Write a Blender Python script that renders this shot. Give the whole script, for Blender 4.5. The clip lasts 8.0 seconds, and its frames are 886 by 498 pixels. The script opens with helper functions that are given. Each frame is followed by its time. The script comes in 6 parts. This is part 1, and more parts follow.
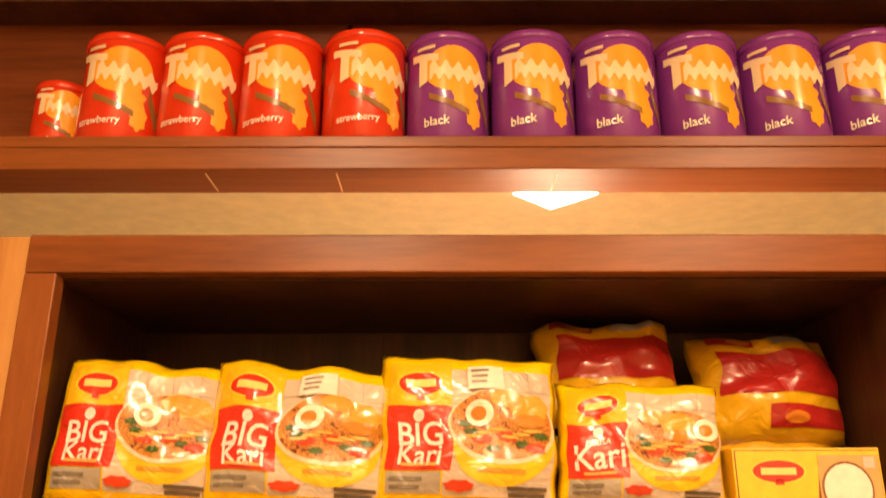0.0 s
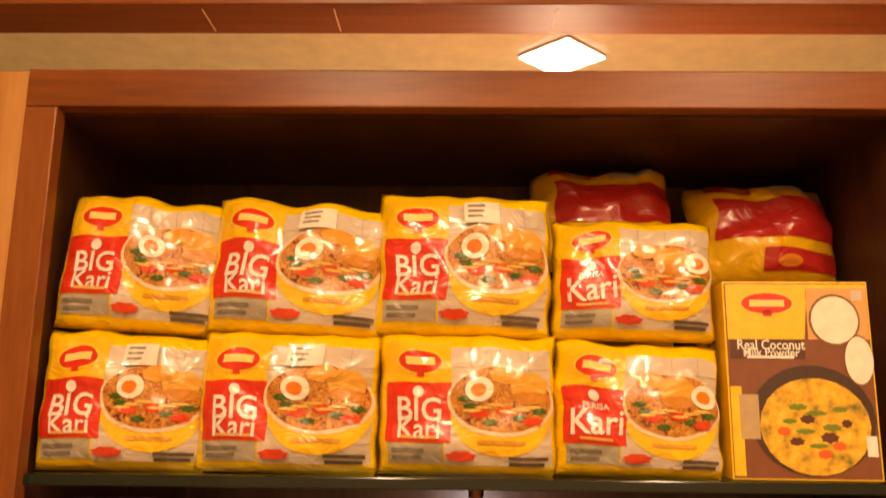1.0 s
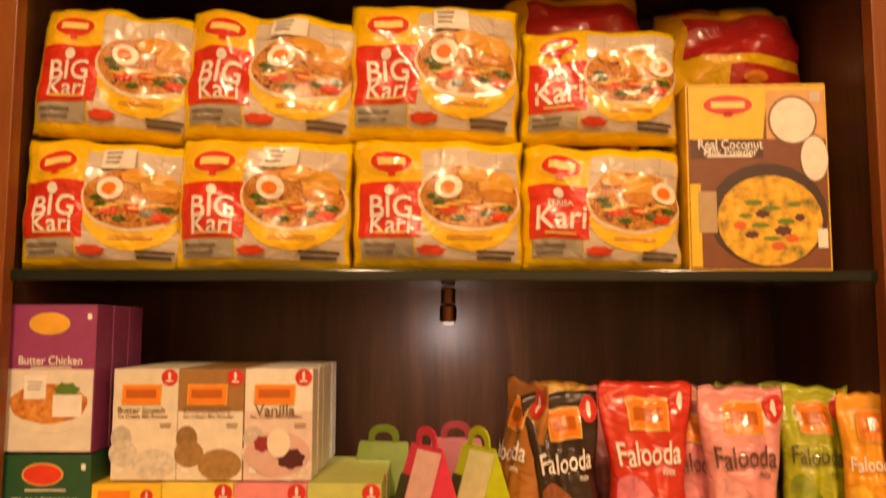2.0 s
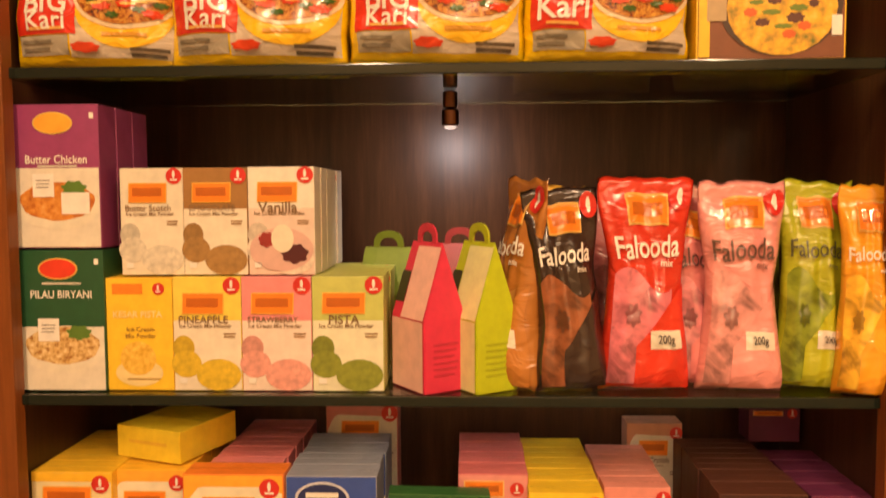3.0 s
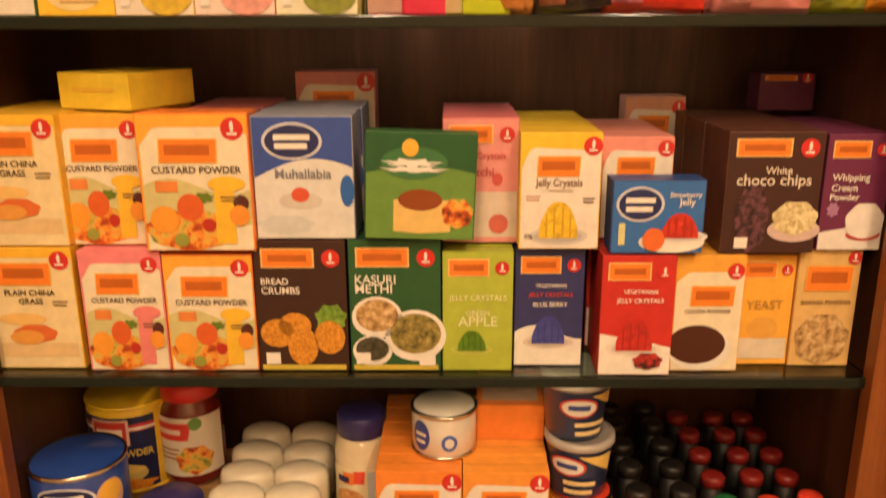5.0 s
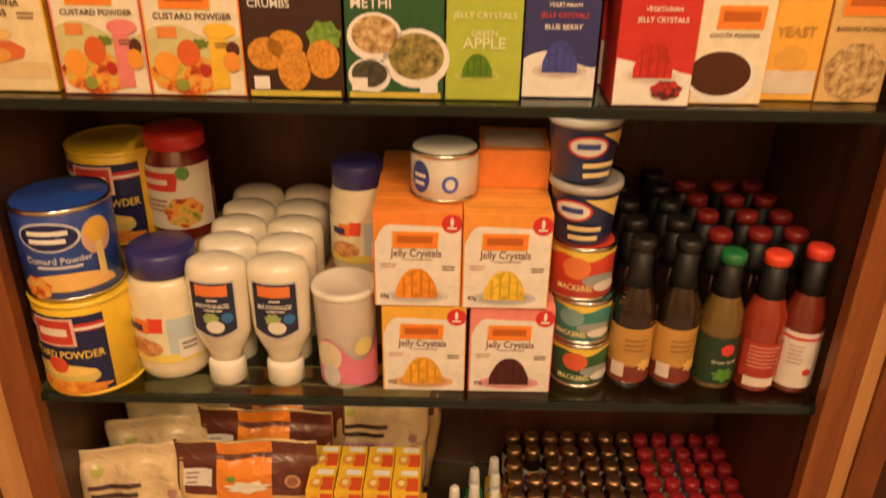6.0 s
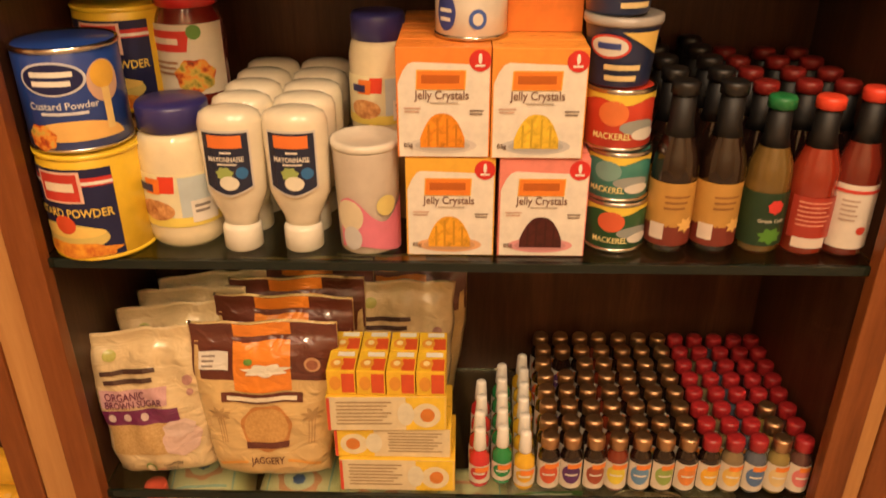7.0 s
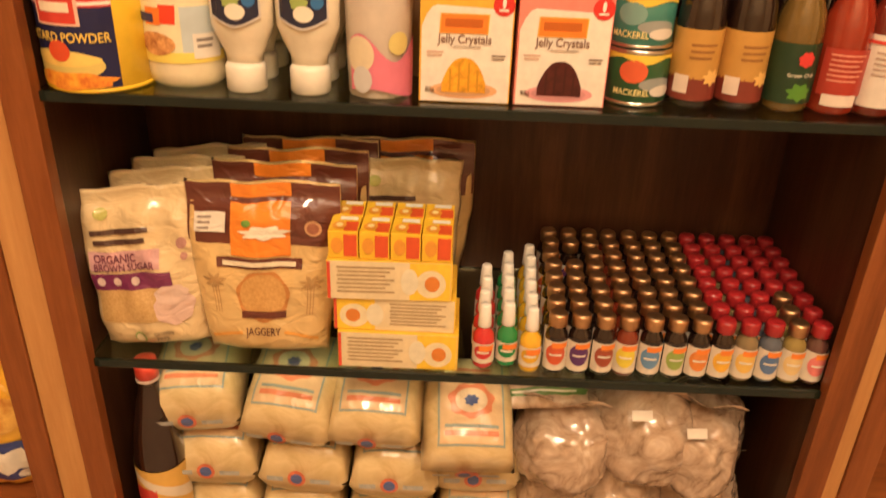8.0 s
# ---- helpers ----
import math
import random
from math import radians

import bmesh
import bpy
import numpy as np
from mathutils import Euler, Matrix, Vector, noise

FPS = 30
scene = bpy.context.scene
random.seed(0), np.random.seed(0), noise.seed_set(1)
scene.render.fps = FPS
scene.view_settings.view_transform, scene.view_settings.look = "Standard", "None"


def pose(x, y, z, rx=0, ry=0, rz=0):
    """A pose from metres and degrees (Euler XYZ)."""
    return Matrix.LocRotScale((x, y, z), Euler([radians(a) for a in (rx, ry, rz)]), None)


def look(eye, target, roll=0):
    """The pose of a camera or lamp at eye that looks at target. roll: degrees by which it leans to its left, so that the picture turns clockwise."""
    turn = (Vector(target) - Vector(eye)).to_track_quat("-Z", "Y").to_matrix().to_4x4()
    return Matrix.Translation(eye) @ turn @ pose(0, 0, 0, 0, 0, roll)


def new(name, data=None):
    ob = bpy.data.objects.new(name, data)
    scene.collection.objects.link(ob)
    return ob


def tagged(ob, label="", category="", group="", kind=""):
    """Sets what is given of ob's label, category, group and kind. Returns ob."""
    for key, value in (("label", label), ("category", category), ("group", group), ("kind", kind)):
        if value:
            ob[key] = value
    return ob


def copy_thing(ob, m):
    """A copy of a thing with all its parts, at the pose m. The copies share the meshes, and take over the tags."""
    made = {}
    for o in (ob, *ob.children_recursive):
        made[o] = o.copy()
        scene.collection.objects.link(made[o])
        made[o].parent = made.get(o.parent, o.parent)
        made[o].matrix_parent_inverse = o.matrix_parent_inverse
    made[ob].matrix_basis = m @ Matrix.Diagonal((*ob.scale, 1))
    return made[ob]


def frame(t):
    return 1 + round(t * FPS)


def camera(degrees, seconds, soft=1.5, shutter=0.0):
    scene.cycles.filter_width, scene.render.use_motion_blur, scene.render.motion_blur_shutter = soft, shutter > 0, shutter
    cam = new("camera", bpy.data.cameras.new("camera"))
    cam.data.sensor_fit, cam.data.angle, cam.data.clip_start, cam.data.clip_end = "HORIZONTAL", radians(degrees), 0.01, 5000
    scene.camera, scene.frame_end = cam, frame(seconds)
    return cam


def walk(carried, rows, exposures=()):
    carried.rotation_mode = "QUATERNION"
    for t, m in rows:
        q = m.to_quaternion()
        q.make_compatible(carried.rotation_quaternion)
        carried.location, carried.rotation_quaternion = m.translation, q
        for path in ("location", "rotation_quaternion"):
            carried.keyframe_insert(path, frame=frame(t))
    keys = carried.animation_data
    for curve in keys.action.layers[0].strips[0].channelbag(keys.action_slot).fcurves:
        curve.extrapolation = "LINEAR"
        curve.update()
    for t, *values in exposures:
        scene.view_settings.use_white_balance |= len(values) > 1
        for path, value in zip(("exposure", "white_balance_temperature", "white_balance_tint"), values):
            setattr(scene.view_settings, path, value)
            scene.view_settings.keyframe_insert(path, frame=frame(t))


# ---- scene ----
cam = camera(58.0, 8.0, 1.6, 0.35)
PATH = [
    (0, (-0.035, -0.847, 1.996), (-0.041, 1.054, 2.617), 0.0),
    (0.5, (-0.023, -0.837, 1.945), (-0.043, 1.089, 2.484), 0.8),
    (1, (-0.018, -0.835, 1.92), (-0.054, 1.126, 2.311), 0.6),
    (1.5, (-0.002, -0.838, 1.874), (-0.055, 1.137, 2.186), 0.3),
    (2, (0.005, -0.842, 1.79), (-0.006, 1.149, 1.981), 0.1),
    (2.2, (0.008, -0.843, 1.774), (0.0, 1.15, 1.877), 0.0),
    (3.3, (0.045, -0.837, 1.682), (-0.049, 1.151, 1.487), -0.3),
    (3.5, (0.052, -0.843, 1.66), (-0.042, 1.141, 1.427), -0.2),
    (4, (0.058, -0.843, 1.564), (-0.021, 1.138, 1.297), 0.0),
    (4.2, (0.052, -0.838, 1.542), (-0.025, 1.138, 1.241), -0.4),
    (5.3, (0.024, -0.76, 1.448), (0.007, 1.125, 0.782), -0.1),
    (5.5, (0.026, -0.763, 1.414), (0.0, 1.091, 0.665), 0.0),
    (6, (0.018, -0.761, 1.348), (0.012, 1.027, 0.452), 0.9),
    (6.5, (0.017, -0.769, 1.254), (-0.026, 1.004, 0.328), 0.0),
    (7, (0.007, -0.781, 1.183), (-0.038, 0.998, 0.269), -0.1),
    (7.5, (0.001, -0.795, 1.107), (-0.038, 0.98, 0.187), 1.0),
    (8, (-0.010, -0.817, 1.018), (-0.035, 0.957, 0.095), 2.1),
]
walk(cam, [(t, look(eye, target, roll)) for t, eye, target, roll in PATH],
     exposures=[(0.0, -0.28, 6750, 12), (1.0, -0.68, 6900, 13), (2.0, -0.84, 6900, 13), (3.5, -0.52, 6350, 10), (4.2, -0.50, 6300, 10), (5.5, -0.58, 5950, 9), (6.0, -0.56, 5950, 9), (7.0, -0.36, 5900, 8), (7.5, -0.32, 5900, 8), (8.0, -0.10, 5800, 8)])
# ---------- world and lights ----------
world = bpy.data.worlds.new("shop_world")
scene.world = world
world.use_nodes = True
world.node_tree.nodes["Background"].inputs["Color"].default_value = (1.0, 0.72, 0.42, 1)
world.node_tree.nodes["Background"].inputs["Strength"].default_value = 0.02
WARM = (1.0, 0.67, 0.39)


def area_lamp(name, m, w, h, power, colour=WARM):
    data = bpy.data.lights.new(name, "AREA")
    data.shape, data.size, data.size_y, data.energy, data.color = "RECTANGLE", w, h, power, colour
    ob = new(name, data)
    ob.matrix_world = m
    return ob


# shop lights: two long ceiling tubes running towards the cabinet, the downlight over the cabinet, the small shelf spot
area_lamp("ceiling_strip_light", look((0.75, -1.70, 2.92), (0.75, -1.70, 0.0)), 0.07, 1.6, 72)
area_lamp("ceiling_strip_light", look((-0.28, -1.70, 2.92), (-0.28, -1.70, 0.0)), 0.07, 1.6, 72)
area_lamp("downlight_glow", look((0.180, 0.60, 2.574), (0.180, 0.60, 1.0)), 0.105, 0.105, 110.0, (1.0, 0.80, 0.52))
spot = bpy.data.lights.new("shelf_spot_glow", "SPOT")
spot.energy, spot.color, spot.spot_size, spot.spot_blend, spot.shadow_soft_size = 3.2, (0.96, 0.86, 0.86), radians(150), 1.0, 0.02
new("shelf_spot_glow", spot).matrix_world = look((0.006, 0.150, 1.786), (0.006, 0.31, 1.70))


# ---------- materials ----------
def nodes_of(name):
    m = bpy.data.materials.new(name)
    m.use_nodes = True
    t = m.node_tree
    return m, t.nodes, t.links, t.nodes["Principled BSDF"]


def mapped(nd, ln, scale, rot=(0, 0, 0)):
    tc, mp = nd.new("ShaderNodeTexCoord"), nd.new("ShaderNodeMapping")
    mp.inputs["Scale"].default_value, mp.inputs["Rotation"].default_value = scale, rot
    ln.new(tc.outputs["Object"], mp.inputs["Vector"])
    return mp.outputs["Vector"]


def noise_node(nd, ln, vec, scale, detail=4.0, rough=0.6, distort=0.0):
    n = nd.new("ShaderNodeTexNoise")
    n.inputs["Scale"].default_value, n.inputs["Detail"].default_value = scale, detail
    n.inputs["Roughness"].default_value, n.inputs["Distortion"].default_value = rough, distort
    ln.new(vec, n.inputs["Vector"])
    return n


def ramp_node(nd, ln, fac, stops):
    r = nd.new("ShaderNodeValToRGB")
    while len(r.color_ramp.elements) < len(stops):
        r.color_ramp.elements.new(0.5)
    for e, (p, c) in zip(r.color_ramp.elements, stops):
        e.position, e.color = p, (*c, 1)
    ln.new(fac, r.inputs["Fac"])
    return r


def bump_from(nd, ln, height, bsdf, strength, dist):
    b = nd.new("ShaderNodeBump")
    b.inputs["Strength"].default_value, b.inputs["Distance"].default_value = strength, dist
    ln.new(height, b.inputs["Height"])
    ln.new(b.outputs["Normal"], bsdf.inputs["Normal"])


CACHE = {}


def tone(c, k):
    return tuple(min(1.0, v * k) for v in c)


def paint(c, rough=0.42, kind="card"):
    """Printed card, plastic or film in one colour, with slight mottling, scuffs and relief."""
    key = (tuple(round(v, 3) for v in c), rough, kind)
    if key in CACHE:
        return CACHE[key]
    m, nd, ln, b = nodes_of(kind + "_print")
    vec = mapped(nd, ln, (1, 1, 1))
    n = noise_node(nd, ln, vec, 60 if kind == "card" else 25, 5)
    r = ramp_node(nd, ln, n.outputs["Fac"], [(0.25, tone(c, 0.86)), (0.75, tone(c, 1.08))])
    ln.new(r.outputs["Color"], b.inputs["Base Color"])
    b.inputs["Roughness"].default_value = rough
    if kind == "film":
        b.inputs["Coat Weight"].default_value, b.inputs["Coat Roughness"].default_value = 0.7, 0.06
        w = noise_node(nd, ln, mapped(nd, ln, (1, 1, 1.6), (0.3, 0.5, 0.4)), 30, 2, 0.5, 1.0)
        crease = noise_node(nd, ln, mapped(nd, ln, (1.6, 1, 0.8), (0.2, 0.9, 0.5)), 16, 3, 0.5, 1.2)
        crease.noise_type = "RIDGED_MULTIFRACTAL"
        both = nd.new("ShaderNodeMath")
        both.operation = "MULTIPLY_ADD"
        both.inputs[1].default_value = 0.4
        ln.new(crease.outputs["Fac"], both.inputs[0])
        ln.new(w.outputs["Fac"], both.inputs[2])
        bump_from(nd, ln, both.outputs["Value"], b, 0.8, 0.006)
    elif kind == "card":
        w = noise_node(nd, ln, vec, 400, 2)
        bump_from(nd, ln, w.outputs["Fac"], b, 0.12, 0.0004)
        g = noise_node(nd, ln, vec, 18, 4)
        rr = ramp_node(nd, ln, g.outputs["Fac"], [(0.3, (rough * 0.8,) * 3), (0.8, (min(1, rough * 1.3),) * 3)])
        ln.new(rr.outputs["Color"], b.inputs["Roughness"])
    CACHE[key] = m
    return m


def speckle(name, stops, scale, rough=0.5, distort=0.0, coat=0.0, bump=0.3):
    """A printed picture of food: blotches of several colours."""
    if name in CACHE:
        return CACHE[name]
    m, nd, ln, b = nodes_of(name)
    n = noise_node(nd, ln, mapped(nd, ln, (1, 1, 1)), scale, 3, 0.6, distort)
    r = ramp_node(nd, ln, n.outputs["Fac"], stops)
    ln.new(r.outputs["Color"], b.inputs["Base Color"])
    b.inputs["Roughness"].default_value, b.inputs["Coat Weight"].default_value = rough, coat
    b.inputs["Coat Roughness"].default_value = 0.12
    if bump:
        bump_from(nd, ln, n.outputs["Fac"], b, bump, 0.001)
    CACHE[name] = m
    return m


def wood(name, dark, mid, light, grain, rough=0.35, scale=1.0):
    """Veneer with grain along one axis (0 x, 1 y, 2 z), broad figure and pores."""
    m, nd, ln, b = nodes_of(name)
    s = [9.0 * scale] * 3
    s[grain] = 0.7 * scale
    v = mapped(nd, ln, tuple(s))
    broad = noise_node(nd, ln, v, 1.6, 5, 0.62, 0.8)
    fine = noise_node(nd, ln, v, 14, 4, 0.7)
    mix = nd.new("ShaderNodeMath")
    mix.operation = "MULTIPLY_ADD"
    mix.inputs[1].default_value = 0.35
    ln.new(fine.outputs["Fac"], mix.inputs[0])
    sub = nd.new("ShaderNodeMath")
    sub.operation = "MULTIPLY"
    sub.inputs[1].default_value = 0.68
    ln.new(broad.outputs["Fac"], sub.inputs[0])
    ln.new(sub.outputs[0], mix.inputs[2])
    r = ramp_node(nd, ln, mix.outputs[0], [(0.30, dark), (0.50, mid), (0.72, light)])
    ln.new(r.outputs["Color"], b.inputs["Base Color"])
    b.inputs["Roughness"].default_value = rough
    b.inputs["Specular IOR Level"].default_value = 0.28
    bump_from(nd, ln, fine.outputs["Fac"], b, 0.18, 0.0006)
    return m


def clear(name, colour, rough=0.03, ior=1.45):
    m, nd, ln, b = nodes_of(name)
    b.inputs["Base Color"].default_value = (*colour, 1)
    b.inputs["Roughness"].default_value, b.inputs["IOR"].default_value = rough, ior
    b.inputs["Transmission Weight"].default_value = 1.0
    return m


def metal(name, colour, rough=0.25):
    m, nd, ln, b = nodes_of(name)
    n = noise_node(nd, ln, mapped(nd, ln, (1, 1, 1)), 90, 4)
    r = ramp_node(nd, ln, n.outputs["Fac"], [(0.3, tone(colour, 0.8)), (0.7, colour)])
    ln.new(r.outputs["Color"], b.inputs["Base Color"])
    b.inputs["Metallic"].default_value, b.inputs["Roughness"].default_value = 1.0, rough
    return m


def glow(name, colour, strength):
    m, nd, ln, b = nodes_of(name)
    b.inputs["Base Color"].default_value = (*colour, 1)
    b.inputs["Emission Color"].default_value, b.inputs["Emission Strength"].default_value = (*colour, 1), strength
    return m


# walnut colour darkened to carry the shade inside the cabinet
WOOD_DARK = wood("shaded_walnut_upright", (0.022, 0.009, 0.004), (0.055, 0.021, 0.009), (0.110, 0.045, 0.019), 2, 0.38)
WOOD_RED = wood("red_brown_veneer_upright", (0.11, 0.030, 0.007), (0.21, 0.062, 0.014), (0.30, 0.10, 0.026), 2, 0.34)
WOOD_RED_X = wood("red_brown_veneer_along", (0.115, 0.031, 0.007), (0.22, 0.066, 0.015), (0.31, 0.105, 0.028), 0, 0.34)
WOOD_TINS = wood("mahogany_planks", (0.055, 0.014, 0.005), (0.14, 0.036, 0.010), (0.24, 0.068, 0.020), 0, 0.32, 0.8)
WOOD_LIGHT = wood("honey_oak_upright", (0.34, 0.15, 0.042), (0.46, 0.22, 0.066), (0.56, 0.30, 0.10), 2, 0.36)
GLASS_SHELF = clear("shelf_glass", (0.62, 0.80, 0.70), 0.02, 1.5)
GLASS_EDGE = paint((0.010, 0.016, 0.011), 0.12, "glass_edge")
CREAM = speckle("cream_plaster", [(0.3, (0.66, 0.50, 0.30)), (0.7, (0.74, 0.58, 0.36))], 6, 0.7, 0, 0, 0.05)
CREAM_GLOSS = paint((0.86, 0.76, 0.54), 0.3, "laminate")
FLOOR = speckle("floor_tile", [(0.3, (0.30, 0.24, 0.18)), (0.7, (0.38, 0.31, 0.24))], 4, 0.25, 0, 0, 0.02)
STEEL = metal("tin_plate", (0.78, 0.74, 0.66), 0.22)
GOLD = metal("gold_cap", (0.66, 0.40, 0.20), 0.42)


# ---------- mesh building ----------
def part(name, bm, material, parent=None, label="", smooth=False):
    me = bpy.data.meshes.new(name)
    bm.to_mesh(me)
    bm.free()
    for p in me.polygons:
        p.use_smooth = smooth
    for mt in material if isinstance(material, (list, tuple)) else [material]:
        me.materials.append(mt)
    ob = new(name, me)
    ob.parent = parent
    if label:
        ob["label"] = label
    return ob


def block_bm(x0, x1, y0, y1, z0, z1, bevel=0.001, seg=2):
    bm = bmesh.new()
    bmesh.ops.create_cube(bm, size=1)
    for v in bm.verts:
        v.co = Vector((x0 + (v.co.x + 0.5) * (x1 - x0), y0 + (v.co.y + 0.5) * (y1 - y0), z0 + (v.co.z + 0.5) * (z1 - z0)))
    if bevel:
        bmesh.ops.bevel(bm, geom=bm.edges[:], offset=bevel, segments=seg, affect="EDGES", profile=0.6)
    return bm


def lathe_bm(profile, n=28, flat=1.0):
    """A turned body: profile of (radius, height); flat squeezes it in y."""
    bm = bmesh.new()
    rings = []
    for r, z in profile:
        rings.append([bm.verts.new((r * math.cos(2 * math.pi * i / n), flat * r * math.sin(2 * math.pi * i / n), z)) for i in range(n)])
    for a, b in zip(rings, rings[1:]):
        for i in range(n):
            bm.faces.new((a[i], a[(i + 1) % n], b[(i + 1) % n], b[i]))
    bm.faces.new(list(reversed(rings[0])))
    bm.faces.new(rings[-1])
    return bm


def structure(name, bm, material, label, category=""):
    return tagged(part(name, bm, material), label, category or name.split("_")[0], kind="structure")


# ---------- print laid on surfaces ----------
TEXTS = {}


def text_shape(s):
    """Letters of the built-in font as points and triangles, width 1, centred."""
    if s not in TEXTS:
        cu = bpy.data.curves.new("lettering", "FONT")
        cu.body, cu.resolution_u, cu.offset = s, 3, 0.014
        ob = new("lettering", cu)
        me = ob.evaluated_get(bpy.context.evaluated_depsgraph_get()).to_mesh()
        pts = np.array([v.co[:2] for v in me.vertices])
        tris = [tuple(p.vertices) for p in me.polygons]
        bpy.data.objects.remove(ob)
        bpy.data.curves.remove(cu)
        lo, hi = pts.min(0), pts.max(0)
        TEXTS[s] = ((pts - (lo + hi) / 2) / (hi[0] - lo[0]), tris)
    return TEXTS[s]


class Face:
    """A printable face w wide and h high; where(u, v, lift) gives the place, u from -w/2, v from 0."""

    def __init__(self, owner, w, h, where, kind="card", rough=0.42, lift=0.0004):
        self.lift = lift
        self.owner, self.w, self.h, self.where, self.kind, self.rough = owner, w, h, where, kind, rough

    def mat(self, c):
        return c if isinstance(c, bpy.types.Material) else paint(c, self.rough, self.kind)

    def grid(self, name, c, pts_of, nu, nv, layer, label=""):
        bm = bmesh.new()
        rows = [[bm.verts.new(self.where(*pts_of(i / nu, j / nv), self.lift * (1 + layer))) for i in range(nu + 1)] for j in range(nv + 1)]
        for j in range(nv):
            for i in range(nu):
                bm.faces.new((rows[j][i], rows[j][i + 1], rows[j + 1][i + 1], rows[j + 1][i]))
        return part(name, bm, self.mat(c), self.owner, label, self.kind != "card")

    def rect(self, name, c, u0, v0, u1, v1, layer=0, slant=0.0, n=6):
        w, h = self.w, self.h
        if self.kind == "film":
            n = max(n, 14)
        return self.grid(name, c, lambda a, b: (((u0 + (u1 - u0) * a + slant * b) - 0.5) * w, (v0 + (v1 - v0) * b) * h), n, n, layer)

    def ellipse(self, name, c, cu, cv, ru, rv, layer=1, a0=0.0, a1=360.0, wave=0.0, n=22):
        w, h = self.w, self.h

        def at(a, b):
            t = radians(a0 + (a1 - a0) * a)
            k = b * (1 + wave * math.sin(7 * t))
            return ((cu - 0.5 + ru * k * math.cos(t)) * w, (cv + rv * k * math.sin(t)) * h)
        return self.grid(name, c, at, n if self.kind == "card" else max(n, 28), 2 if self.kind == "card" else 8, layer)

    def band(self, name, c, top, bottom, u0=0.0, u1=1.0, layer=0, n=14):
        """A field between two edges, each a function of u in 0..1."""
        w, h = self.w, self.h

        def at(a, b):
            u = u0 + (u1 - u0) * a
            return ((u - 0.5) * w, (bottom(u) + (top(u) - bottom(u)) * b) * h)
        return self.grid(name, c, at, n if self.kind != "film" else max(n, 16), 5 if self.kind != "film" else 12, layer)

    def text(self, s, c, cu, cv, wide, layer=3, tall=1.0, slope=0.0):
        pts, tris = text_shape(s)
        bm = bmesh.new()
        k = wide * self.w
        vs = [bm.verts.new(self.where((cu - 0.5) * self.w + x * k, cv * self.h + (y * tall + x * slope) * k, self.lift * (1 + layer))) for x, y in pts]
        for t in tris:
            if len(set(t)) == len(t):
                try:
                    bm.faces.new([vs[i] for i in t])
                except ValueError:
                    pass
        return part("lettering", bm, self.mat(c), self.owner)

    def bars(self, c, u0, u1, v, rows, tall=0.012, gap=0.024, layer=2):
        """Unreadable small print as plain bars."""
        bm = bmesh.new()
        for r in range(rows):
            a, b = u0 + 0.02 * (r % 2) * (u1 - u0), u1 - 0.16 * ((r * 7) % 3) * 0.5 * (u1 - u0)
            n = 5
            lo, hi = [], []
            for i in range(n + 1):
                u = (a + (b - a) * i / n - 0.5) * self.w
                lo.append(bm.verts.new(self.where(u, (v - r * gap) * self.h, self.lift * (1 + layer))))
                hi.append(bm.verts.new(self.where(u, (v - r * gap + tall) * self.h, self.lift * (1 + layer))))
            for i in range(n):
                bm.faces.new((lo[i], lo[i + 1], hi[i + 1], hi[i]))
        return part("small_print", bm, self.mat(c), self.owner)


# ---------- the setting ----------
HW, DEEP = 0.474, 0.31
S1, S2, S3, S4, S5, S0 = 1.850, 1.493, 1.120, 0.757, 0.405, 0.040

structure("floor", block_bm(-2.6, 2.6, -2.6, 1.5, -0.05, 0.0, 0), FLOOR, "beige polished tile floor of the shop", "floor")
structure("ceiling", block_bm(-2.6, 2.6, -2.6, 0.0, 2.95, 3.0, 0), CREAM, "cream plastered shop ceiling", "ceiling")
structure("soffit", block_bm(-2.6, 2.6, 0.132, 1.5, 2.588, 2.62, 0), CREAM_GLOSS, "cream laminate soffit over the cabinet", "ceiling")
structure("wall_north", block_bm(-2.6, 2.6, 1.5, 1.6, 0, 3.0, 0), CREAM, "cream plaster wall behind the cabinets", "wall")
structure("wall_south", block_bm(-2.6, 2.6, -2.7, -2.6, 0, 3.0, 0), CREAM, "cream plaster wall across the aisle", "wall")
structure("wall_west", block_bm(-2.7, -2.6, -2.6, 1.5, 0, 3.0, 0), CREAM, "cream plaster side wall of the shop", "wall")
structure("wall_east", block_bm(2.6, 2.7, -2.6, 1.5, 0, 3.0, 0), CREAM, "cream plaster side wall of the shop", "wall")

# display cabinet with face frame
cabinet = tagged(new("display_cabinet"), "tall open red-brown wooden display cabinet with glass shelves", "cabinet", kind="structure")
for s in (-1, 1):
    a, b = sorted((s * HW, s * 0.500))
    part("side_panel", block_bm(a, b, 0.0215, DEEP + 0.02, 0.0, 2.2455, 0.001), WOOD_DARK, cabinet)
    a, b = sorted((s * 0.465, s * 0.501))
    part("face_post", block_bm(a, b, 0.0, 0.021, 0.0, 2.2455, 0.0018), WOOD_RED, cabinet)
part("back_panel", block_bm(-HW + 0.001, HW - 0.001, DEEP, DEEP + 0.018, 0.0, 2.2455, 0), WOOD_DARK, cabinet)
part("top_board", block_bm(-0.501, 0.501, 0.0, DEEP + 0.02, 2.246, 2.290, 0.0018), WOOD_RED_X, cabinet)
# thin dark sheet added for the shade under the top board
part("top_shade_sheet", block_bm(-HW + 0.001, HW - 0.001, 0.0215, DEEP - 0.001, 2.2425, 2.2455, 0), WOOD_DARK, cabinet)
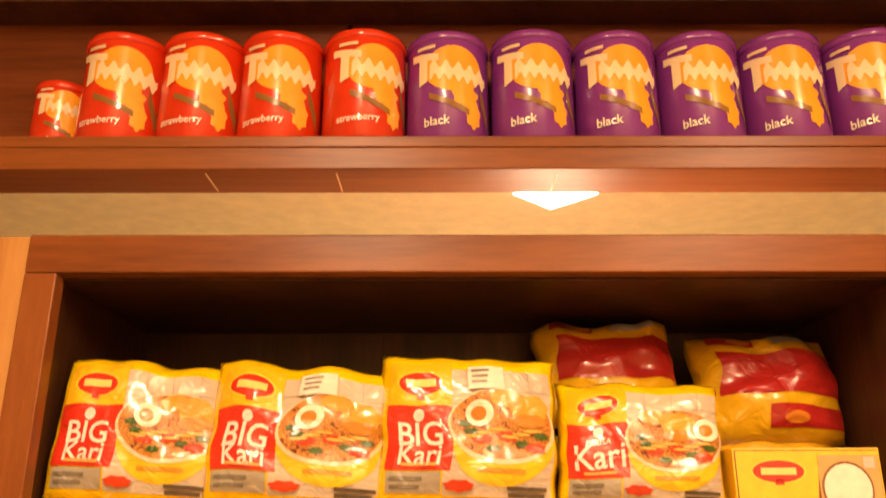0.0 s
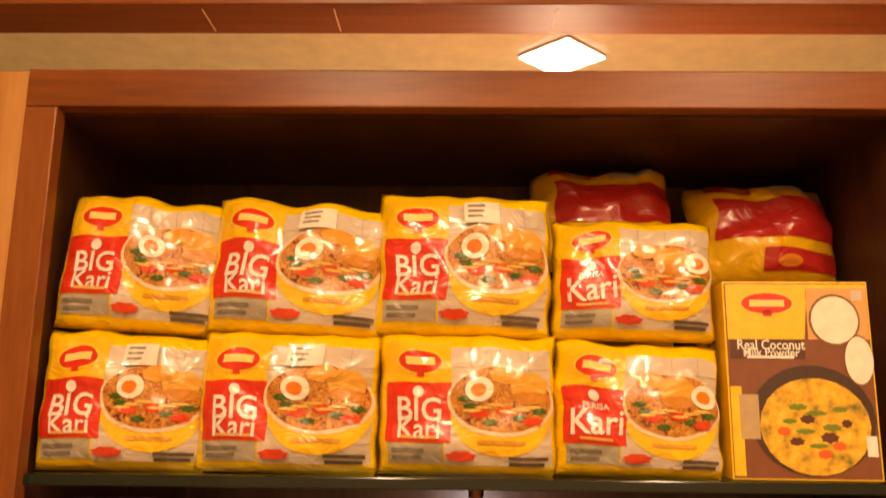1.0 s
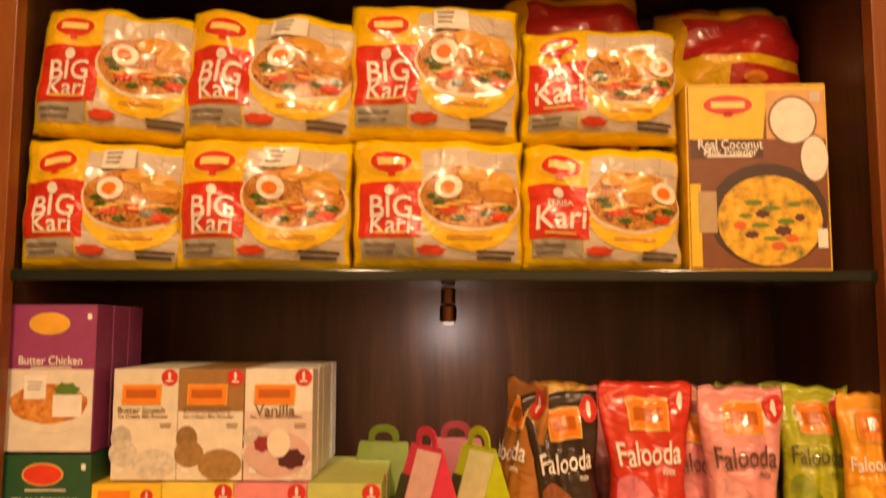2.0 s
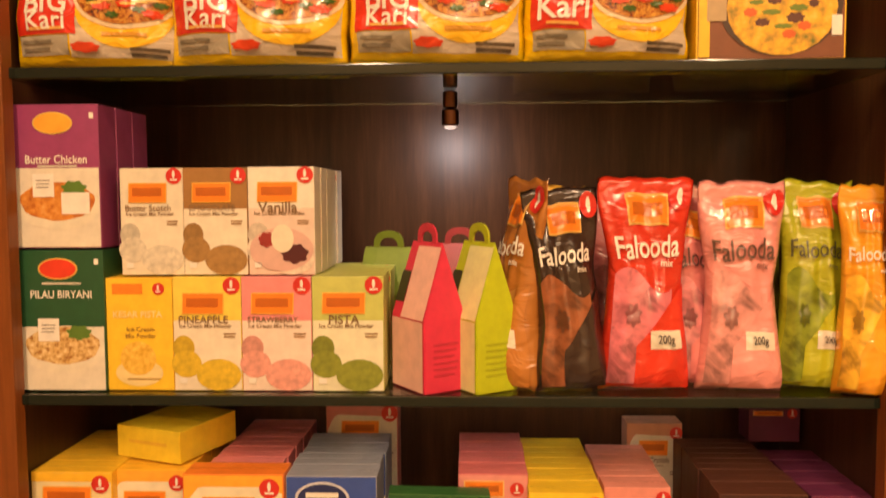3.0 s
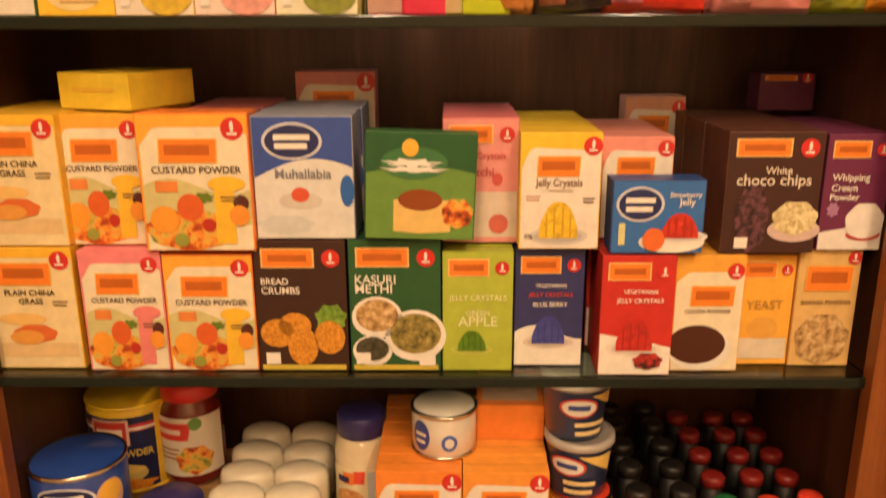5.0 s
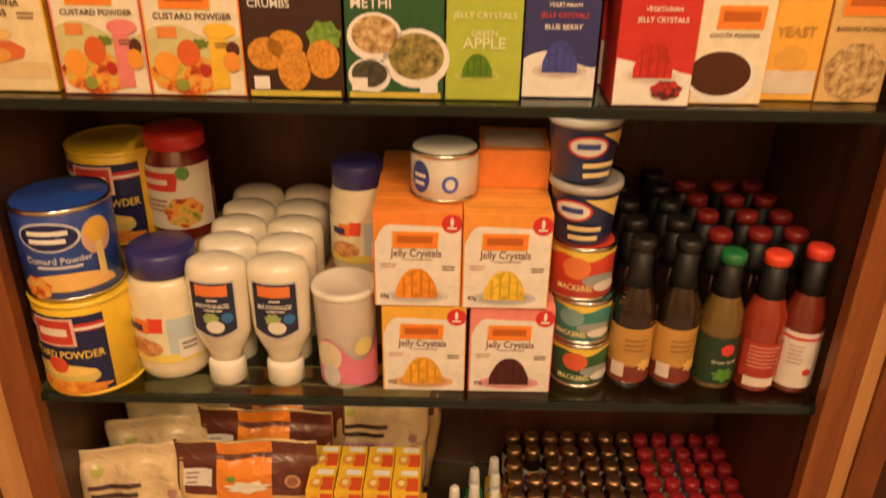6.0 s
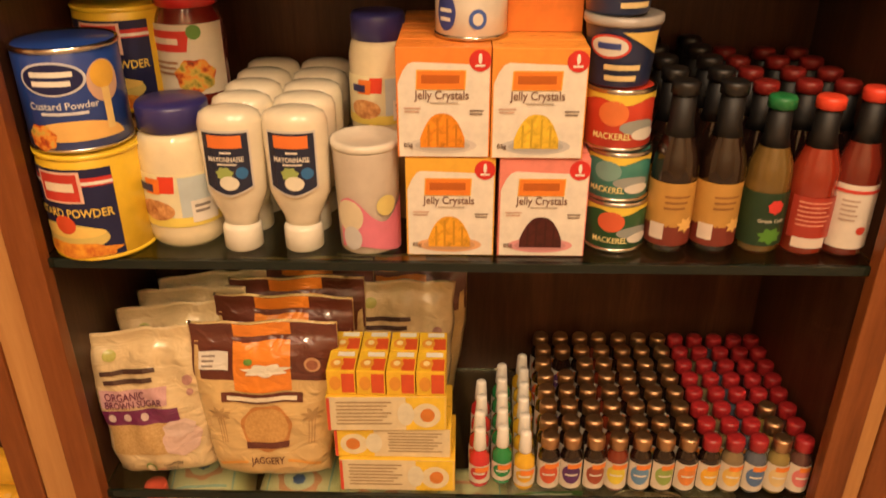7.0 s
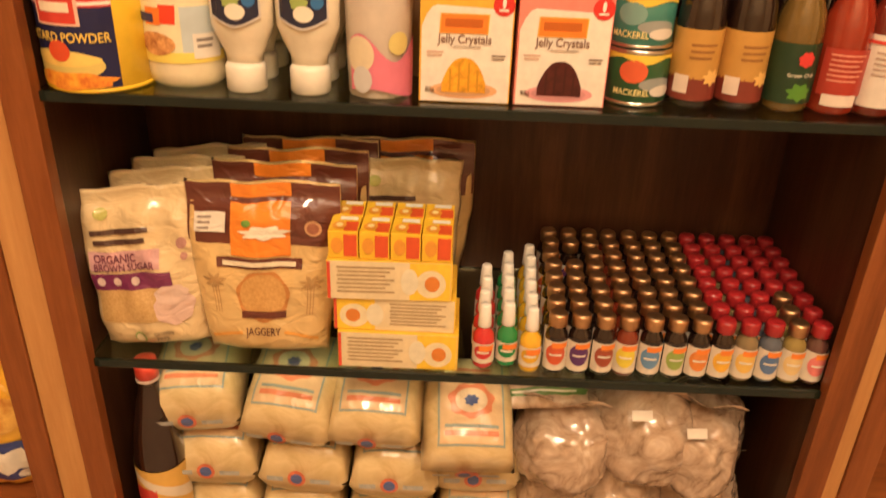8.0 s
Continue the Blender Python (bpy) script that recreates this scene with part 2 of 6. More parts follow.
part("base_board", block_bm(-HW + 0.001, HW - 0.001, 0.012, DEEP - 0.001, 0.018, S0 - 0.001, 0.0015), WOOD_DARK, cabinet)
part("plinth", block_bm(-0.4645, 0.4645, 0.015, 0.035, 0.0, 0.0175, 0.001), WOOD_RED_X, cabinet)
for z in (S1, S2, S3, S4, S5):
    shelf = part("glass_shelf", block_bm(-HW + 0.003, HW - 0.003, 0.019, DEEP - 0.004, z - 0.0115, z - 0.0005, 0.0008), GLASS_SHELF, cabinet, "clear green-tinted glass shelf")
    shelf.visible_shadow = False
    part("shelf_edge", block_bm(-HW + 0.003, HW - 0.003, 0.014, 0.0188, z - 0.012, z - 0.0004, 0.0012), GLASS_EDGE, shelf, "dark polished glass edge")

# oak fillers, the neighbouring cabinets' posts and their sides
for s, w in ((-1, 0.042), (1, 0.022)):
    side = "west" if s < 0 else "east"
    a, b = sorted((s * 0.5015, s * (0.5015 + w)))
    structure("trim_" + side, block_bm(a, b, 0.006, 0.03, 0.0, 2.29, 0.0015), WOOD_LIGHT, "honey oak filler strip between the cabinets", "trim")
    a, b = sorted((s * (0.502 + w), s * (0.538 + w)))
    cab2 = tagged(new("neighbour_cabinet"), "neighbouring red-brown wooden snack cabinet", "cabinet", kind="structure")
    part("face_post", block_bm(a, b, 0.002, 0.022, 0.0, 2.29, 0.0018), WOOD_RED, cab2)
    part("side_panel", block_bm(a, b, 0.0225, DEEP + 0.02, 0.0, 2.29, 0.001), WOOD_RED, cab2)
    c, d = sorted((s * (0.539 + w), s * 1.5))
    part("back_panel", block_bm(c, d, DEEP, DEEP + 0.018, 0.0, 2.29, 0), WOOD_DARK, cab2)
    part("shelf", block_bm(c, d, 0.01, DEEP - 0.001, 0.10, 0.125, 0.001), WOOD_RED_X, cab2)
    part("top_board", block_bm(c, d, 0.0, DEEP + 0.018, 2.246, 2.29, 0.001), WOOD_RED_X, cab2)

# the shelf above, for the tins
tin_shelf = tagged(new("tin_shelf"), "red-brown wooden display ledge with mahogany back planks", "shelf", kind="structure")
part("front_rail", block_bm(-1.5, 1.5, 0.0, 0.074, 2.370, 2.3975, 0.0015), WOOD_RED_X, tin_shelf)
part("ledge", block_bm(-1.5, 1.5, 0.0, 0.131, 2.398, 2.412, 0.0012), WOOD_RED_X, tin_shelf)
part("back_plank", block_bm(-1.5, -0.172, 0.1175, 0.1305, 2.4125, 2.735, 0.001), WOOD_TINS, tin_shelf)
part("back_plank", block_bm(-0.164, 1.5, 0.1175, 0.1305, 2.4125, 2.735, 0.001), WOOD_TINS, tin_shelf)
part("dark_backing", block_bm(-1.5, 1.5, 0.1312, 0.1317, 2.4125, 2.735, 0), WOOD_DARK, tin_shelf)
part("header", block_bm(-1.5, 1.5, 0.060, 0.1172, 2.640, 2.949, 0.001), WOOD_DARK, tin_shelf)
for x in (-0.315, -0.162, 0.095):
    part("joint_strip", block_bm(x - 0.0008, x + 0.0008, 0.012, 0.066, 2.3692, 2.3699, 0), CREAM_GLOSS, tin_shelf, "pale filler line in a joint")

# the square downlight in the soffit, turned by an eighth
downlight = tagged(new("downlight"), "lit square white downlight panel in the cream soffit", "lamp")
downlight.matrix_world = pose(0.180, 0.600, 2.587, 0, 0, 45)
part("frame", block_bm(-0.0600, 0.0600, -0.0600, 0.0600, -0.0040, -0.0005, 0.001), paint((0.8, 0.76, 0.68), 0.4, "enamel"), downlight)
part("diffuser", block_bm(-0.0585, 0.0585, -0.0585, 0.0585, -0.0070, -0.0042, 0.001), glow("lit_diffuser", (1.0, 0.93, 0.78), 14), downlight)

# the small spot under the top glass shelf
shelf_spot = tagged(new("shelf_spot"), "small dark metal spot lamp hanging under a glass shelf", "lamp")
shelf_spot.matrix_world = pose(0.006, 0.150, 1.8375)
BRONZE = metal("bronze", (0.16, 0.07, 0.04), 0.3)
part("holder", lathe_bm([(0.004, -0.022), (0.009, -0.020), (0.009, -0.002), (0.006, 0.0)], 20), BRONZE, shelf_spot)
part("body", lathe_bm([(0.008, -0.043), (0.0105, -0.041), (0.0105, -0.024), (0.008, -0.0222)], 20), BRONZE, shelf_spot)
part("lens", lathe_bm([(0.004, -0.0465), (0.0075, -0.045), (0.0075, -0.0432)], 20), glow("spot_lens", (1.0, 0.86, 0.80), 1.0), shelf_spot)


# ---------- cartons ----------
ORANGE, RED, WHITE, BLACK, YELLOW = (0.85, 0.24, 0.02), (0.62, 0.03, 0.02), (0.82, 0.78, 0.70), (0.03, 0.02, 0.02), (0.86, 0.55, 0.03)
PINK, GREEN, BLUE, DKGREEN, BROWN = (0.80, 0.22, 0.26), (0.36, 0.46, 0.05), (0.03, 0.07, 0.33), (0.02, 0.09, 0.035), (0.06, 0.02, 0.012)
GREY = (0.30, 0.27, 0.23)


def put(ob, x, y, z, rz=0.0, rx=0.0, ry=0.0):
    ob.matrix_world = pose(x, y, z, rx, ry, rz)
    return ob


def carton(label, w, h, d, body, front=None, name="carton", category="box", group=""):
    bm = block_bm(-w / 2, w / 2, 0, d, 0.0003, h, 0.0009, 2)
    ob = tagged(part(name, bm, paint(body)), label, category, group)
    f = Face(ob, w, h, lambda u, v, o: (u, -o, v))
    if front:
        f.rect("front_panel", front, 0.012, 0.01, 0.988, 0.99, 0, 0, 1)
    part("flap_seam", block_bm(-w / 2 + 0.002, w / 2 - 0.002, d * 0.48, d * 0.50, h, h + 0.0003, 0), paint(tone(body, 0.6)), ob)
    return ob, f


def row_back(ob, count, step, x, y, z, side=0.0):
    """More of the same box standing behind it."""
    for k in range(1, count):
        copy_thing(ob, pose(x + side * k + random.uniform(-0.0012, 0.0012), y + k * step, z, 0, 0, random.uniform(-1.0, 1.0)))


def badge(f, cu, cv, ru=0.24, rv=0.075, layer=3):
    f.rect("brand_badge_rim", (0.86, 0.50, 0.08), cu - ru - 0.012, cv - rv - 0.008, cu + ru + 0.012, cv + rv + 0.008, layer, 0.01, 2)
    f.rect("brand_badge", ORANGE, cu - ru, cv - rv, cu + ru, cv + rv, layer + 1, 0.01, 2)
    f.bars((0.50, 0.12, 0.01), cu - ru * 0.8, cu + ru * 0.8, cv - rv * 0.35, 1, rv * 0.9, 0.1, layer + 2)


def seal(f, cu, cv, r=0.10, layer=3):
    k = f.w / f.h
    f.ellipse("seal", RED, cu, cv, r, r * k, layer, n=18)
    f.ellipse("seal_mark", WHITE, cu, cv + 0.2 * r * k, r * 0.18, r * k * 0.5, layer + 1, n=10)
    f.rect("seal_mark", WHITE, cu - r * 0.45, cv - r * k * 0.55, cu + r * 0.45, cv - r * k * 0.35, layer + 1, 0, 1)


def scoops(f, c, layer=2, double=True):
    """Printed scoops of ice cream along the lower edge."""
    def ball(cu, cv, ru, rv, k, ly):
        f.ellipse("scoop", speckle("scoop_%.2f_%.2f_%.2f_%d" % (*c, int(10 * k)), [(0.3, tone(c, 0.75 * k)), (0.7, tone(c, 1.15 * k))], 120, 0.5), cu, cv, ru, rv, ly, n=18)
    if double:
        ball(0.15, 0.38, 0.16, 0.11, 0.8, layer)
    ball(0.19, 0.24, 0.22, 0.12, 0.95, layer + 1)
    ball(0.66, 0.145, 0.33, 0.14, 1.0, layer + 2)
    f.rect("weight_mark", WHITE, 0.09, 0.07, 0.20, 0.12, layer + 3, 0, 1)


def ice_cream_box(label, word, c, front, w, h, scoop_colour, text_colour=(0.22, 0.13, 0.06)):
    ob, f = carton(label, w, h, 0.035, tone(c, 0.95), None, "ice_cream_mix_box", "box", "ice cream mix boxes")
    f.rect("front_panel", c, 0.01, 0.5, 0.99, 0.992, 0, 0, 1)
    f.band("front_panel", front, lambda u: 0.62, lambda u: 0.008, 0.01, 0.99, 1, 6)
    badge(f, 0.44, 0.77, 0.29, 0.085)
    seal(f, 0.865, 0.925, 0.125)
    f.text(word, text_colour, 0.45, 0.63, min(0.72, 0.085 * len(word)), 4)
    f.text("Ice Cream Mix Powder", text_colour, 0.48, 0.575, 0.76, 4)
    f.bars(tone(text_colour, 1.5), 0.74, 0.92, 0.50, 2, 0.012, 0.026, 4)
    scoops(f, scoop_colour)
    return ob


cream, vanilla = (0.78, 0.70, 0.55), (0.80, 0.74, 0.62)
for args in (
    ("creamy white carton of plain ice cream mix", "Butter Scotch", (0.74, 0.67, 0.52), cream, 0.0715, 0.120, (0.66, 0.60, 0.48), -0.3255, 1.622, 0.044),
    ("brown and cream carton of chocolate ice cream mix", "CHOCOLATE", (0.34, 0.17, 0.05), cream, 0.0725, 0.120, (0.36, 0.20, 0.06), -0.2535, 1.622, 0.044),
    ("white carton of vanilla ice cream mix with berries", "Vanilla", vanilla, (0.74, 0.58, 0.48), 0.0745, 0.1205, (0.72, 0.62, 0.50), -0.1795, 1.622, 0.044),
    ("yellow carton of pineapple ice cream mix", "PINEAPPLE", (0.84, 0.64, 0.09), cream, 0.077, 0.128, (0.66, 0.46, 0.03), -0.2625, S2, 0.034),
    ("pink carton of strawberry ice cream mix", "STRAWBERRY", (0.80, 0.27, 0.27), (0.80, 0.66, 0.56), 0.0785, 0.128, (0.74, 0.34, 0.28), -0.1845, S2, 0.034),
    ("pale green carton of pista ice cream mix", "PISTA", (0.52, 0.56, 0.14), (0.76, 0.73, 0.52), 0.0795, 0.1285, (0.24, 0.27, 0.03), -0.105, S2, 0.033),
):
    box = ice_cream_box(*args[:7])
    if args[1] == "Vanilla":
        f = Face(box, args[4], args[5], lambda u, v, o: (u, -o, v))
        f.ellipse("bowl", (0.66, 0.42, 0.36), 0.5, 0.24, 0.48, 0.20, 5)
        f.ellipse("berry", (0.30, 0.03, 0.025), 0.28, 0.33, 0.12, 0.07, 6, wave=0.1)
        f.ellipse("berry", (0.08, 0.012, 0.015), 0.70, 0.20, 0.20, 0.09, 6, wave=0.12)
        f.ellipse("scoop", (0.80, 0.70, 0.54), 0.52, 0.34, 0.17, 0.13, 7)
    put(box, args[7], args[9], args[8])
    row_back(box, 5, 0.0362, args[7], args[9], args[8])

ob, f = carton("bright yellow carton of kesar pista ice cream mix", 0.075, 0.127, 0.035, (0.85, 0.52, 0.03), (0.86, 0.56, 0.035), "ice_cream_mix_box", "box", "ice cream mix boxes")
f.rect("brand_badge", ORANGE, 0.10, 0.86, 0.56, 0.95, 2, 0, 1)
seal(f, 0.80, 0.905, 0.09)
f.text("KESAR PISTA", (0.85, 0.72, 0.35), 0.48, 0.68, 0.74, 3)
f.text("Ice Cream", (0.32, 0.18, 0.03), 0.52, 0.55, 0.42, 3)
f.text("Mix Powder", (0.32, 0.18, 0.03), 0.52, 0.49, 0.46, 3)
f.ellipse("glass_bowl", (0.82, 0.66, 0.30), 0.48, 0.16, 0.36, 0.12, 1)
f.ellipse("scoop", speckle("kesar_scoop", [(0.3, (0.62, 0.33, 0.02)), (0.7, (0.86, 0.58, 0.10))], 160), 0.47, 0.29, 0.27, 0.15, 2)
f.bars((0.45, 0.25, 0.05), 0.30, 0.80, 0.10, 1, 0.012, 0.03, 3)
put(ob, -0.339, 0.034, S2)
row_back(ob, 5, 0.0362, -0.339, 0.034, S2)

# spice mix boxes
RICE = speckle("biryani_picture", [(0.35, (0.30, 0.12, 0.02)), (0.5, (0.62, 0.40, 0.14)), (0.68, (0.78, 0.62, 0.34))], 190)
CURRY = speckle("curry_picture", [(0.35, (0.40, 0.10, 0.01)), (0.55, (0.66, 0.26, 0.04)), (0.75, (0.72, 0.42, 0.14))], 90)
for label, top, word, z, upper, dish, split in (
    ("dark green spice mix box with a printed rice dish", DKGREEN, "PILAU BIRYANI", S2, DKGREEN, RICE, 0.46),
    ("purple spice mix box with a printed chicken curry", (0.26, 0.045, 0.14), "Butter Chicken", 1.6535, (0.30, 0.05, 0.16), CURRY, 0.56),
):
    ob, f = carton(label, 0.096, 0.1585, 0.042, top, None, "spice_mix_box", "box", "spice mix boxes")
    f.rect("front_panel", upper, 0.01, split - 0.02, 0.99, 0.99, 0, 0, 1)
    f.rect("picture_field", (0.74, 0.68, 0.56), 0.01, 0.01, 0.99, split, 1, 0, 1)
    f.ellipse("brand_badge_rim", (0.72, 0.46, 0.10), 0.47, 0.87, 0.235, 0.077, 2)
    f.ellipse("brand_badge", (0.72, 0.05, 0.02) if z == S2 else (0.80, 0.40, 0.04), 0.47, 0.87, 0.215, 0.067, 3)
    f.text(word, WHITE, 0.5, 0.69 if z == S2 else 0.62, 0.72, 3, 1.15)
    f.bars((0.62, 0.58, 0.48), 0.28, 0.74, 0.76 if z == S2 else 0.565, 1, 0.014, 0.03, 3)
    f.ellipse("dish", (0.76, 0.70, 0.56), 0.5, 0.30, 0.49, 0.17, 2)
    f.ellipse("food", dish, 0.5, 0.33, 0.44, 0.135, 3, wave=0.03)
    f.ellipse("garnish", (0.10, 0.20, 0.03), 0.70, 0.42, 0.14, 0.05, 4, wave=0.15)
    f.rect("price_label", WHITE, 0.22, 0.36, 0.47, 0.52, 5, 0, 1)
    if z != S2:
        f.rect("price_label", WHITE, 0.55, 0.24, 0.88, 0.39, 5, 0, 1)
    f.bars(GREY, 0.26, 0.43, 0.47, 3, 0.008, 0.024, 6)
    f.rect("corner_mark", WHITE, 0.90, 0.90, 0.95, 0.94, 3, 0, 1)
    put(ob, -0.4245, 0.030, z)
    row_back(ob, 3, 0.043, -0.4245, 0.030, z)

# custard, crumbs, jelly and baking boxes of the third shelf
FRUIT = speckle("fruit_picture", [(0.32, (0.10, 0.03, 0.008)), (0.42, (0.50, 0.07, 0.008)), (0.50, (0.78, 0.30, 0.03)), (0.58, (0.66, 0.46, 0.08)), (0.70, (0.14, 0.18, 0.015))], 55)
NUTS = speckle("nut_picture", [(0.35, (0.22, 0.11, 0.03)), (0.55, (0.56, 0.36, 0.14)), (0.75, (0.78, 0.66, 0.40))], 110)


def custard(label, edge, word="CUSTARD POWDER", drink=(0.82, 0.50, 0.03), w=0.109, h=0.139):
    ob, f = carton(label, w, h, 0.040, edge, (0.86, 0.42, 0.04) if edge[0] > 0.5 and edge[2] < 0.1 else edge, "custard_box", "box", "custard boxes")
    f.band("front_field", (0.80, 0.72, 0.52), lambda u: 0.90 - 0.16 * max(0.0, 0.16 - u) / 0.16 - 0.06 * max(0.0, u - 0.86) / 0.14, lambda u: 0.012, 0.03, 0.985, 1, 16)
    f.band("hill", (0.60, 0.55, 0.24), lambda u: 0.48 + 0.06 * math.sin(6 * u), lambda u: 0.20, 0.03, 0.985, 2, 12)
    badge(f, 0.45, 0.735, 0.25, 0.08)
    seal(f, 0.86, 0.89, 0.10)
    f.text(word, (0.07, 0.04, 0.02), 0.52, 0.60, 0.80 if len(word) < 15 else 0.86, 4)
    f.ellipse("fruit", FRUIT, 0.42, 0.16, 0.40, 0.15, 3, wave=0.04)
    f.ellipse("apple", (0.66, 0.12, 0.02), 0.44, 0.33, 0.12, 0.10, 5)
    f.ellipse("orange", (0.82, 0.34, 0.03), 0.20, 0.24, 0.13, 0.10, 5)
    f.ellipse("orange", (0.78, 0.30, 0.03), 0.88, 0.27, 0.09, 0.075, 6)
    f.band("drink_glass", drink, lambda u: 0.53, lambda u: 0.06, 0.66, 0.84, 4, 4)
    f.ellipse("drink_foam", tone(drink, 1.05), 0.78, 0.50, 0.17, 0.055, 5)
    f.ellipse("leaf", (0.14, 0.20, 0.02), 0.56, 0.40, 0.09, 0.035, 4, wave=0.2)
    f.ellipse("plum", (0.09, 0.02, 0.015), 0.90, 0.36, 0.07, 0.06, 5)
    f.ellipse("cherry", (0.46, 0.03, 0.015), 0.60, 0.20, 0.06, 0.05, 6)
    f.ellipse("grape", (0.30, 0.32, 0.05), 0.34, 0.09, 0.07, 0.05, 6)
    f.rect("small_picture", (0.72, 0.24, 0.05), 0.14, 0.44, 0.34, 0.52, 4, 0, 1)
    f.bars((0.16, 0.10, 0.05), 0.72, 0.88, 0.40, 2, 0.01, 0.025, 6)
    return ob


def plain_carton(label, w, h, body, front, words, ink, extra, name="jelly_box", group="", depth=0.038, mark=True):
    ob, f = carton(label, w, h, depth, body, front, name, "box", group)
    if mark:
        f.rect("brand_badge_rim", (0.86, 0.55, 0.20), 0.08, 0.80, 0.66, 0.945, 2, 0, 1)
        f.rect("brand_badge", ORANGE, 0.10, 0.81, 0.64, 0.935, 3, 0, 1)
        f.bars((0.50, 0.12, 0.01), 0.16, 0.58, 0.85, 1, 0.05, 0.1, 4)
        seal(f, 0.84, 0.87, 0.10)
    for s, cu, cv, wd in words:
        f.text(s, ink, cu, cv, wd, 4)
    extra(f)
    return ob


def jelly(f, c, cu, cv, ru, rv, plate=(0.70, 0.62, 0.52), layer=2):
    """A printed moulded jelly on a plate."""
    f.ellipse("plate", plate, cu, cv - rv * 0.62, ru * 1.55, rv * 0.42, layer)
    f.ellipse("plate_rim", tone(plate, 0.8), cu, cv - rv * 0.62, ru * 1.25, rv * 0.30, layer + 1)
    m = speckle("jelly_%.2f_%.2f_%.2f" % c, [(0.3, tone(c, 0.6)), (0.7, tone(c, 1.25))], 90, 0.3, 0.6)
    f.band("jelly_picture", m, lambda u: cv + rv * (1 - 1.25 * abs((u - cu) / ru) ** 2.6), lambda u: cv - rv * 0.72, cu - ru, cu + ru, layer + 2, 14)
    for k in (-0.62, -0.22, 0.22, 0.62):
        f.band("jelly_flute", tone(c, 0.72), lambda u: cv + rv * (0.80 - 0.9 * abs(k) ** 2), lambda u: cv - rv * 0.66, cu + ru * k - 0.012, cu + ru * k + 0.012, layer + 3, 2)


def croquettes(f):
    f.rect("picture_edge", (0.62, 0.50, 0.06), 0.03, 0.01, 0.97, 0.05, 2, 0, 1)
    for s, cu, cv, ru, rv in (("a", 0.22, 0.30, 0.19, 0.11), ("b", 0.42, 0.36, 0.18, 0.10), ("c", 0.80, 0.27, 0.17, 0.13), ("d", 0.50, 0.20, 0.17, 0.15)):
        f.ellipse("croquette", speckle("crumb_crust", [(0.3, (0.42, 0.15, 0.01)), (0.7, (0.78, 0.36, 0.03))], 300), cu, cv, ru, rv, 3 if s in "ab" else 5)
    f.ellipse("lettuce", speckle("lettuce", [(0.3, (0.06, 0.16, 0.01)), (0.7, (0.26, 0.42, 0.05))], 150), 0.82, 0.42, 0.17, 0.10, 2, wave=0.12)
    f.rect("weight_mark", WHITE, 0.08, 0.06, 0.24, 0.15, 6, 0, 1)


def bowls(f):
    f.rect("picture_edge", (0.62, 0.50, 0.06), 0.03, 0.01, 0.97, 0.05, 2, 0, 1)
    leaf = speckle("dry_leaves", [(0.3, (0.05, 0.05, 0.01)), (0.55, (0.28, 0.22, 0.05)), (0.75, (0.50, 0.40, 0.12))], 160)
    for cu, cv, ru, rv, m in ((0.30, 0.42, 0.28, 0.16, NUTS), (0.72, 0.28, 0.34, 0.20, leaf), (0.24, 0.16, 0.22, 0.12, speckle("dark_seed", [(0.3, (0.02, 0.02, 0.01)), (0.7, (0.10, 0.09, 0.05))], 200))):
        f.ellipse("bowl", WHITE, cu, cv, ru, rv, 2)
        f.ellipse("bowl_filling", m, cu, cv + 0.015, ru * 0.83, rv * 0.78, 3)
    f.rect("weight_mark", WHITE, 0.06, 0.06, 0.22, 0.15, 6, 0, 1)
    f.rect("weight_mark", WHITE, 0.76, 0.05, 0.94, 0.15, 6, 0, 1)


T3 = 1.2625


def stand(ob, x, y, z, deep=1, step=0.041, rz=0.0, rx=0.0):
    put(ob, x, y, z, rz, rx)
    for k in range(1, deep):
        copy_thing(ob, pose(x + random.uniform(-0.0015, 0.0015), y + k * step, z, rx, 0, rz + random.uniform(-1.2, 1.2)))
    return ob


def china_extra(f):
    f.ellipse("dish", (0.80, 0.52, 0.16), 0.35, 0.42, 0.28, 0.05, 2)
    f.ellipse("slice", (0.66, 0.15, 0.03), 0.48, 0.30, 0.25, 0.075, 3, wave=0.06)
    f.ellipse("slice", (0.74, 0.34, 0.06), 0.38, 0.27, 0.20, 0.06, 4)
    f.band("board", (0.74, 0.54, 0.26), lambda u: 0.22, lambda u: 0.10, 0.05, 0.95, 1, 4)
    f.bars((0.20, 0.12, 0.05), 0.72, 0.90, 0.56, 2, 0.012, 0.03, 3)


def china():
    ob, f = carton("yellow-edged cream carton of plain china grass", 0.094, 0.138, 0.040, (0.84, 0.50, 0.03), (0.80, 0.66, 0.36), "china_grass_box", "box")
    f.band("top_edge", (0.86, 0.50, 0.03), lambda u: 0.99, lambda u: 0.92, 0.01, 0.99, 1, 4)
    badge(f, 0.44, 0.79, 0.29, 0.085)
    seal(f, 0.86, 0.90, 0.11)
    f.text("PLAIN CHINA", (0.06, 0.04, 0.02), 0.48, 0.64, 0.58, 4)
    f.text("GRASS", (0.06, 0.04, 0.02), 0.48, 0.57, 0.28, 4)
    china_extra(f)
    return ob


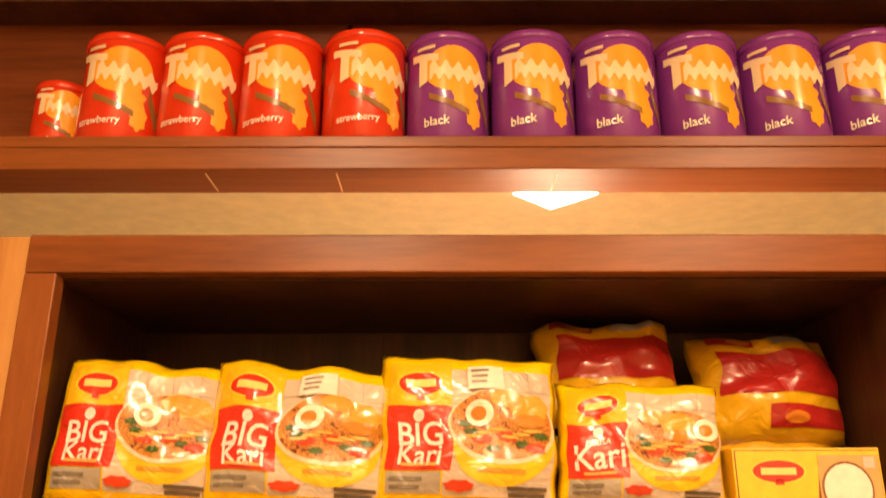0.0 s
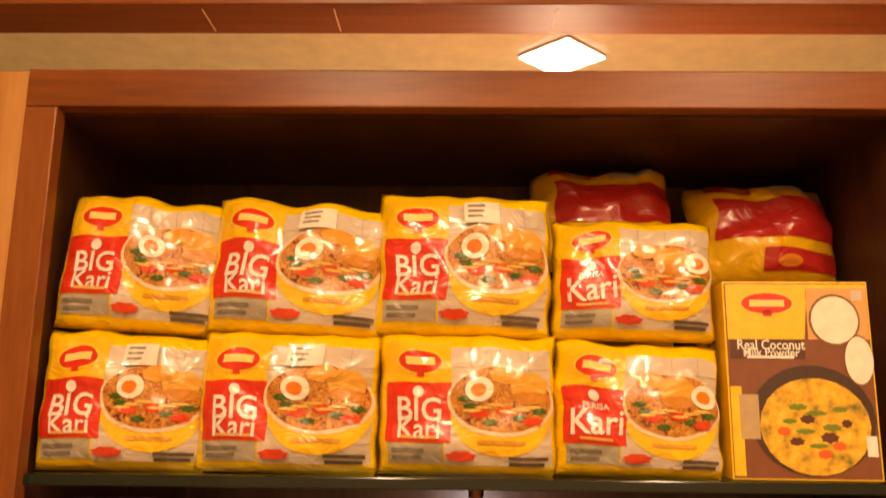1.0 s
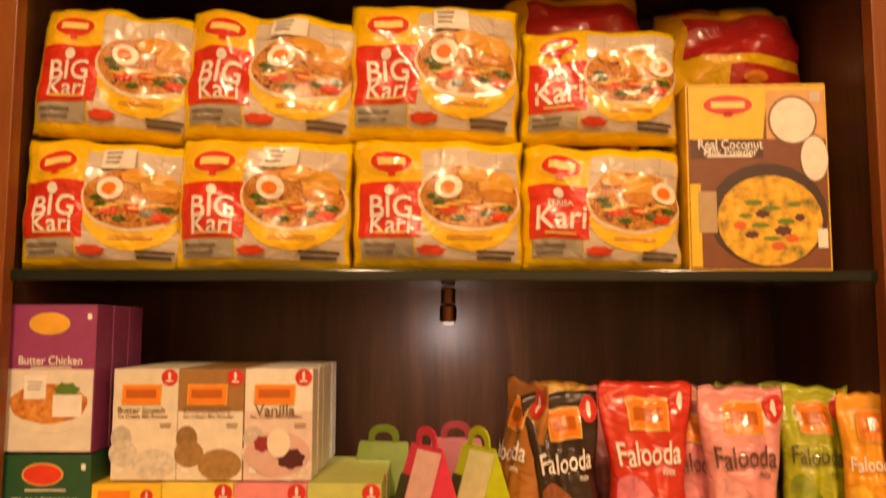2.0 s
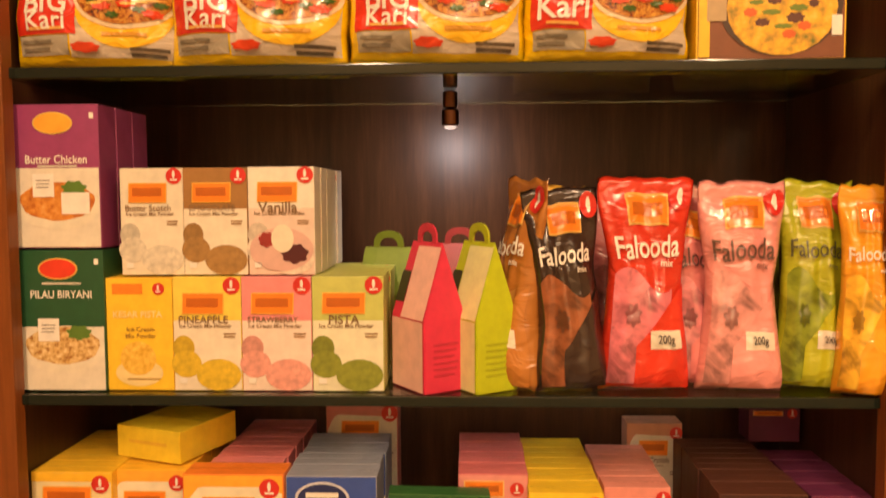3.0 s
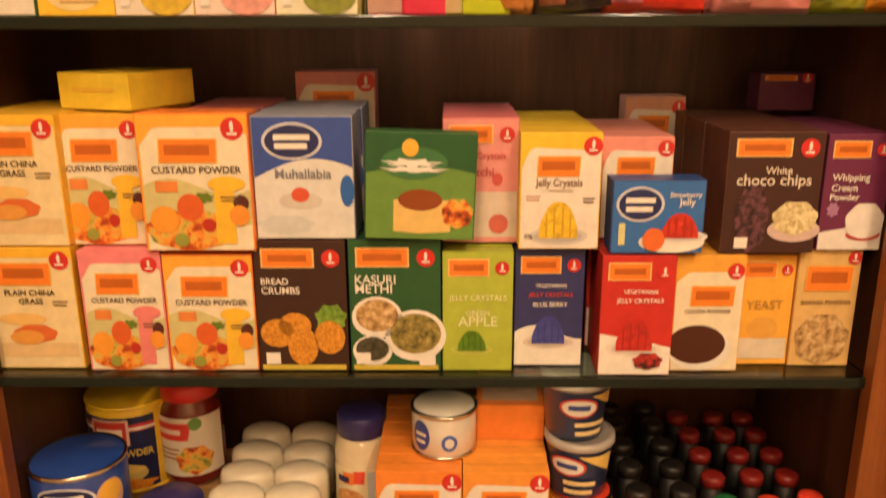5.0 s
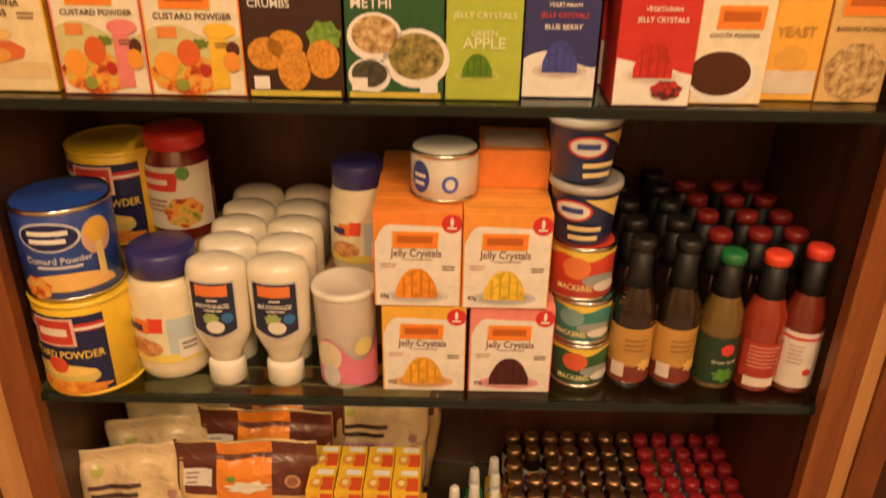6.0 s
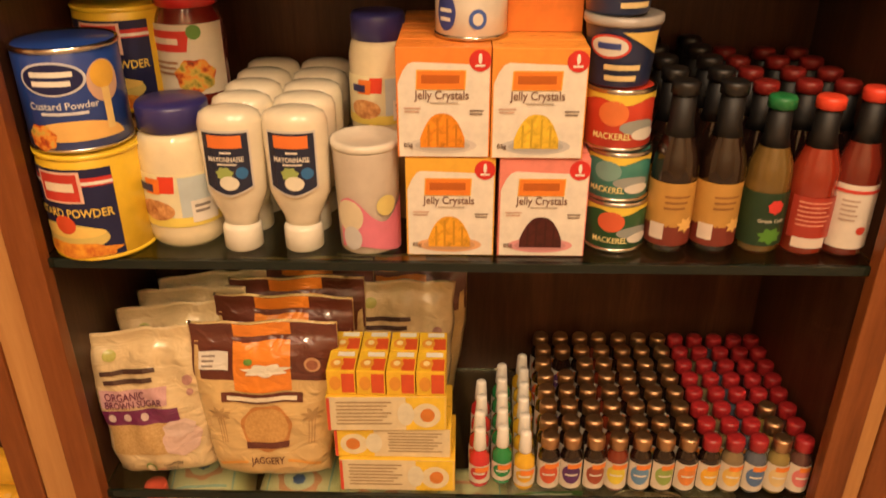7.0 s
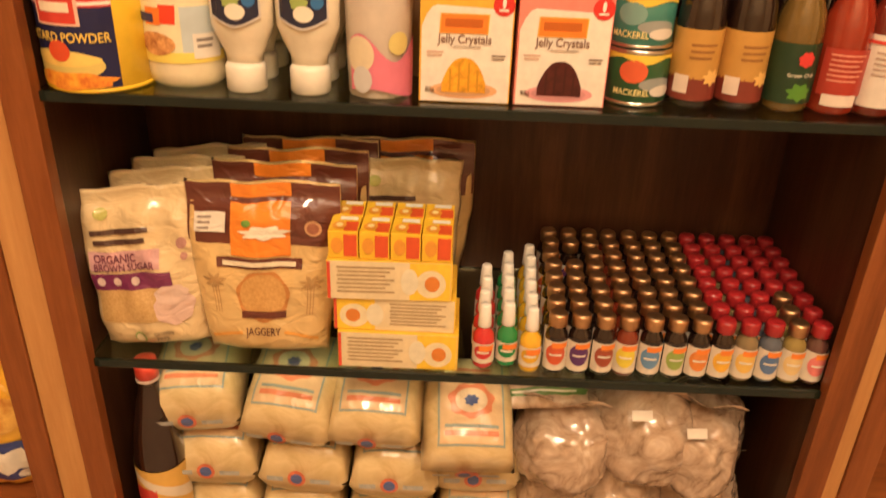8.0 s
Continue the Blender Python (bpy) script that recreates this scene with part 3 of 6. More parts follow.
grass_box = stand(china(), -0.4255, 0.036, S3 + 0.0005, 4)
stand(copy_thing(grass_box, pose(0, 0, 0)), -0.4255, 0.038, S3 + 0.1395, 4)
orange_edge, pink_edge = (0.84, 0.22, 0.03), (0.80, 0.24, 0.26)
pinkc = stand(custard("pink-edged carton of custard powder with printed fruit", pink_edge, "CUSTARD POWDER", (0.74, 0.22, 0.20), 0.088, 0.136), -0.3265, 0.032, S3, 4)
yc = custard("yellow-edged carton of custard powder with printed fruit", (0.86, 0.46, 0.03), "CUSTARD POWDER", (0.82, 0.50, 0.03), 0.094, 0.139)
stand(yc, -0.3425, 0.052, S3 + 0.137, 4)
oc = custard("orange-edged carton of custard powder with printed fruit", orange_edge, "CUSTARD POWDER", (0.82, 0.50, 0.03), 0.096, 0.132)
stand(oc, -0.2335, 0.032, S3, 4)
upper_oc = custard("orange-edged carton of custard powder with printed fruit", orange_edge, "CUSTARD POWDER", (0.82, 0.50, 0.03), 0.114, 0.143)
stand(upper_oc, -0.2355, 0.026, S3 + 0.1375, 1)
for k in range(1, 6):
    copy_thing(pinkc, pose(-0.238 + 0.001 * k, 0.026 + 0.041 * k, S3 + 0.1375, 0, 0, random.uniform(-1, 1)))

stand(plain_carton("dark brown carton of bread crumbs with printed croquettes", 0.097, 0.147, BROWN, (0.045, 0.018, 0.012),
      [("BREAD", 0.22, 0.70, 0.30), ("CRUMBS", 0.28, 0.63, 0.42)], WHITE, croquettes, "bread_crumbs_box"), -0.1355, 0.032, S3, 4)
stand(plain_carton("dark green carton of kasuri methi with printed bowls", 0.0975, 0.148, DKGREEN, (0.025, 0.10, 0.03),
      [("KASURI", 0.29, 0.71, 0.44), ("METHI", 0.27, 0.64, 0.40)], WHITE, bowls, "dried_herb_box"), -0.0355, 0.032, S3, 4)
stand(plain_carton("lime green carton of green apple jelly crystals", 0.075, 0.135, (0.34, 0.42, 0.03), (0.42, 0.50, 0.05),
      [("JELLY CRYSTALS", 0.5, 0.62, 0.82), ("GREEN", 0.5, 0.50, 0.34), ("APPLE", 0.5, 0.43, 0.56)], (0.74, 0.76, 0.40),
      lambda f: jelly(f, (0.10, 0.22, 0.01), 0.42, 0.25, 0.20, 0.10, (0.50, 0.56, 0.10))), 0.0525, 0.032, S3, 4)
stand(plain_carton("dark blue carton of blueberry jelly crystals", 0.0745, 0.1335, (0.03, 0.035, 0.13), (0.035, 0.04, 0.15),
      [("VEGETARIAN", 0.52, 0.70, 0.44), ("BLUE BERRY", 0.52, 0.54, 0.50)], WHITE,
      lambda f: (f.band("white_foot", WHITE, lambda u: 0.30 + 0.06 * math.sin(5 * u), lambda u: 0.01, 0.01, 0.99, 1), jelly(f, (0.06, 0.07, 0.32), 0.50, 0.30, 0.24, 0.14),
                 f.text("JELLY CRYSTALS", (0.62, 0.06, 0.02), 0.52, 0.62, 0.64, 4))), 0.1300, 0.046, S3, 4)
stand(plain_carton("red carton of jelly crystals with a printed red jelly", 0.077, 0.134, (0.50, 0.03, 0.02), (0.56, 0.03, 0.02),
      [("VEGETARIAN", 0.53, 0.71, 0.46), ("JELLY CRYSTALS", 0.53, 0.63, 0.64)], WHITE,
      lambda f: (f.band("white_foot", WHITE, lambda u: 0.36 - 0.12 * u, lambda u: 0.01, 0.01, 0.99, 1), jelly(f, (0.52, 0.03, 0.02), 0.48, 0.33, 0.25, 0.16, (0.78, 0.70, 0.62)),
                 f.ellipse("berry_picture", speckle("berries", [(0.4, (0.05, 0.01, 0.01)), (0.6, (0.50, 0.03, 0.02))], 120), 0.68, 0.13, 0.20, 0.07, 6, wave=0.1))), 0.2195, 0.021, S3, 5)


def cocoa_extra(f):
    f.band("front_field", (0.80, 0.72, 0.52), lambda u: 0.86 - 0.10 * max(0.0, 0.2 - u) / 0.2, lambda u: 0.012, 0.03, 0.985, 1, 12)
    badge(f, 0.55, 0.66, 0.30, 0.08)
    seal(f, 0.86, 0.87, 0.12)
    f.ellipse("chocolate_bowl", WHITE, 0.42, 0.20, 0.46, 0.19, 2)
    f.ellipse("chocolate", (0.07, 0.018, 0.008), 0.38, 0.24, 0.42, 0.17, 3)


stand(plain_carton("orange-topped carton of cocoa powder", 0.074, 0.131, (0.80, 0.40, 0.05), (0.82, 0.40, 0.05), [("COCOA POWDER", 0.5, 0.53, 0.66)], (0.16, 0.08, 0.03), cocoa_extra, "cocoa_box", "", 0.038, False), 0.2965, 0.032, S3, 4)


def yeast_extra(f):
    f.ellipse("bread_picture", (0.72, 0.38, 0.06), 0.5, 0.34, 0.28, 0.11, 2)
    f.rect("picture_foot", (0.70, 0.62, 0.48), 0.04, 0.06, 0.96, 0.25, 2, 0, 1)


stand(plain_carton("orange carton of dried yeast", 0.060, 0.126, (0.80, 0.36, 0.04), (0.84, 0.44, 0.05), [("YEAST", 0.5, 0.56, 0.66)], (0.50, 0.28, 0.05), yeast_extra, "yeast_box"), 0.3635, 0.050, S3, 4)


def baking_extra(f):
    f.ellipse("biscuit_picture", NUTS, 0.5, 0.24, 0.44, 0.22, 2, wave=0.05)
    badge(f, 0.5, 0.76, 0.36, 0.10)
    seal(f, 0.88, 0.93, 0.11)


stand(plain_carton("tan carton of baking powder with printed biscuits", 0.066, 0.1335, (0.62, 0.34, 0.09), (0.70, 0.46, 0.16), [("BAKING POWDER", 0.5, 0.56, 0.80)], (0.14, 0.07, 0.02), baking_extra, "baking_powder_box", "", 0.038, False), 0.4270, 0.046, S3, 4)

# upper layer of the third shelf


def muhallabia(f):
    f.band("lower_field", (0.70, 0.70, 0.66), lambda u: 0.50 + 0.16 * math.sin(2.6 * u), lambda u: 0.01, 0.01, 0.99, 1, 16)
    f.ellipse("brand_badge_rim", (0.62, 0.64, 0.70), 0.40, 0.80, 0.30, 0.15, 2)
    f.ellipse("brand_badge", (0.02, 0.03, 0.12), 0.40, 0.80, 0.27, 0.13, 3)
    f.bars(WHITE, 0.22, 0.58, 0.81, 2, 0.045, 0.07, 4)
    f.ellipse("pudding", (0.62, 0.58, 0.52), 0.46, 0.32, 0.22, 0.07, 2)
    f.ellipse("cherry", (0.66, 0.10, 0.04), 0.46, 0.37, 0.09, 0.06, 3)
    f.ellipse("cup", (0.03, 0.13, 0.45), 0.93, 0.40, 0.07, 0.13, 2)
    f.ellipse("foil_shine", (0.60, 0.62, 0.60), 0.30, 0.12, 0.28, 0.08, 2, wave=0.1)


stand(plain_carton("blue and white carton of muhallabia pudding mix", 0.103, 0.128, (0.30, 0.32, 0.40), (0.04, 0.09, 0.38), [("Muhallabia", 0.5, 0.54, 0.56)], (0.20, 0.20, 0.24), muhallabia, "pudding_mix_box", "", 0.040, False), -0.1265, 0.034, S3 + 0.1485, 4)


def caramel(f):
    f.band("top_field", (0.02, 0.10, 0.03), lambda u: 0.99, lambda u: 0.62 + 0.08 * math.sin(3 * u), 0.01, 0.99, 1)
    f.ellipse("brand_badge", (0.05, 0.18, 0.06), 0.44, 0.72, 0.30, 0.15, 2)
    f.ellipse("brand_script", WHITE, 0.42, 0.72, 0.22, 0.035, 3, wave=0.35)
    f.ellipse("brand_script", WHITE, 0.44, 0.66, 0.26, 0.025, 3, wave=0.3)
    f.ellipse("sun_mark", (0.80, 0.46, 0.05), 0.40, 0.86, 0.075, 0.08, 4)
    f.band("caramel_pudding", (0.74, 0.52, 0.16), lambda u: 0.38, lambda u: 0.06 + 0.08 * abs(u - 0.5), 0.26, 0.78, 2, 6)
    f.ellipse("caramel_sauce", (0.26, 0.06, 0.01), 0.50, 0.38, 0.20, 0.10, 3)
    f.ellipse("fruit", FRUIT, 0.84, 0.26, 0.14, 0.14, 3, wave=0.06)


stand(plain_carton("green carton of creme caramel mix leaning askew", 0.112, 0.110, (0.03, 0.12, 0.03), (0.14, 0.28, 0.05), [], WHITE, caramel, "caramel_mix_box", "", 0.026, False), -0.0085, 0.020, S3 + 0.1515, 1, 0, 3.0, 0).rotation_euler = (0, radians(2.2), radians(3))


def litchi(f):
    f.band("lower_field", (0.66, 0.56, 0.46), lambda u: 0.42, lambda u: 0.05, 0.02, 0.98, 1)
    f.ellipse("litchi", (0.60, 0.10, 0.08), 0.30, 0.52, 0.07, 0.05, 2)
    f.ellipse("litchi", (0.60, 0.10, 0.08), 0.72, 0.52, 0.07, 0.05, 2)
    f.ellipse("litchi", (0.62, 0.14, 0.10), 0.74, 0.16, 0.13, 0.08, 3)


stand(plain_carton("pink carton of litchi jelly crystals", 0.080, 0.134, (0.66, 0.17, 0.18), (0.74, 0.30, 0.27), [("Jelly Crystals", 0.52, 0.70, 0.62), ("Litchi", 0.50, 0.58, 0.34)], (0.50, 0.08, 0.08), litchi), 0.0555, 0.060, S3 + 0.137, 4)


def crystal_box(label, edge, c, w=0.083, h=0.122, plate=(0.62, 0.58, 0.55), depth=0.040):
    ob, f = carton(label, w, h, depth, edge, edge, "jelly_crystals_box", "box", "jelly crystals boxes")
    f.band("front_field", (0.80, 0.74, 0.64), lambda u: 0.88 - 0.24 * (max(0.0, 0.18 - u) / 0.18) ** 2 - 0.03 * u, lambda u: 0.012, 0.02, 0.985, 1, 18)
    badge(f, 0.47, 0.72, 0.25, 0.08)
    seal(f, 0.885, 0.89, 0.115)
    f.text("Jelly Crystals", (0.22, 0.12, 0.08), 0.48, 0.575, 0.58, 4, 1.2)
    f.bars((0.50, 0.42, 0.34), 0.36, 0.66, 0.51, 1, 0.014, 0.03, 4)
    f.bars((0.62, 0.40, 0.30), 0.08, 0.26, 0.46, 2, 0.012, 0.03, 4)
    f.bars((0.20, 0.14, 0.10), 0.78, 0.93, 0.44, 2, 0.012, 0.03, 4)
    jelly(f, c, 0.49, 0.235, 0.24, 0.185, plate, 2)
    f.text("85g", (0.14, 0.08, 0.05), 0.12, 0.12, 0.10, 6)
    return ob


amber, lemon, cola = (0.80, 0.28, 0.01), (0.80, 0.52, 0.03), (0.07, 0.012, 0.01)
stand(crystal_box("white and yellow carton of lemon jelly crystals", (0.84, 0.56, 0.03), lemon), 0.136, 0.034, S3 + 0.137, 5)
stand(crystal_box("white and pink carton of jelly crystals", (0.80, 0.30, 0.24), (0.70, 0.20, 0.10), 0.077, 0.112), 0.2245, 0.082, S3 + 0.136, 4)


def blue_jelly(f):
    f.ellipse("brand_badge_rim", (0.62, 0.64, 0.70), 0.30, 0.68, 0.26, 0.24, 2)
    f.ellipse("brand_badge", (0.02, 0.03, 0.12), 0.30, 0.68, 0.23, 0.21, 3)
    f.bars(WHITE, 0.14, 0.46, 0.70, 2, 0.07, 0.12, 4)
    f.ellipse("plate", WHITE, 0.66, 0.16, 0.36, 0.15, 2)
    jelly(f, (0.58, 0.04, 0.02), 0.74, 0.36, 0.20, 0.20, (0.78, 0.74, 0.70), 3)
    f.ellipse("strawberry", (0.74, 0.16, 0.03), 0.46, 0.20, 0.12, 0.16, 6)
    f.rect("side_mark", (0.66, 0.66, 0.30), 0.08, 0.12, 0.15, 0.42, 3, 0, 1)


stand(plain_carton("blue carton of strawberry jelly with a printed red jelly", 0.094, 0.076, (0.025, 0.07, 0.26), (0.04, 0.16, 0.48), [("Strawberry", 0.78, 0.80, 0.34), ("Jelly", 0.80, 0.70, 0.18)], WHITE, blue_jelly, "jelly_box", "", 0.035, False), 0.2345, 0.021, S3 + 0.1365, 1)


def choco(f):
    f.ellipse("berry_picture", speckle("dark_grapes", [(0.4, (0.02, 0.008, 0.01)), (0.65, (0.16, 0.06, 0.08))], 130), 0.30, 0.30, 0.18, 0.28, 2, wave=0.08)
    f.ellipse("bowl", (0.62, 0.48, 0.44), 0.76, 0.20, 0.28, 0.10, 3)
    f.ellipse("chocolate_picture", speckle("white_chips", [(0.35, (0.46, 0.36, 0.14)), (0.65, (0.80, 0.72, 0.42))], 210), 0.76, 0.30, 0.24, 0.14, 4, wave=0.06)
    f.rect("weight_mark", WHITE, 0.14, 0.05, 0.28, 0.14, 5, 0, 1)


stand(plain_carton("dark brown carton of white choco chips", 0.097, 0.127, (0.10, 0.035, 0.022), (0.055, 0.02, 0.016), [("White", 0.54, 0.69, 0.28), ("choco chips", 0.50, 0.60, 0.78)], (0.74, 0.66, 0.54), choco, "choco_chips_box", "", 0.040), 0.3525, 0.034, S3 + 0.1325, 5)


def whipping(f):
    f.band("white_foot", (0.78, 0.74, 0.68), lambda u: 0.16 + 0.10 * u, lambda u: 0.01, 0.01, 0.99, 1)
    f.ellipse("cream_picture", (0.80, 0.76, 0.68), 0.70, 0.26, 0.30, 0.16, 2, wave=0.04)
    f.ellipse("bowl_rim", (0.52, 0.06, 0.05), 0.70, 0.14, 0.27, 0.05, 3)
    f.ellipse("cream_picture", (0.80, 0.76, 0.70), 0.70, 0.22, 0.29, 0.11, 4)
    f.ellipse("flower", (0.40, 0.20, 0.36), 0.18, 0.36, 0.09, 0.06, 3, wave=0.2)


stand(plain_carton("purple carton of whipping cream powder", 0.066, 0.122, (0.14, 0.025, 0.075), (0.15, 0.025, 0.08), [("Whipping", 0.40, 0.63, 0.58), ("Cream", 0.32, 0.55, 0.40), ("Powder", 0.34, 0.47, 0.46)], WHITE, whipping, "whipping_cream_box"), 0.4395, 0.040, S3 + 0.1340, 4)

# odd boxes lying on top and at the back of the third shelf
ob, f = carton("yellow box lying flat on the custard boxes", 0.094, 0.038, 0.105, (0.84, 0.60, 0.03), (0.84, 0.62, 0.04), "flat_box", "box")
put(ob, -0.352, 0.078, S3 + 0.2785, -20)
f.bars((0.78, 0.50, 0.05), 0.2, 0.8, 0.5, 1, 0.1, 0.2, 2)
spare = crystal_box("white and pink carton at the back of the shelf", (0.62, 0.22, 0.20), (0.60, 0.22, 0.10), 0.098, 0.122)
stand(spare, -0.118, 0.225, S3 + 0.1870)
stand(crystal_box("white carton at the back of the shelf", (0.62, 0.30, 0.18), (0.60, 0.32, 0.10), 0.076, 0.122), 0.283, 0.256, S3 + 0.1525)
block = tagged(part("spare_box", block_bm(-0.05, 0.05, 0, 0.04, 0, 0.185, 0.001), paint((0.20, 0.08, 0.03))), "brown carton standing at the back of the shelf", "box")
put(block, -0.118, 0.226, S3)
copy_thing(block, pose(0.262, 0.262, S3)).scale = (0.8, 1, 0.822)
stand(plain_carton("purple carton lying at the back of the shelf", 0.067, 0.044, (0.14, 0.025, 0.075), (0.13, 0.022, 0.07), [], WHITE, lambda f: None, "whipping_cream_box", "", 0.04), 0.4320, 0.220, S3 + 0.261)


# ---------- tins of the upper ledge ----------
def round_face(ob, r, h, kind="tin", rough=0.28, z0=0.0):
    return Face(ob, 2 * r, h, lambda u, v, o: ((r + o) * math.sin(u / r), -(r + o) * math.cos(u / r), z0 + v), kind, rough)


def gloss(c, rough=0.25, coat=0.6, kind="gloss"):
    m = paint(c, rough, kind)
    b = m.node_tree.nodes["Principled BSDF"]
    b.inputs["Coat Weight"].default_value, b.inputs["Coat Roughness"].default_value = coat, 0.08
    return m


def wafer_tin(label, c, word, r=0.0520, h=0.150):
    ob = tagged(part("wafer_tin", lathe_bm([(r - 0.003, 0.0), (r, 0.003), (r, h - 0.014), (r - 0.001, h - 0.012)], 40), gloss(c), None, "", True), label, "tin", "wafer roll tins")
    part("lid", lathe_bm([(r + 0.001, h - 0.0135), (r + 0.0014, h - 0.008), (r + 0.0008, h - 0.003), (r - 0.004, h), (r - 0.007, h - 0.002)], 40), gloss(tone(c, 1.05)), ob, "", True)
    f = round_face(ob, r, h)
    gold, cream_c = gloss((0.86, 0.38, 0.03)), gloss((0.82, 0.66, 0.40))
    f.ellipse("sun_disc", gold, 0.56, 0.64, 0.36, 0.21, 1)
    f.ellipse("drip", gold, 0.70, 0.40, 0.16, 0.10, 1, wave=0.12)
    f.ellipse("drip", gold, 0.80, 0.24, 0.10, 0.12, 1, wave=0.12)
    f.band("brand_script", cream_c, lambda t: 0.78 - 0.10 * (t - 0.3), lambda t: 0.715 - 0.10 * (t - 0.3), 0.02, 0.38, 3, 6)
    f.band("brand_script", cream_c, lambda t: 0.74, lambda t: 0.50 + 0.3 * (t - 0.14), 0.13, 0.24, 3, 3)
    f.band("brand_script", cream_c, lambda t: 0.685 - 0.08 * (t - 0.3) + 0.035 * math.sin(44 * t), lambda t: 0.565 - 0.08 * (t - 0.3) + 0.03 * math.sin(58 * t + 1), 0.27, 0.99, 3, 40)
    stick = gloss((0.26, 0.13, 0.03))
    f.band("wafer_stick", stick, lambda t: 0.42 - 0.30 * (t - 0.28), lambda t: 0.365 - 0.30 * (t - 0.28), 0.26, 0.74, 2, 6)
    f.band("wafer_stick", stick, lambda t: 0.48 - 1.6 * (t - 0.92), lambda t: 0.34 - 1.6 * (t - 0.92), 0.90, 1.04, 2, 6)
    f.text(word, gloss((0.84, 0.76, 0.62)), 0.36, 0.165, 0.50 if len(word) > 6 else 0.30, 4, 1.1, 0.06)
    f.bars(gloss((0.80, 0.60, 0.36)), 0.10, 0.34, 0.83, 1, 0.03, 0.05, 3)
    return ob


STRAW, GRAPE = (0.64, 0.036, 0.008), (0.21, 0.034, 0.26)
red_tin = wafer_tin("red tin of strawberry wafer rolls", STRAW, "strawberry")
purple_tin = wafer_tin("purple tin of black chocolate wafer rolls", GRAPE, "black")
TZ = 2.4125
put(red_tin, -0.4430, 0.062, TZ, 8)
for x, y, a in ((-0.3440, 0.062, 7), (-0.2430, 0.060, 4), (-0.1370, 0.056, 14)):
    copy_thing(red_tin, pose(x, y, TZ, 0, 0, a))
put(purple_tin, -0.0320, 0.062, TZ, 2)
for x, y, a in ((0.0750, 0.058, -2), (0.1815, 0.061, -6), (0.2870, 0.062, -8), (0.3930, 0.062, -16), (0.4990, 0.056, -22)):
    copy_thing(purple_tin, pose(x, y, TZ, 0, 0, a))
small = wafer_tin("short red tin of strawberry wafer rolls", STRAW, "strawberry", 0.034, 0.102)
put(small, -0.5290, 0.078, TZ, 22)


# ---------- soft packs ----------
def bag(label, w, h, thick, film, wf=lambda v: 1.0, name="noodle_pack", category="packet", group="", seed=0, ruffle=0.004, seal_top=True, back=0.5):
    """A filled film bag standing on its lower edge: thick(u, v) is the front bulge for u in -1..1 and v in 0..1."""
    def wrinkle(u, v):
        p = Vector((u * 2.6 + v * 1.5 + seed * 3.1, v * 4.2 - u, seed * 1.7))
        q = Vector((u * 24, v * 16 + seed * 2.3, seed))
        return ruffle * noise.noise(p) + 0.04 * ruffle * noise.noise(q)

    def where(u, v, o):
        a, b = max(-1, min(1, 2 * u / w)), max(0, min(1, v / h))
        t = thick(a, b)
        k = min(1.0, t / 0.008)
        return (u * wf(b) + 0.55 * ruffle * noise.noise(Vector((b * 4, seed, 3))) + 0.35 * ruffle * a * noise.noise(Vector((b * 5, seed * 2.1, 7))), -t - k * wrinkle(a, b) - o, v + 1.2 * ruffle * b * noise.noise(Vector((a * 2.2, seed * 1.3, 9))))
    bm = bmesh.new()
    nu, nv = 40, 34
    fr = [[bm.verts.new(where((i / nu - 0.5) * w, j / nv * h, 0)) for i in range(nu + 1)] for j in range(nv + 1)]
    bk = []
    for j in range(nv + 1):
        row = []
        for i in range(nu + 1):
            if i in (0, nu) or j in (0, nv):
                row.append(fr[j][i])
            else:
                x, y, z = where((i / nu - 0.5) * w, j / nv * h, 0)
                row.append(bm.verts.new((x, back * thick(2 * i / nu - 1, j / nv), z)))
        bk.append(row)
    for j in range(nv):
        for i in range(nu):
            bm.faces.new((fr[j][i], fr[j][i + 1], fr[j + 1][i + 1], fr[j + 1][i]))
            bm.faces.new((bk[j][i], bk[j + 1][i], bk[j + 1][i + 1], bk[j][i + 1]))
    ob = tagged(part(name, bm, film, None, "", True), label, category, group)
    return ob, Face(ob, w, h, where, "film", 0.28, 0.0009)


def pillow(t, sharp=4.0):
    return lambda u, v: t * (max(0.0, 1 - abs(u) ** sharp) ** 0.55) * (max(0.0, 1 - abs(2 * v - 1) ** sharp) ** 0.55) + 0.0008


def standing(t, top=0.25):
    """Thick at the foot, thin at the sealed top."""
    return lambda u, v: (t * (1 - (1 - top) * v) * (max(0.0, 1 - abs(u) ** 3) ** 0.6) * (max(0.0, 1 - abs(2 * min(v / 0.9, 1.0) - 1) ** 6) ** 0.5 if v < 0.93 else 0.0)) + 0.0008


FILM_YELLOW = paint((0.88, 0.58, 0.006), 0.26, "film")
NOODLES = speckle("noodle_picture", [(0.30, (0.04, 0.012, 0.006)), (0.40, (0.30, 0.06, 0.010)), (0.46, (0.62, 0.28, 0.04)), (0.52, (0.34, 0.08, 0.012)), (0.58, (0.72, 0.40, 0.07)), (0.65, (0.46, 0.10, 0.012)), (0.74, (0.05, 0.08, 0.010))], 130, 0.3, 1.2, 0.9, 0.2)


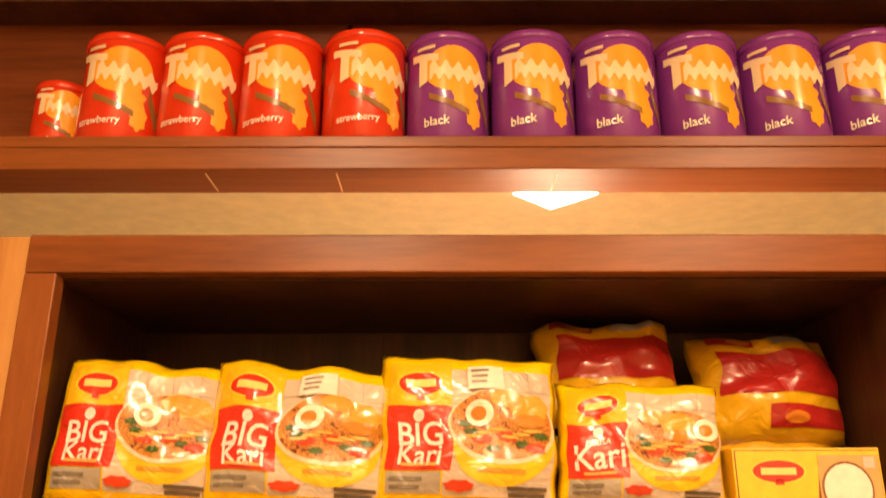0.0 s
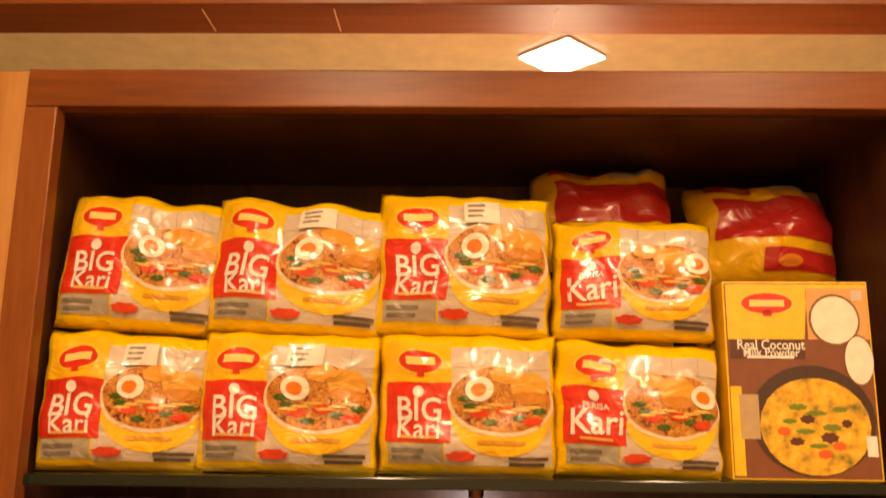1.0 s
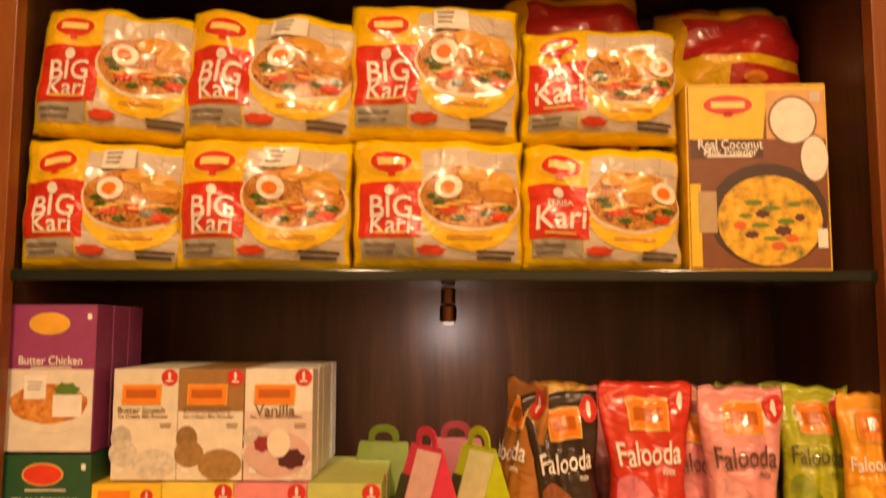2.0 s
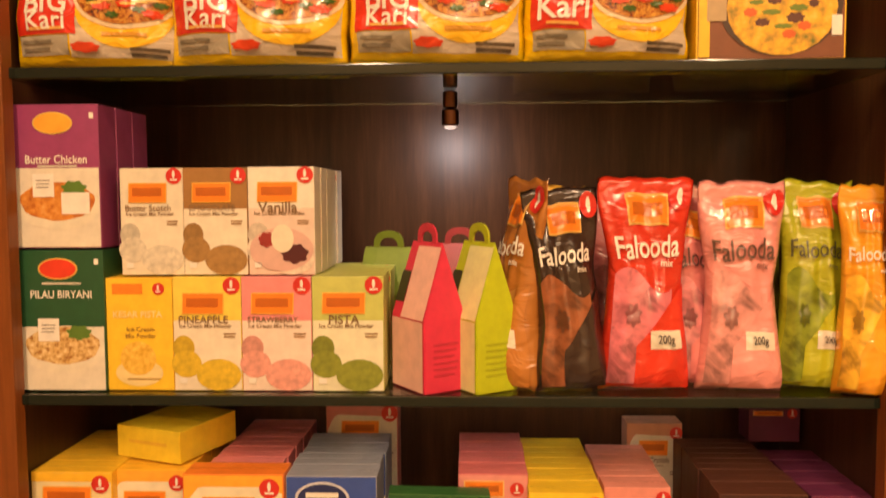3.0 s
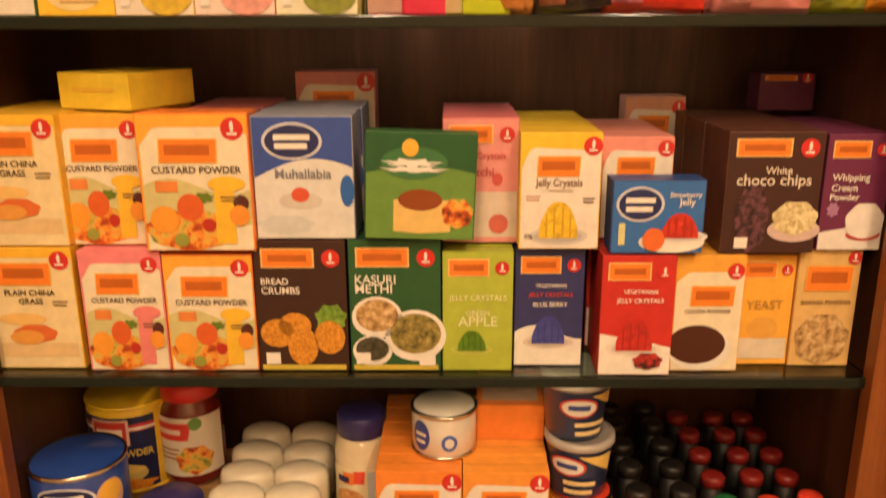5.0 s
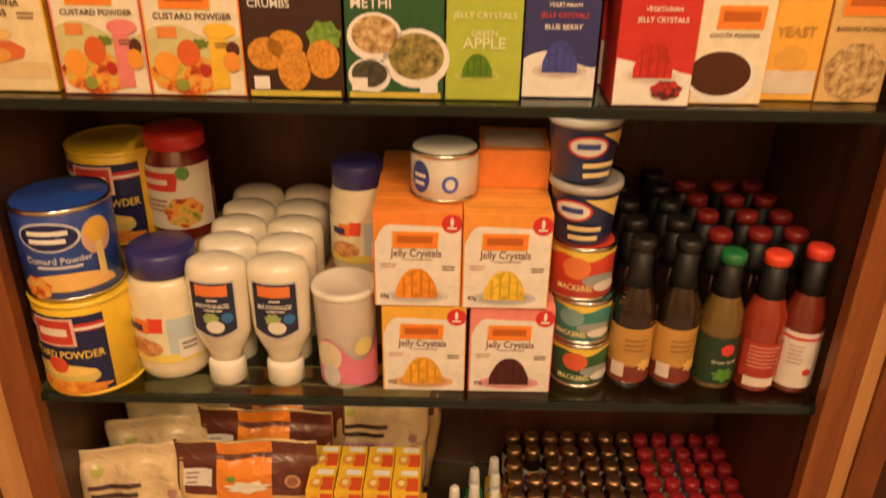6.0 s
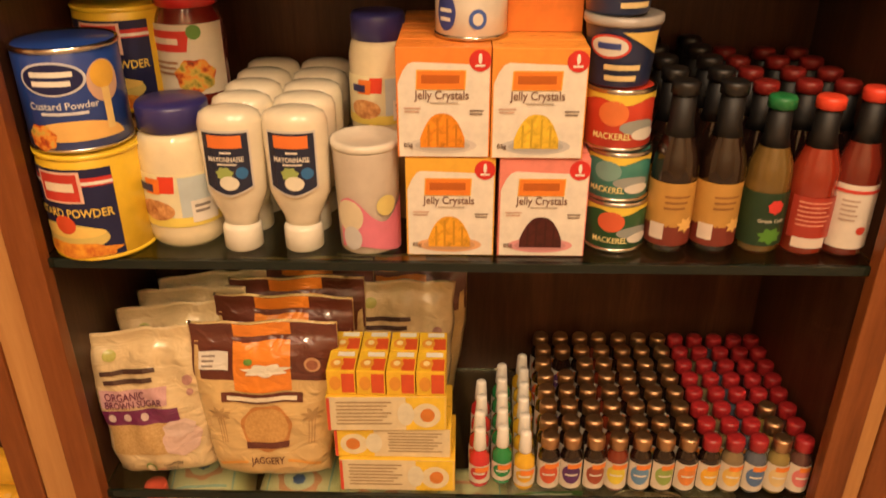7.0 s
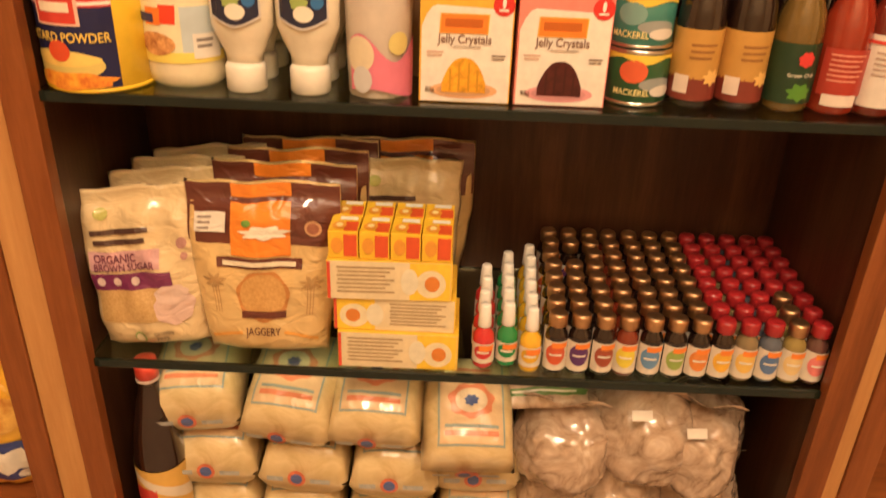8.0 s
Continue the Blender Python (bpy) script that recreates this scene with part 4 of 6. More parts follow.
def noodle_pack(label, w, h, big, seed, tag):
    ob, f = bag(label, w, h, pillow(0.034), FILM_YELLOW, seed=seed, ruffle=0.0065, group="noodle packs")
    f.rect("picture_field", (0.60, 0.50, 0.38), 0.37, 0.07, 0.965, 0.885, 0, 0.0, 12)
    f.rect("red_field", (0.66, 0.035, 0.015), 0.05, 0.22, 0.41, 0.63, 1, 0.0, 8)
    f.rect("brand_field", (0.86, 0.50, 0.015), 0.06, 0.63, 0.41, 0.93, 1, 0.0, 8)
    f.ellipse("brand_badge_rim", (0.84, 0.60, 0.05), 0.235, 0.775, 0.135, 0.095, 2)
    f.ellipse("brand_badge", (0.66, 0.035, 0.015), 0.235, 0.775, 0.120, 0.080, 3)
    f.rect("brand_badge", (0.66, 0.035, 0.015), 0.215, 0.67, 0.255, 0.71, 3, 0.0, 2)
    f.bars((0.86, 0.66, 0.20), 0.155, 0.32, 0.75, 1, 0.055, 0.1, 4)
    f.ellipse("leaf_mark", WHITE, 0.23, 0.565, 0.03, 0.04, 3)
    if big:
        f.text("BIG", WHITE, 0.235, 0.445, 0.24, 3, 1.05)
        f.text("Kari", WHITE, 0.235, 0.315, 0.23, 3, 1.05)
    else:
        f.text("PERISA", WHITE, 0.235, 0.49, 0.15, 3)
        f.text("Kari", WHITE, 0.24, 0.38, 0.30, 3, 1.1, 0.05)
    f.bars((0.80, 0.42, 0.10), 0.14, 0.33, 0.245, 1, 0.02, 0.03, 3)
    f.rect("grey_field", (0.42, 0.37, 0.28), 0.06, 0.08, 0.36, 0.21, 1, 0.0, 4)
    f.bars((0.20, 0.17, 0.12), 0.08, 0.26, 0.155, 2, 0.025, 0.05, 3)
    for v in (0.30, 0.52, 0.74):
        f.rect("tile_line", (0.48, 0.38, 0.28), 0.41, v, 0.965, v + 0.007, 0.5, 0.0, 2)
    for u in (0.52, 0.68, 0.84):
        f.rect("tile_line", (0.48, 0.38, 0.28), u, 0.70, u + 0.006, 0.885, 0.5, 0.0, 2)
    c = 0.685
    f.ellipse("bowl", (0.88, 0.52, 0.015), c, 0.415, 0.280, 0.285, 1)
    f.ellipse("bowl_rim", (0.78, 0.62, 0.40), c, 0.510, 0.297, 0.245, 2)
    f.ellipse("noodle_picture", NOODLES, c, 0.522, 0.280, 0.225, 3)
    eggx = c - 0.12 if big else c + 0.19
    f.ellipse("bean_curd", (0.74, 0.38, 0.05), c + (0.155 if big else 0.03), 0.62, 0.105, 0.105, 4, wave=0.05)
    f.ellipse("bean_curd_edge", (0.60, 0.24, 0.03), c + (0.155 if big else 0.03), 0.545, 0.100, 0.045, 4.4, wave=0.05)
    f.ellipse("bean_curd", (0.72, 0.34, 0.04), c + (0.02 if big else -0.12), 0.685, 0.085, 0.060, 5, wave=0.06)
    f.ellipse("egg_white", (0.86, 0.80, 0.64), eggx, 0.585, 0.078, 0.085, 5.4)
    f.ellipse("egg_yolk", (0.82, 0.20, 0.01), eggx - 0.005, 0.582, 0.043, 0.046, 6)
    for du, dv in ((-0.17, 0.47), (0.10, 0.40), (0.21, 0.45), (-0.06, 0.36), (-0.20, 0.52)):
        f.ellipse("herb_leaf", (0.05, 0.11, 0.012), c + du, dv, 0.040, 0.022, 4.6, wave=0.2)
    for du, dv in ((-0.12, 0.42), (0.02, 0.44), (0.17, 0.38)):
        f.ellipse("chilli", (0.66, 0.05, 0.01), c + du, dv, 0.055, 0.030, 4.8, wave=0.15)
    for k in range(6):
        f.ellipse("noodle_strand", (0.80, 0.50, 0.10), c - 0.16 + 0.065 * k, 0.44 + 0.02 * (k % 3), 0.050, 0.010, 5.0 + 0.1 * k, wave=0.1)
    f.bars((0.62, 0.30, 0.03), c - 0.13, c + 0.13, 0.215, 1, 0.026, 0.05, 3)
    f.ellipse("chilli", (0.66, 0.05, 0.01), 0.46, 0.13, 0.08, 0.035, 4, wave=0.1)
    f.bars((0.10, 0.07, 0.04), 0.72, 0.94, 0.11, 2, 0.025, 0.04, 4)
    if tag:
        f.rect("price_label", (0.80, 0.74, 0.62), 0.50, 0.74, 0.70, 0.90, 6, 0.0, 4)
        f.bars((0.30, 0.26, 0.2), 0.52, 0.62, 0.86, 3, 0.018, 0.04, 7)
    return ob


for i, (x, y, z, w, h, big, tag, ry, rx, rz) in enumerate((
    (-0.3800, 0.064, 2.0000, 0.184, 0.158, True, False, 3.0, -6, 6),
    (-0.201, 0.062, 1.9970, 0.200, 0.156, True, True, 2.5, -5, 2),
    (-0.013, 0.058, 1.9965, 0.196, 0.165, True, True, 1.5, -4, 0),
    (0.177, 0.058, 1.9945, 0.178, 0.138, False, False, 1.0, -5, -4),
    (-0.380, 0.054, S1, 0.184, 0.150, True, True, 0.5, -4, 5),
    (-0.201, 0.052, S1, 0.196, 0.151, True, True, 0.5, -3, 1),
    (-0.007, 0.050, S1, 0.192, 0.150, True, False, 0.5, -3, 0),
    (0.175, 0.052, S1, 0.178, 0.142, False, False, 1.5, -4, -2),
)):
    lab = ("bulging yellow film pack of big curry noodles" if big else "bulging yellow film pack of curry noodles") + (" with price label" if tag else ", stacked" if z > 1.9 else " on glass")
    put(noodle_pack(lab, w, h, big, i + 1, tag), x, y, z, rz, rx, ry)

FILM_RED = paint((0.42, 0.020, 0.016), 0.28, "film")
for x, z, s in ((0.172, 2.094, 21), (0.378, 2.072, 22)):
    ob, f = bag("yellow and dark red film pack of noodles at the back", 0.182, 0.142, pillow(0.048, 3.4), paint((0.74, 0.42, 0.012), 0.3, "film"), seed=s, ruffle=0.012, group="noodle packs")
    f.rect("red_field", FILM_RED, 0.14, 0.36, 0.97, 0.76, 1, 0.0, 12)
    f.rect("red_field", FILM_RED, 0.12, 0.84, 0.42, 0.95, 1, 0.0, 6)
    f.ellipse("brand_badge", (0.62, 0.20, 0.02), 0.32, 0.89, 0.08, 0.045, 2)
    f.rect("bar_field", (0.40, 0.36, 0.32), 0.55, 0.84, 0.86, 0.95, 1, 0.0, 6)
    f.rect("red_field", FILM_RED, 0.42, 0.08, 0.96, 0.26, 1, 0.0, 6)
    f.ellipse("brand_badge", (0.62, 0.20, 0.02), 0.60, 0.15, 0.09, 0.05, 2)
    put(ob, x, 0.185, z, 0, -14)
    below, f = bag("yellow film pack of noodles under another", 0.176, 0.118, pillow(0.045, 3.0), paint((0.66, 0.38, 0.015), 0.3, "film"), seed=s + 5, ruffle=0.006, group="noodle packs")
    put(below, x, 0.200, S1 + 0.1210, 0, -4)
    f.rect("red_field", FILM_RED, 0.1, 0.3, 0.9, 0.7, 1, 0.0, 8)
    lower = copy_thing(below, pose(x, 0.205, S1, -3, 0, 0))

ob, f = carton("brown and yellow carton of real coconut milk powder", 0.154, 0.209, 0.045, (0.84, 0.52, 0.02), (0.20, 0.065, 0.025), "coconut_milk_box", "box")
f.band("yellow_field", (0.84, 0.52, 0.03), lambda u: 0.985, lambda u: 0.70 if u < 0.56 else 0.965, 0.02, 0.985, 1, 24)
f.band("warm_field", (0.66, 0.36, 0.12), lambda u: 0.965, lambda u: 0.70, 0.57, 0.985, 1, 4)
f.ellipse("brand_badge_rim", (0.84, 0.60, 0.05), 0.30, 0.885, 0.19, 0.062, 2)
f.ellipse("brand_badge", (0.64, 0.035, 0.015), 0.30, 0.885, 0.175, 0.054, 3)
f.rect("brand_badge", (0.64, 0.035, 0.015), 0.27, 0.82, 0.33, 0.85, 3, 0.0, 1)
f.bars((0.86, 0.66, 0.20), 0.18, 0.42, 0.868, 1, 0.034, 0.1, 4)
f.rect("title_field", (0.09, 0.03, 0.015), 0.03, 0.60, 0.54, 0.70, 2, 0.0, 1)
f.text("Real Coconut", WHITE, 0.31, 0.672, 0.46, 4, 1.15)
f.text("Milk Powder", WHITE, 0.31, 0.632, 0.38, 4, 1.1)
f.bars(WHITE, 0.14, 0.46, 0.602, 1, 0.014, 0.03, 4)
for cu, cv in ((0.755, 0.80), (0.90, 0.595)):
    f.ellipse("coconut_shell", (0.22, 0.10, 0.035), cu, cv, 0.175 if cu < 0.8 else 0.10, 0.135 if cu < 0.8 else 0.13, 2)
    f.ellipse("coconut_flesh", (0.82, 0.76, 0.64), cu, cv, 0.160 if cu < 0.8 else 0.095, 0.122 if cu < 0.8 else 0.12, 3)
f.ellipse("wok", (0.055, 0.025, 0.015), 0.56, 0.295, 0.42, 0.275, 2)
f.ellipse("curry", speckle("yellow_curry", [(0.30, (0.10, 0.14, 0.01)), (0.42, (0.50, 0.28, 0.02)), (0.56, (0.80, 0.44, 0.02)), (0.72, (0.84, 0.58, 0.10)), (0.85, (0.50, 0.08, 0.01))], 62), 0.57, 0.265, 0.37, 0.24, 3)
for cu, cv, ru, rv in ((0.46, 0.36, 0.05, 0.030), (0.58, 0.33, 0.06, 0.022), (0.68, 0.26, 0.05, 0.030), (0.50, 0.24, 0.05, 0.026), (0.74, 0.35, 0.04, 0.026), (0.58, 0.17, 0.05, 0.022), (0.40, 0.29, 0.04, 0.022)):
    f.ellipse("bean_pod", (0.15, 0.22, 0.015), cu, cv, ru * 1.25, rv * 0.55, 4, wave=0.12, n=26)
for cu, cv, ru, rv in ((0.52, 0.30, 0.05, 0.022), (0.66, 0.21, 0.06, 0.026), (0.44, 0.19, 0.05, 0.020), (0.78, 0.28, 0.035, 0.020)):
    f.ellipse("aubergine_piece", (0.10, 0.030, 0.015), cu, cv, ru, rv, 3.5, wave=0.15)
for cu, cv in ((0.62, 0.13), (0.72, 0.17), (0.36, 0.24)):
    f.ellipse("tomato_piece", (0.66, 0.12, 0.015), cu, cv, 0.045, 0.022, 3.7, wave=0.1)
f.rect("green_stripe", (0.84, 0.52, 0.02), 0.015, 0.02, 0.09, 0.46, 3, 0.0, 1)
f.rect("side_mark", (0.46, 0.33, 0.17), 0.07, 0.20, 0.20, 0.42, 4, 0.0, 1)
f.rect("weight_mark", WHITE, 0.90, 0.12, 0.97, 0.22, 4, 0.0, 1)
f.rect("corner_mark", (0.6, 0.5, 0.4), 0.88, 0.90, 0.955, 0.955, 3, 0.0, 1)
put(ob, 0.3475, 0.030, S1, -2, 0, 0)

# ---------- gable boxes and drink pouches of the second shelf ----------
def gable_box(label, c, pale, w=0.055, d=0.072, h=0.080, top=0.086):
    bm = bmesh.new()
    lo = [bm.verts.new(p) for p in ((-w / 2, 0, 0), (w / 2, 0, 0), (w / 2, d, 0), (-w / 2, d, 0))]
    hi = [bm.verts.new((v.co.x, v.co.y, h)) for v in lo]
    ra, rb = bm.verts.new((0, 0.004, h + top)), bm.verts.new((0, d - 0.004, h + top))
    bm.faces.new(lo[::-1])
    for i in range(4):
        bm.faces.new((lo[i], lo[(i + 1) % 4], hi[(i + 1) % 4], hi[i]))
    bm.faces.new((hi[0], hi[1], ra))
    bm.faces.new((hi[2], hi[3], rb))
    bm.faces.new((hi[1], hi[2], rb, ra))
    bm.faces.new((hi[3], hi[0], ra, rb))
    bmesh.ops.bevel(bm, geom=bm.edges[:], offset=0.0012, segments=2, affect="EDGES")
    ob = tagged(part("gable_box", bm, paint(c)), label, "box", "gable boxes")
    hb = bmesh.new()
    ring = []
    for i in range(17):
        t = math.pi * i / 16
        cy, cz = d / 2 - 0.020 * math.cos(t), h + top - 0.002 + 0.022 * math.sin(t) ** 0.6
        iy, iz = d / 2 - 0.012 * math.cos(t), h + top - 0.002 + 0.013 * math.sin(t) ** 0.6
        ring.append([hb.verts.new((s * 0.0012, a, b)) for s in (-1, 1) for a, b in ((cy, cz), (iy, iz))])
    for a, b in zip(ring, ring[1:]):
        for i, j in ((0, 1), (1, 3), (3, 2), (2, 0)):
            hb.faces.new((a[i], b[i], b[j], a[j]))
    part("handle", hb, paint(tone(c, 0.9)), ob)
    f = Face(ob, w, h, lambda u, v, o: (u, -o, v))
    f.bars(tone(c, 0.75), 0.2, 0.8, 0.66, 6, 0.03, 0.085, 1)
    g = Face(ob, d, h, lambda u, v, o: (-w / 2 - o, d / 2 - u, v))
    g.rect("side_panel", pale, 0.04, 0.02, 0.96, 0.99, 1, 0.0, 1)
    s = Face(ob, d, top, lambda u, v, o: (-w / 2 + (w / 2) * v / top - o, d / 2 - u, h + v))
    s.rect("side_panel", pale, 0.30, 0.01, 0.96, 0.93, 1, 0.0, 1)
    s.rect("brand_panel", (0.05, 0.05, 0.02), 0.02, 0.20, 0.28, 0.60, 1, 0.0, 1)
    return ob


hot_pink, lime = (0.66, 0.035, 0.085), (0.50, 0.58, 0.015)
gp = put(gable_box("hot pink gable box with a card handle", hot_pink, (0.86, 0.52, 0.46)), 0.003, 0.030, S2, 35)
gl = put(gable_box("lime green gable box with a card handle", lime, (0.78, 0.78, 0.38)), 0.0600, 0.030, S2, 33)
# the two rear boxes have the shade behind the front ones in their colours
put(gable_box("green gable box at the back, darkened for shade", (0.14, 0.20, 0.012), (0.16, 0.22, 0.02), 0.055, 0.072, 0.090, 0.062), -0.040, 0.185, S2, 80)
put(gable_box("red gable box at the back, darkened for shade", (0.28, 0.03, 0.03), (0.26, 0.03, 0.03), 0.055, 0.072, 0.090, 0.066), 0.052, 0.190, S2, 80)


def waist(v):
    return 1.0 - 0.20 * math.sin(math.pi * min(1.0, max(0.0, (0.95 - v) / 0.9))) ** 1.5 - 0.04 * (1 - v)


def falooda(label, c, w, h, glass, ink, seed, weight=True, text=True):
    ob, f = bag(label, w, h, standing(0.030, 0.30), paint(c, 0.26, "film"), waist, "drink_mix_pouch", "pouch", "drink mix pouches", seed, 0.006)
    f.rect("brand_badge_rim", (0.84, 0.50, 0.12), 0.28, 0.775, 0.74, 0.925, 1, 0.0, 5)
    f.rect("brand_badge", ORANGE, 0.30, 0.785, 0.72, 0.915, 2, 0.0, 5)
    f.bars((0.50, 0.12, 0.01), 0.34, 0.66, 0.82, 1, 0.06, 0.1, 3)
    f.ellipse("seal", RED, 0.86, 0.91, 0.12, 0.065, 2)
    f.ellipse("seal_mark", WHITE, 0.86, 0.91, 0.03, 0.04, 3)
    if text:
        f.text("Falooda", ink, 0.48, 0.675, 0.78, 4, 1.3, 0.05)
        f.text("mix", ink, 0.72, 0.60, 0.16, 4)
    lumps = speckle("drink_%.2f_%.2f_%.2f" % tuple(glass), [(0.35, tone(glass, 0.45)), (0.5, glass), (0.7, tone(glass, 1.5))], 28, 0.26, 0.8, 0.7, 0.4)
    f.band("glass_picture", lumps, lambda u: 0.52 + 0.06 * math.sin(7 * u), lambda u: 0.04 + 0.30 * max(0.0, u - 0.35), 0.06, 0.80, 1, 10)
    f.band("fold_panel", paint(tone(c, 1.15), 0.24, "film"), lambda u: 0.06 + 0.46 * u, lambda u: 0.02, 0.34, 0.97, 2, 10)
    f.ellipse("picture_detail", paint(tone(glass, 0.45), 0.3, "film"), 0.30, 0.36, 0.09, 0.05, 3, wave=0.2)
    if weight:
        f.rect("weight_mark", (0.80, 0.74, 0.62), 0.50, 0.205, 0.88, 0.29, 3, 0.0, 5)
        f.text("200g", BLACK, 0.68, 0.245, 0.20, 8, 1.2)
    return ob


CHOCO_PIC = (0.26, 0.08, 0.03)
for i, (lab, c, w, h, glass, ink, x, y, rz, ry, rx, wt) in enumerate((
    ("bronze film pouch of falooda turned sideways", (0.42, 0.16, 0.03), 0.086, 0.236, (0.50, 0.24, 0.06), WHITE, 0.083, 0.070, -62, 1, -3, True),
    ("black film pouch of chocolate falooda", (0.030, 0.015, 0.012), 0.088, 0.224, CHOCO_PIC, WHITE, 0.1450, 0.046, 8, -4, -3, False),
    ("red film pouch of rose falooda", (0.62, 0.035, 0.015), 0.106, 0.236, (0.62, 0.16, 0.20), WHITE, 0.222, 0.050, 4, 1, -3, True),
    ("dusty pink film pouch of falooda behind another", (0.58, 0.17, 0.17), 0.086, 0.215, (0.55, 0.18, 0.20), (0.10, 0.03, 0.03), 0.286, 0.076, 5, 0, -3, True),
    ("pale pink film pouch of strawberry falooda", (0.78, 0.30, 0.28), 0.098, 0.230, (0.66, 0.28, 0.26), (0.10, 0.04, 0.03), 0.3260, 0.050, 0, 1, -3, True),
    ("lime green film pouch of pista falooda", (0.40, 0.42, 0.02), 0.082, 0.230, (0.22, 0.28, 0.02), (0.08, 0.08, 0.02), 0.4060, 0.060, -3, 2, -3, True),
    ("orange film pouch of mango falooda", (0.84, 0.36, 0.02), 0.062, 0.226, (0.84, 0.46, 0.04), WHITE, 0.4490, 0.026, -10, 2, -3, False),
)):
    put(falooda(lab, c, w, h, glass, ink, 31 + i, wt), x, y, S2, rz, rx, ry)
for i, (c, x) in enumerate((((0.70, 0.40, 0.06), 0.130), ((0.50, 0.14, 0.14), 0.215), ((0.66, 0.30, 0.26), 0.305), ((0.30, 0.32, 0.03), 0.385), ((0.62, 0.26, 0.03), 0.150))):
    put(falooda("film pouch of falooda standing in the back row", c, 0.088, 0.226, tone(c, 0.6), WHITE, 51 + i, False, False), x, 0.125 + 0.045 * (i % 2) + 0.05 * (i == 4), S2, random.uniform(-6, 6), -3, 0)


# ---------- fourth shelf: tins, jars, bottles ----------
def tin(label, r, h, c, name="tin", lid=None, category="tin", group=""):
    ob = tagged(part(name, lathe_bm([(r - 0.002, 0.0), (r, 0.002), (r, h - 0.003), (r - 0.001, h - 0.002)], 36), gloss(c, 0.3), None, "", True), label, category, group)
    part("bottom_rim", lathe_bm([(r - 0.001, 0.0006), (r + 0.0012, 0.0012), (r + 0.0012, 0.004), (r, 0.005)], 36), STEEL if lid is None else lid, ob, "", True)
    part("lid", lathe_bm([(r, h - 0.006), (r + 0.0014, h - 0.005), (r + 0.0014, h - 0.001), (r - 0.001, h), (r - 0.003, h - 0.003), (r - 0.02, h - 0.0035)], 36), STEEL if lid is None else lid, ob, "", True)
    return ob, round_face(ob, r, h)


PEACH = (0.80, 0.46, 0.12)
ob, f = tin("blue tin of custard powder with a steel lid", 0.0540, 0.112, (0.02, 0.06, 0.30), "custard_tin")
f.ellipse("brand_badge_rim", (0.62, 0.64, 0.70), 0.44, 0.72, 0.32, 0.16, 1)
f.ellipse("brand_badge", (0.015, 0.02, 0.09), 0.44, 0.72, 0.29, 0.14, 2)
f.bars(WHITE, 0.24, 0.64, 0.74, 2, 0.05, 0.085, 3)
f.ellipse("cup", (0.66, 0.42, 0.28), 0.92, 0.66, 0.17, 0.20, 1)
f.ellipse("custard", (0.80, 0.46, 0.05), 0.92, 0.72, 0.13, 0.13, 2)
f.band("pouring_custard", (0.82, 0.60, 0.22), lambda u: 0.60, lambda u: 0.20, 0.88, 0.96, 2, 3)
f.text("Custard Powder", (0.66, 0.68, 0.74), 0.50, 0.47, 0.66, 3)
f.bars((0.62, 0.64, 0.70), 0.28, 0.72, 0.38, 1, 0.03, 0.05, 3)
f.ellipse("custard_bowl", (0.82, 0.50, 0.14), 0.56, 0.12, 0.50, 0.20, 1, 0, 180)
f.ellipse("fruit", FRUIT, 0.22, 0.16, 0.16, 0.13, 2, wave=0.08)
put(ob, -0.4190, 0.068, S4 + 0.1265, 12)


def powder_tin(label):
    ob, f = tin(label, 0.0575, 0.126, (0.80, 0.52, 0.015), "custard_tin", gloss((0.84, 0.56, 0.02)), "tin", "custard tins")
    f.rect("navy_field", (0.015, 0.018, 0.075), -0.14, 0.05, 0.94, 0.88, 1, 0.0, 14)
    f.rect("red_stripe", (0.60, 0.04, 0.03), -0.14, 0.72, 0.94, 0.80, 2, 0.0, 12)
    f.rect("pale_stripe", WHITE, -0.14, 0.735, 0.94, 0.765, 3, 0.0, 12)
    f.rect("brand_badge_rim", (0.80, 0.52, 0.40), 0.22, 0.57, 0.66, 0.86, 4, 0.0, 6)
    f.rect("brand_badge", (0.58, 0.05, 0.03), 0.25, 0.59, 0.63, 0.84, 5, 0.0, 6)
    f.bars((0.82, 0.70, 0.52), 0.29, 0.59, 0.68, 1, 0.08, 0.1, 6)
    f.text("CUSTARD POWDER", (0.84, 0.60, 0.10), 0.44, 0.475, 0.92, 4, 1.2)
    f.ellipse("glass_bowl", (0.66, 0.52, 0.14), 0.40, 0.24, 0.42, 0.13, 2)
    f.ellipse("custard", (0.84, 0.60, 0.14), 0.40, 0.29, 0.40, 0.06, 3)
    f.ellipse("strawberry", (0.66, 0.08, 0.02), 0.42, 0.36, 0.11, 0.09, 4)
    f.ellipse("fruit", speckle("orange_fruit", [(0.3, (0.56, 0.12, 0.01)), (0.6, (0.82, 0.36, 0.02)), (0.8, (0.84, 0.54, 0.10))], 80), 0.44, 0.11, 0.46, 0.075, 4, wave=0.1)
    return ob


pt = put(powder_tin("yellow and navy tin of custard powder"), -0.4145, 0.066, S4, -8)
copy_thing(pt, pose(-0.4120, 0.215, S4 + 0.1265, 0, 0, -2))
support = tagged(part("carton", block_bm(-0.06, 0.06, -0.05, 0.05, 0, 0.126, 0.001), paint((0.40, 0.22, 0.08))), "brown carton at the back under the tins", "box")
put(support, -0.410, 0.220, S4)
copy_thing(support, pose(-0.287, 0.228, S4, 0, 0, 1))


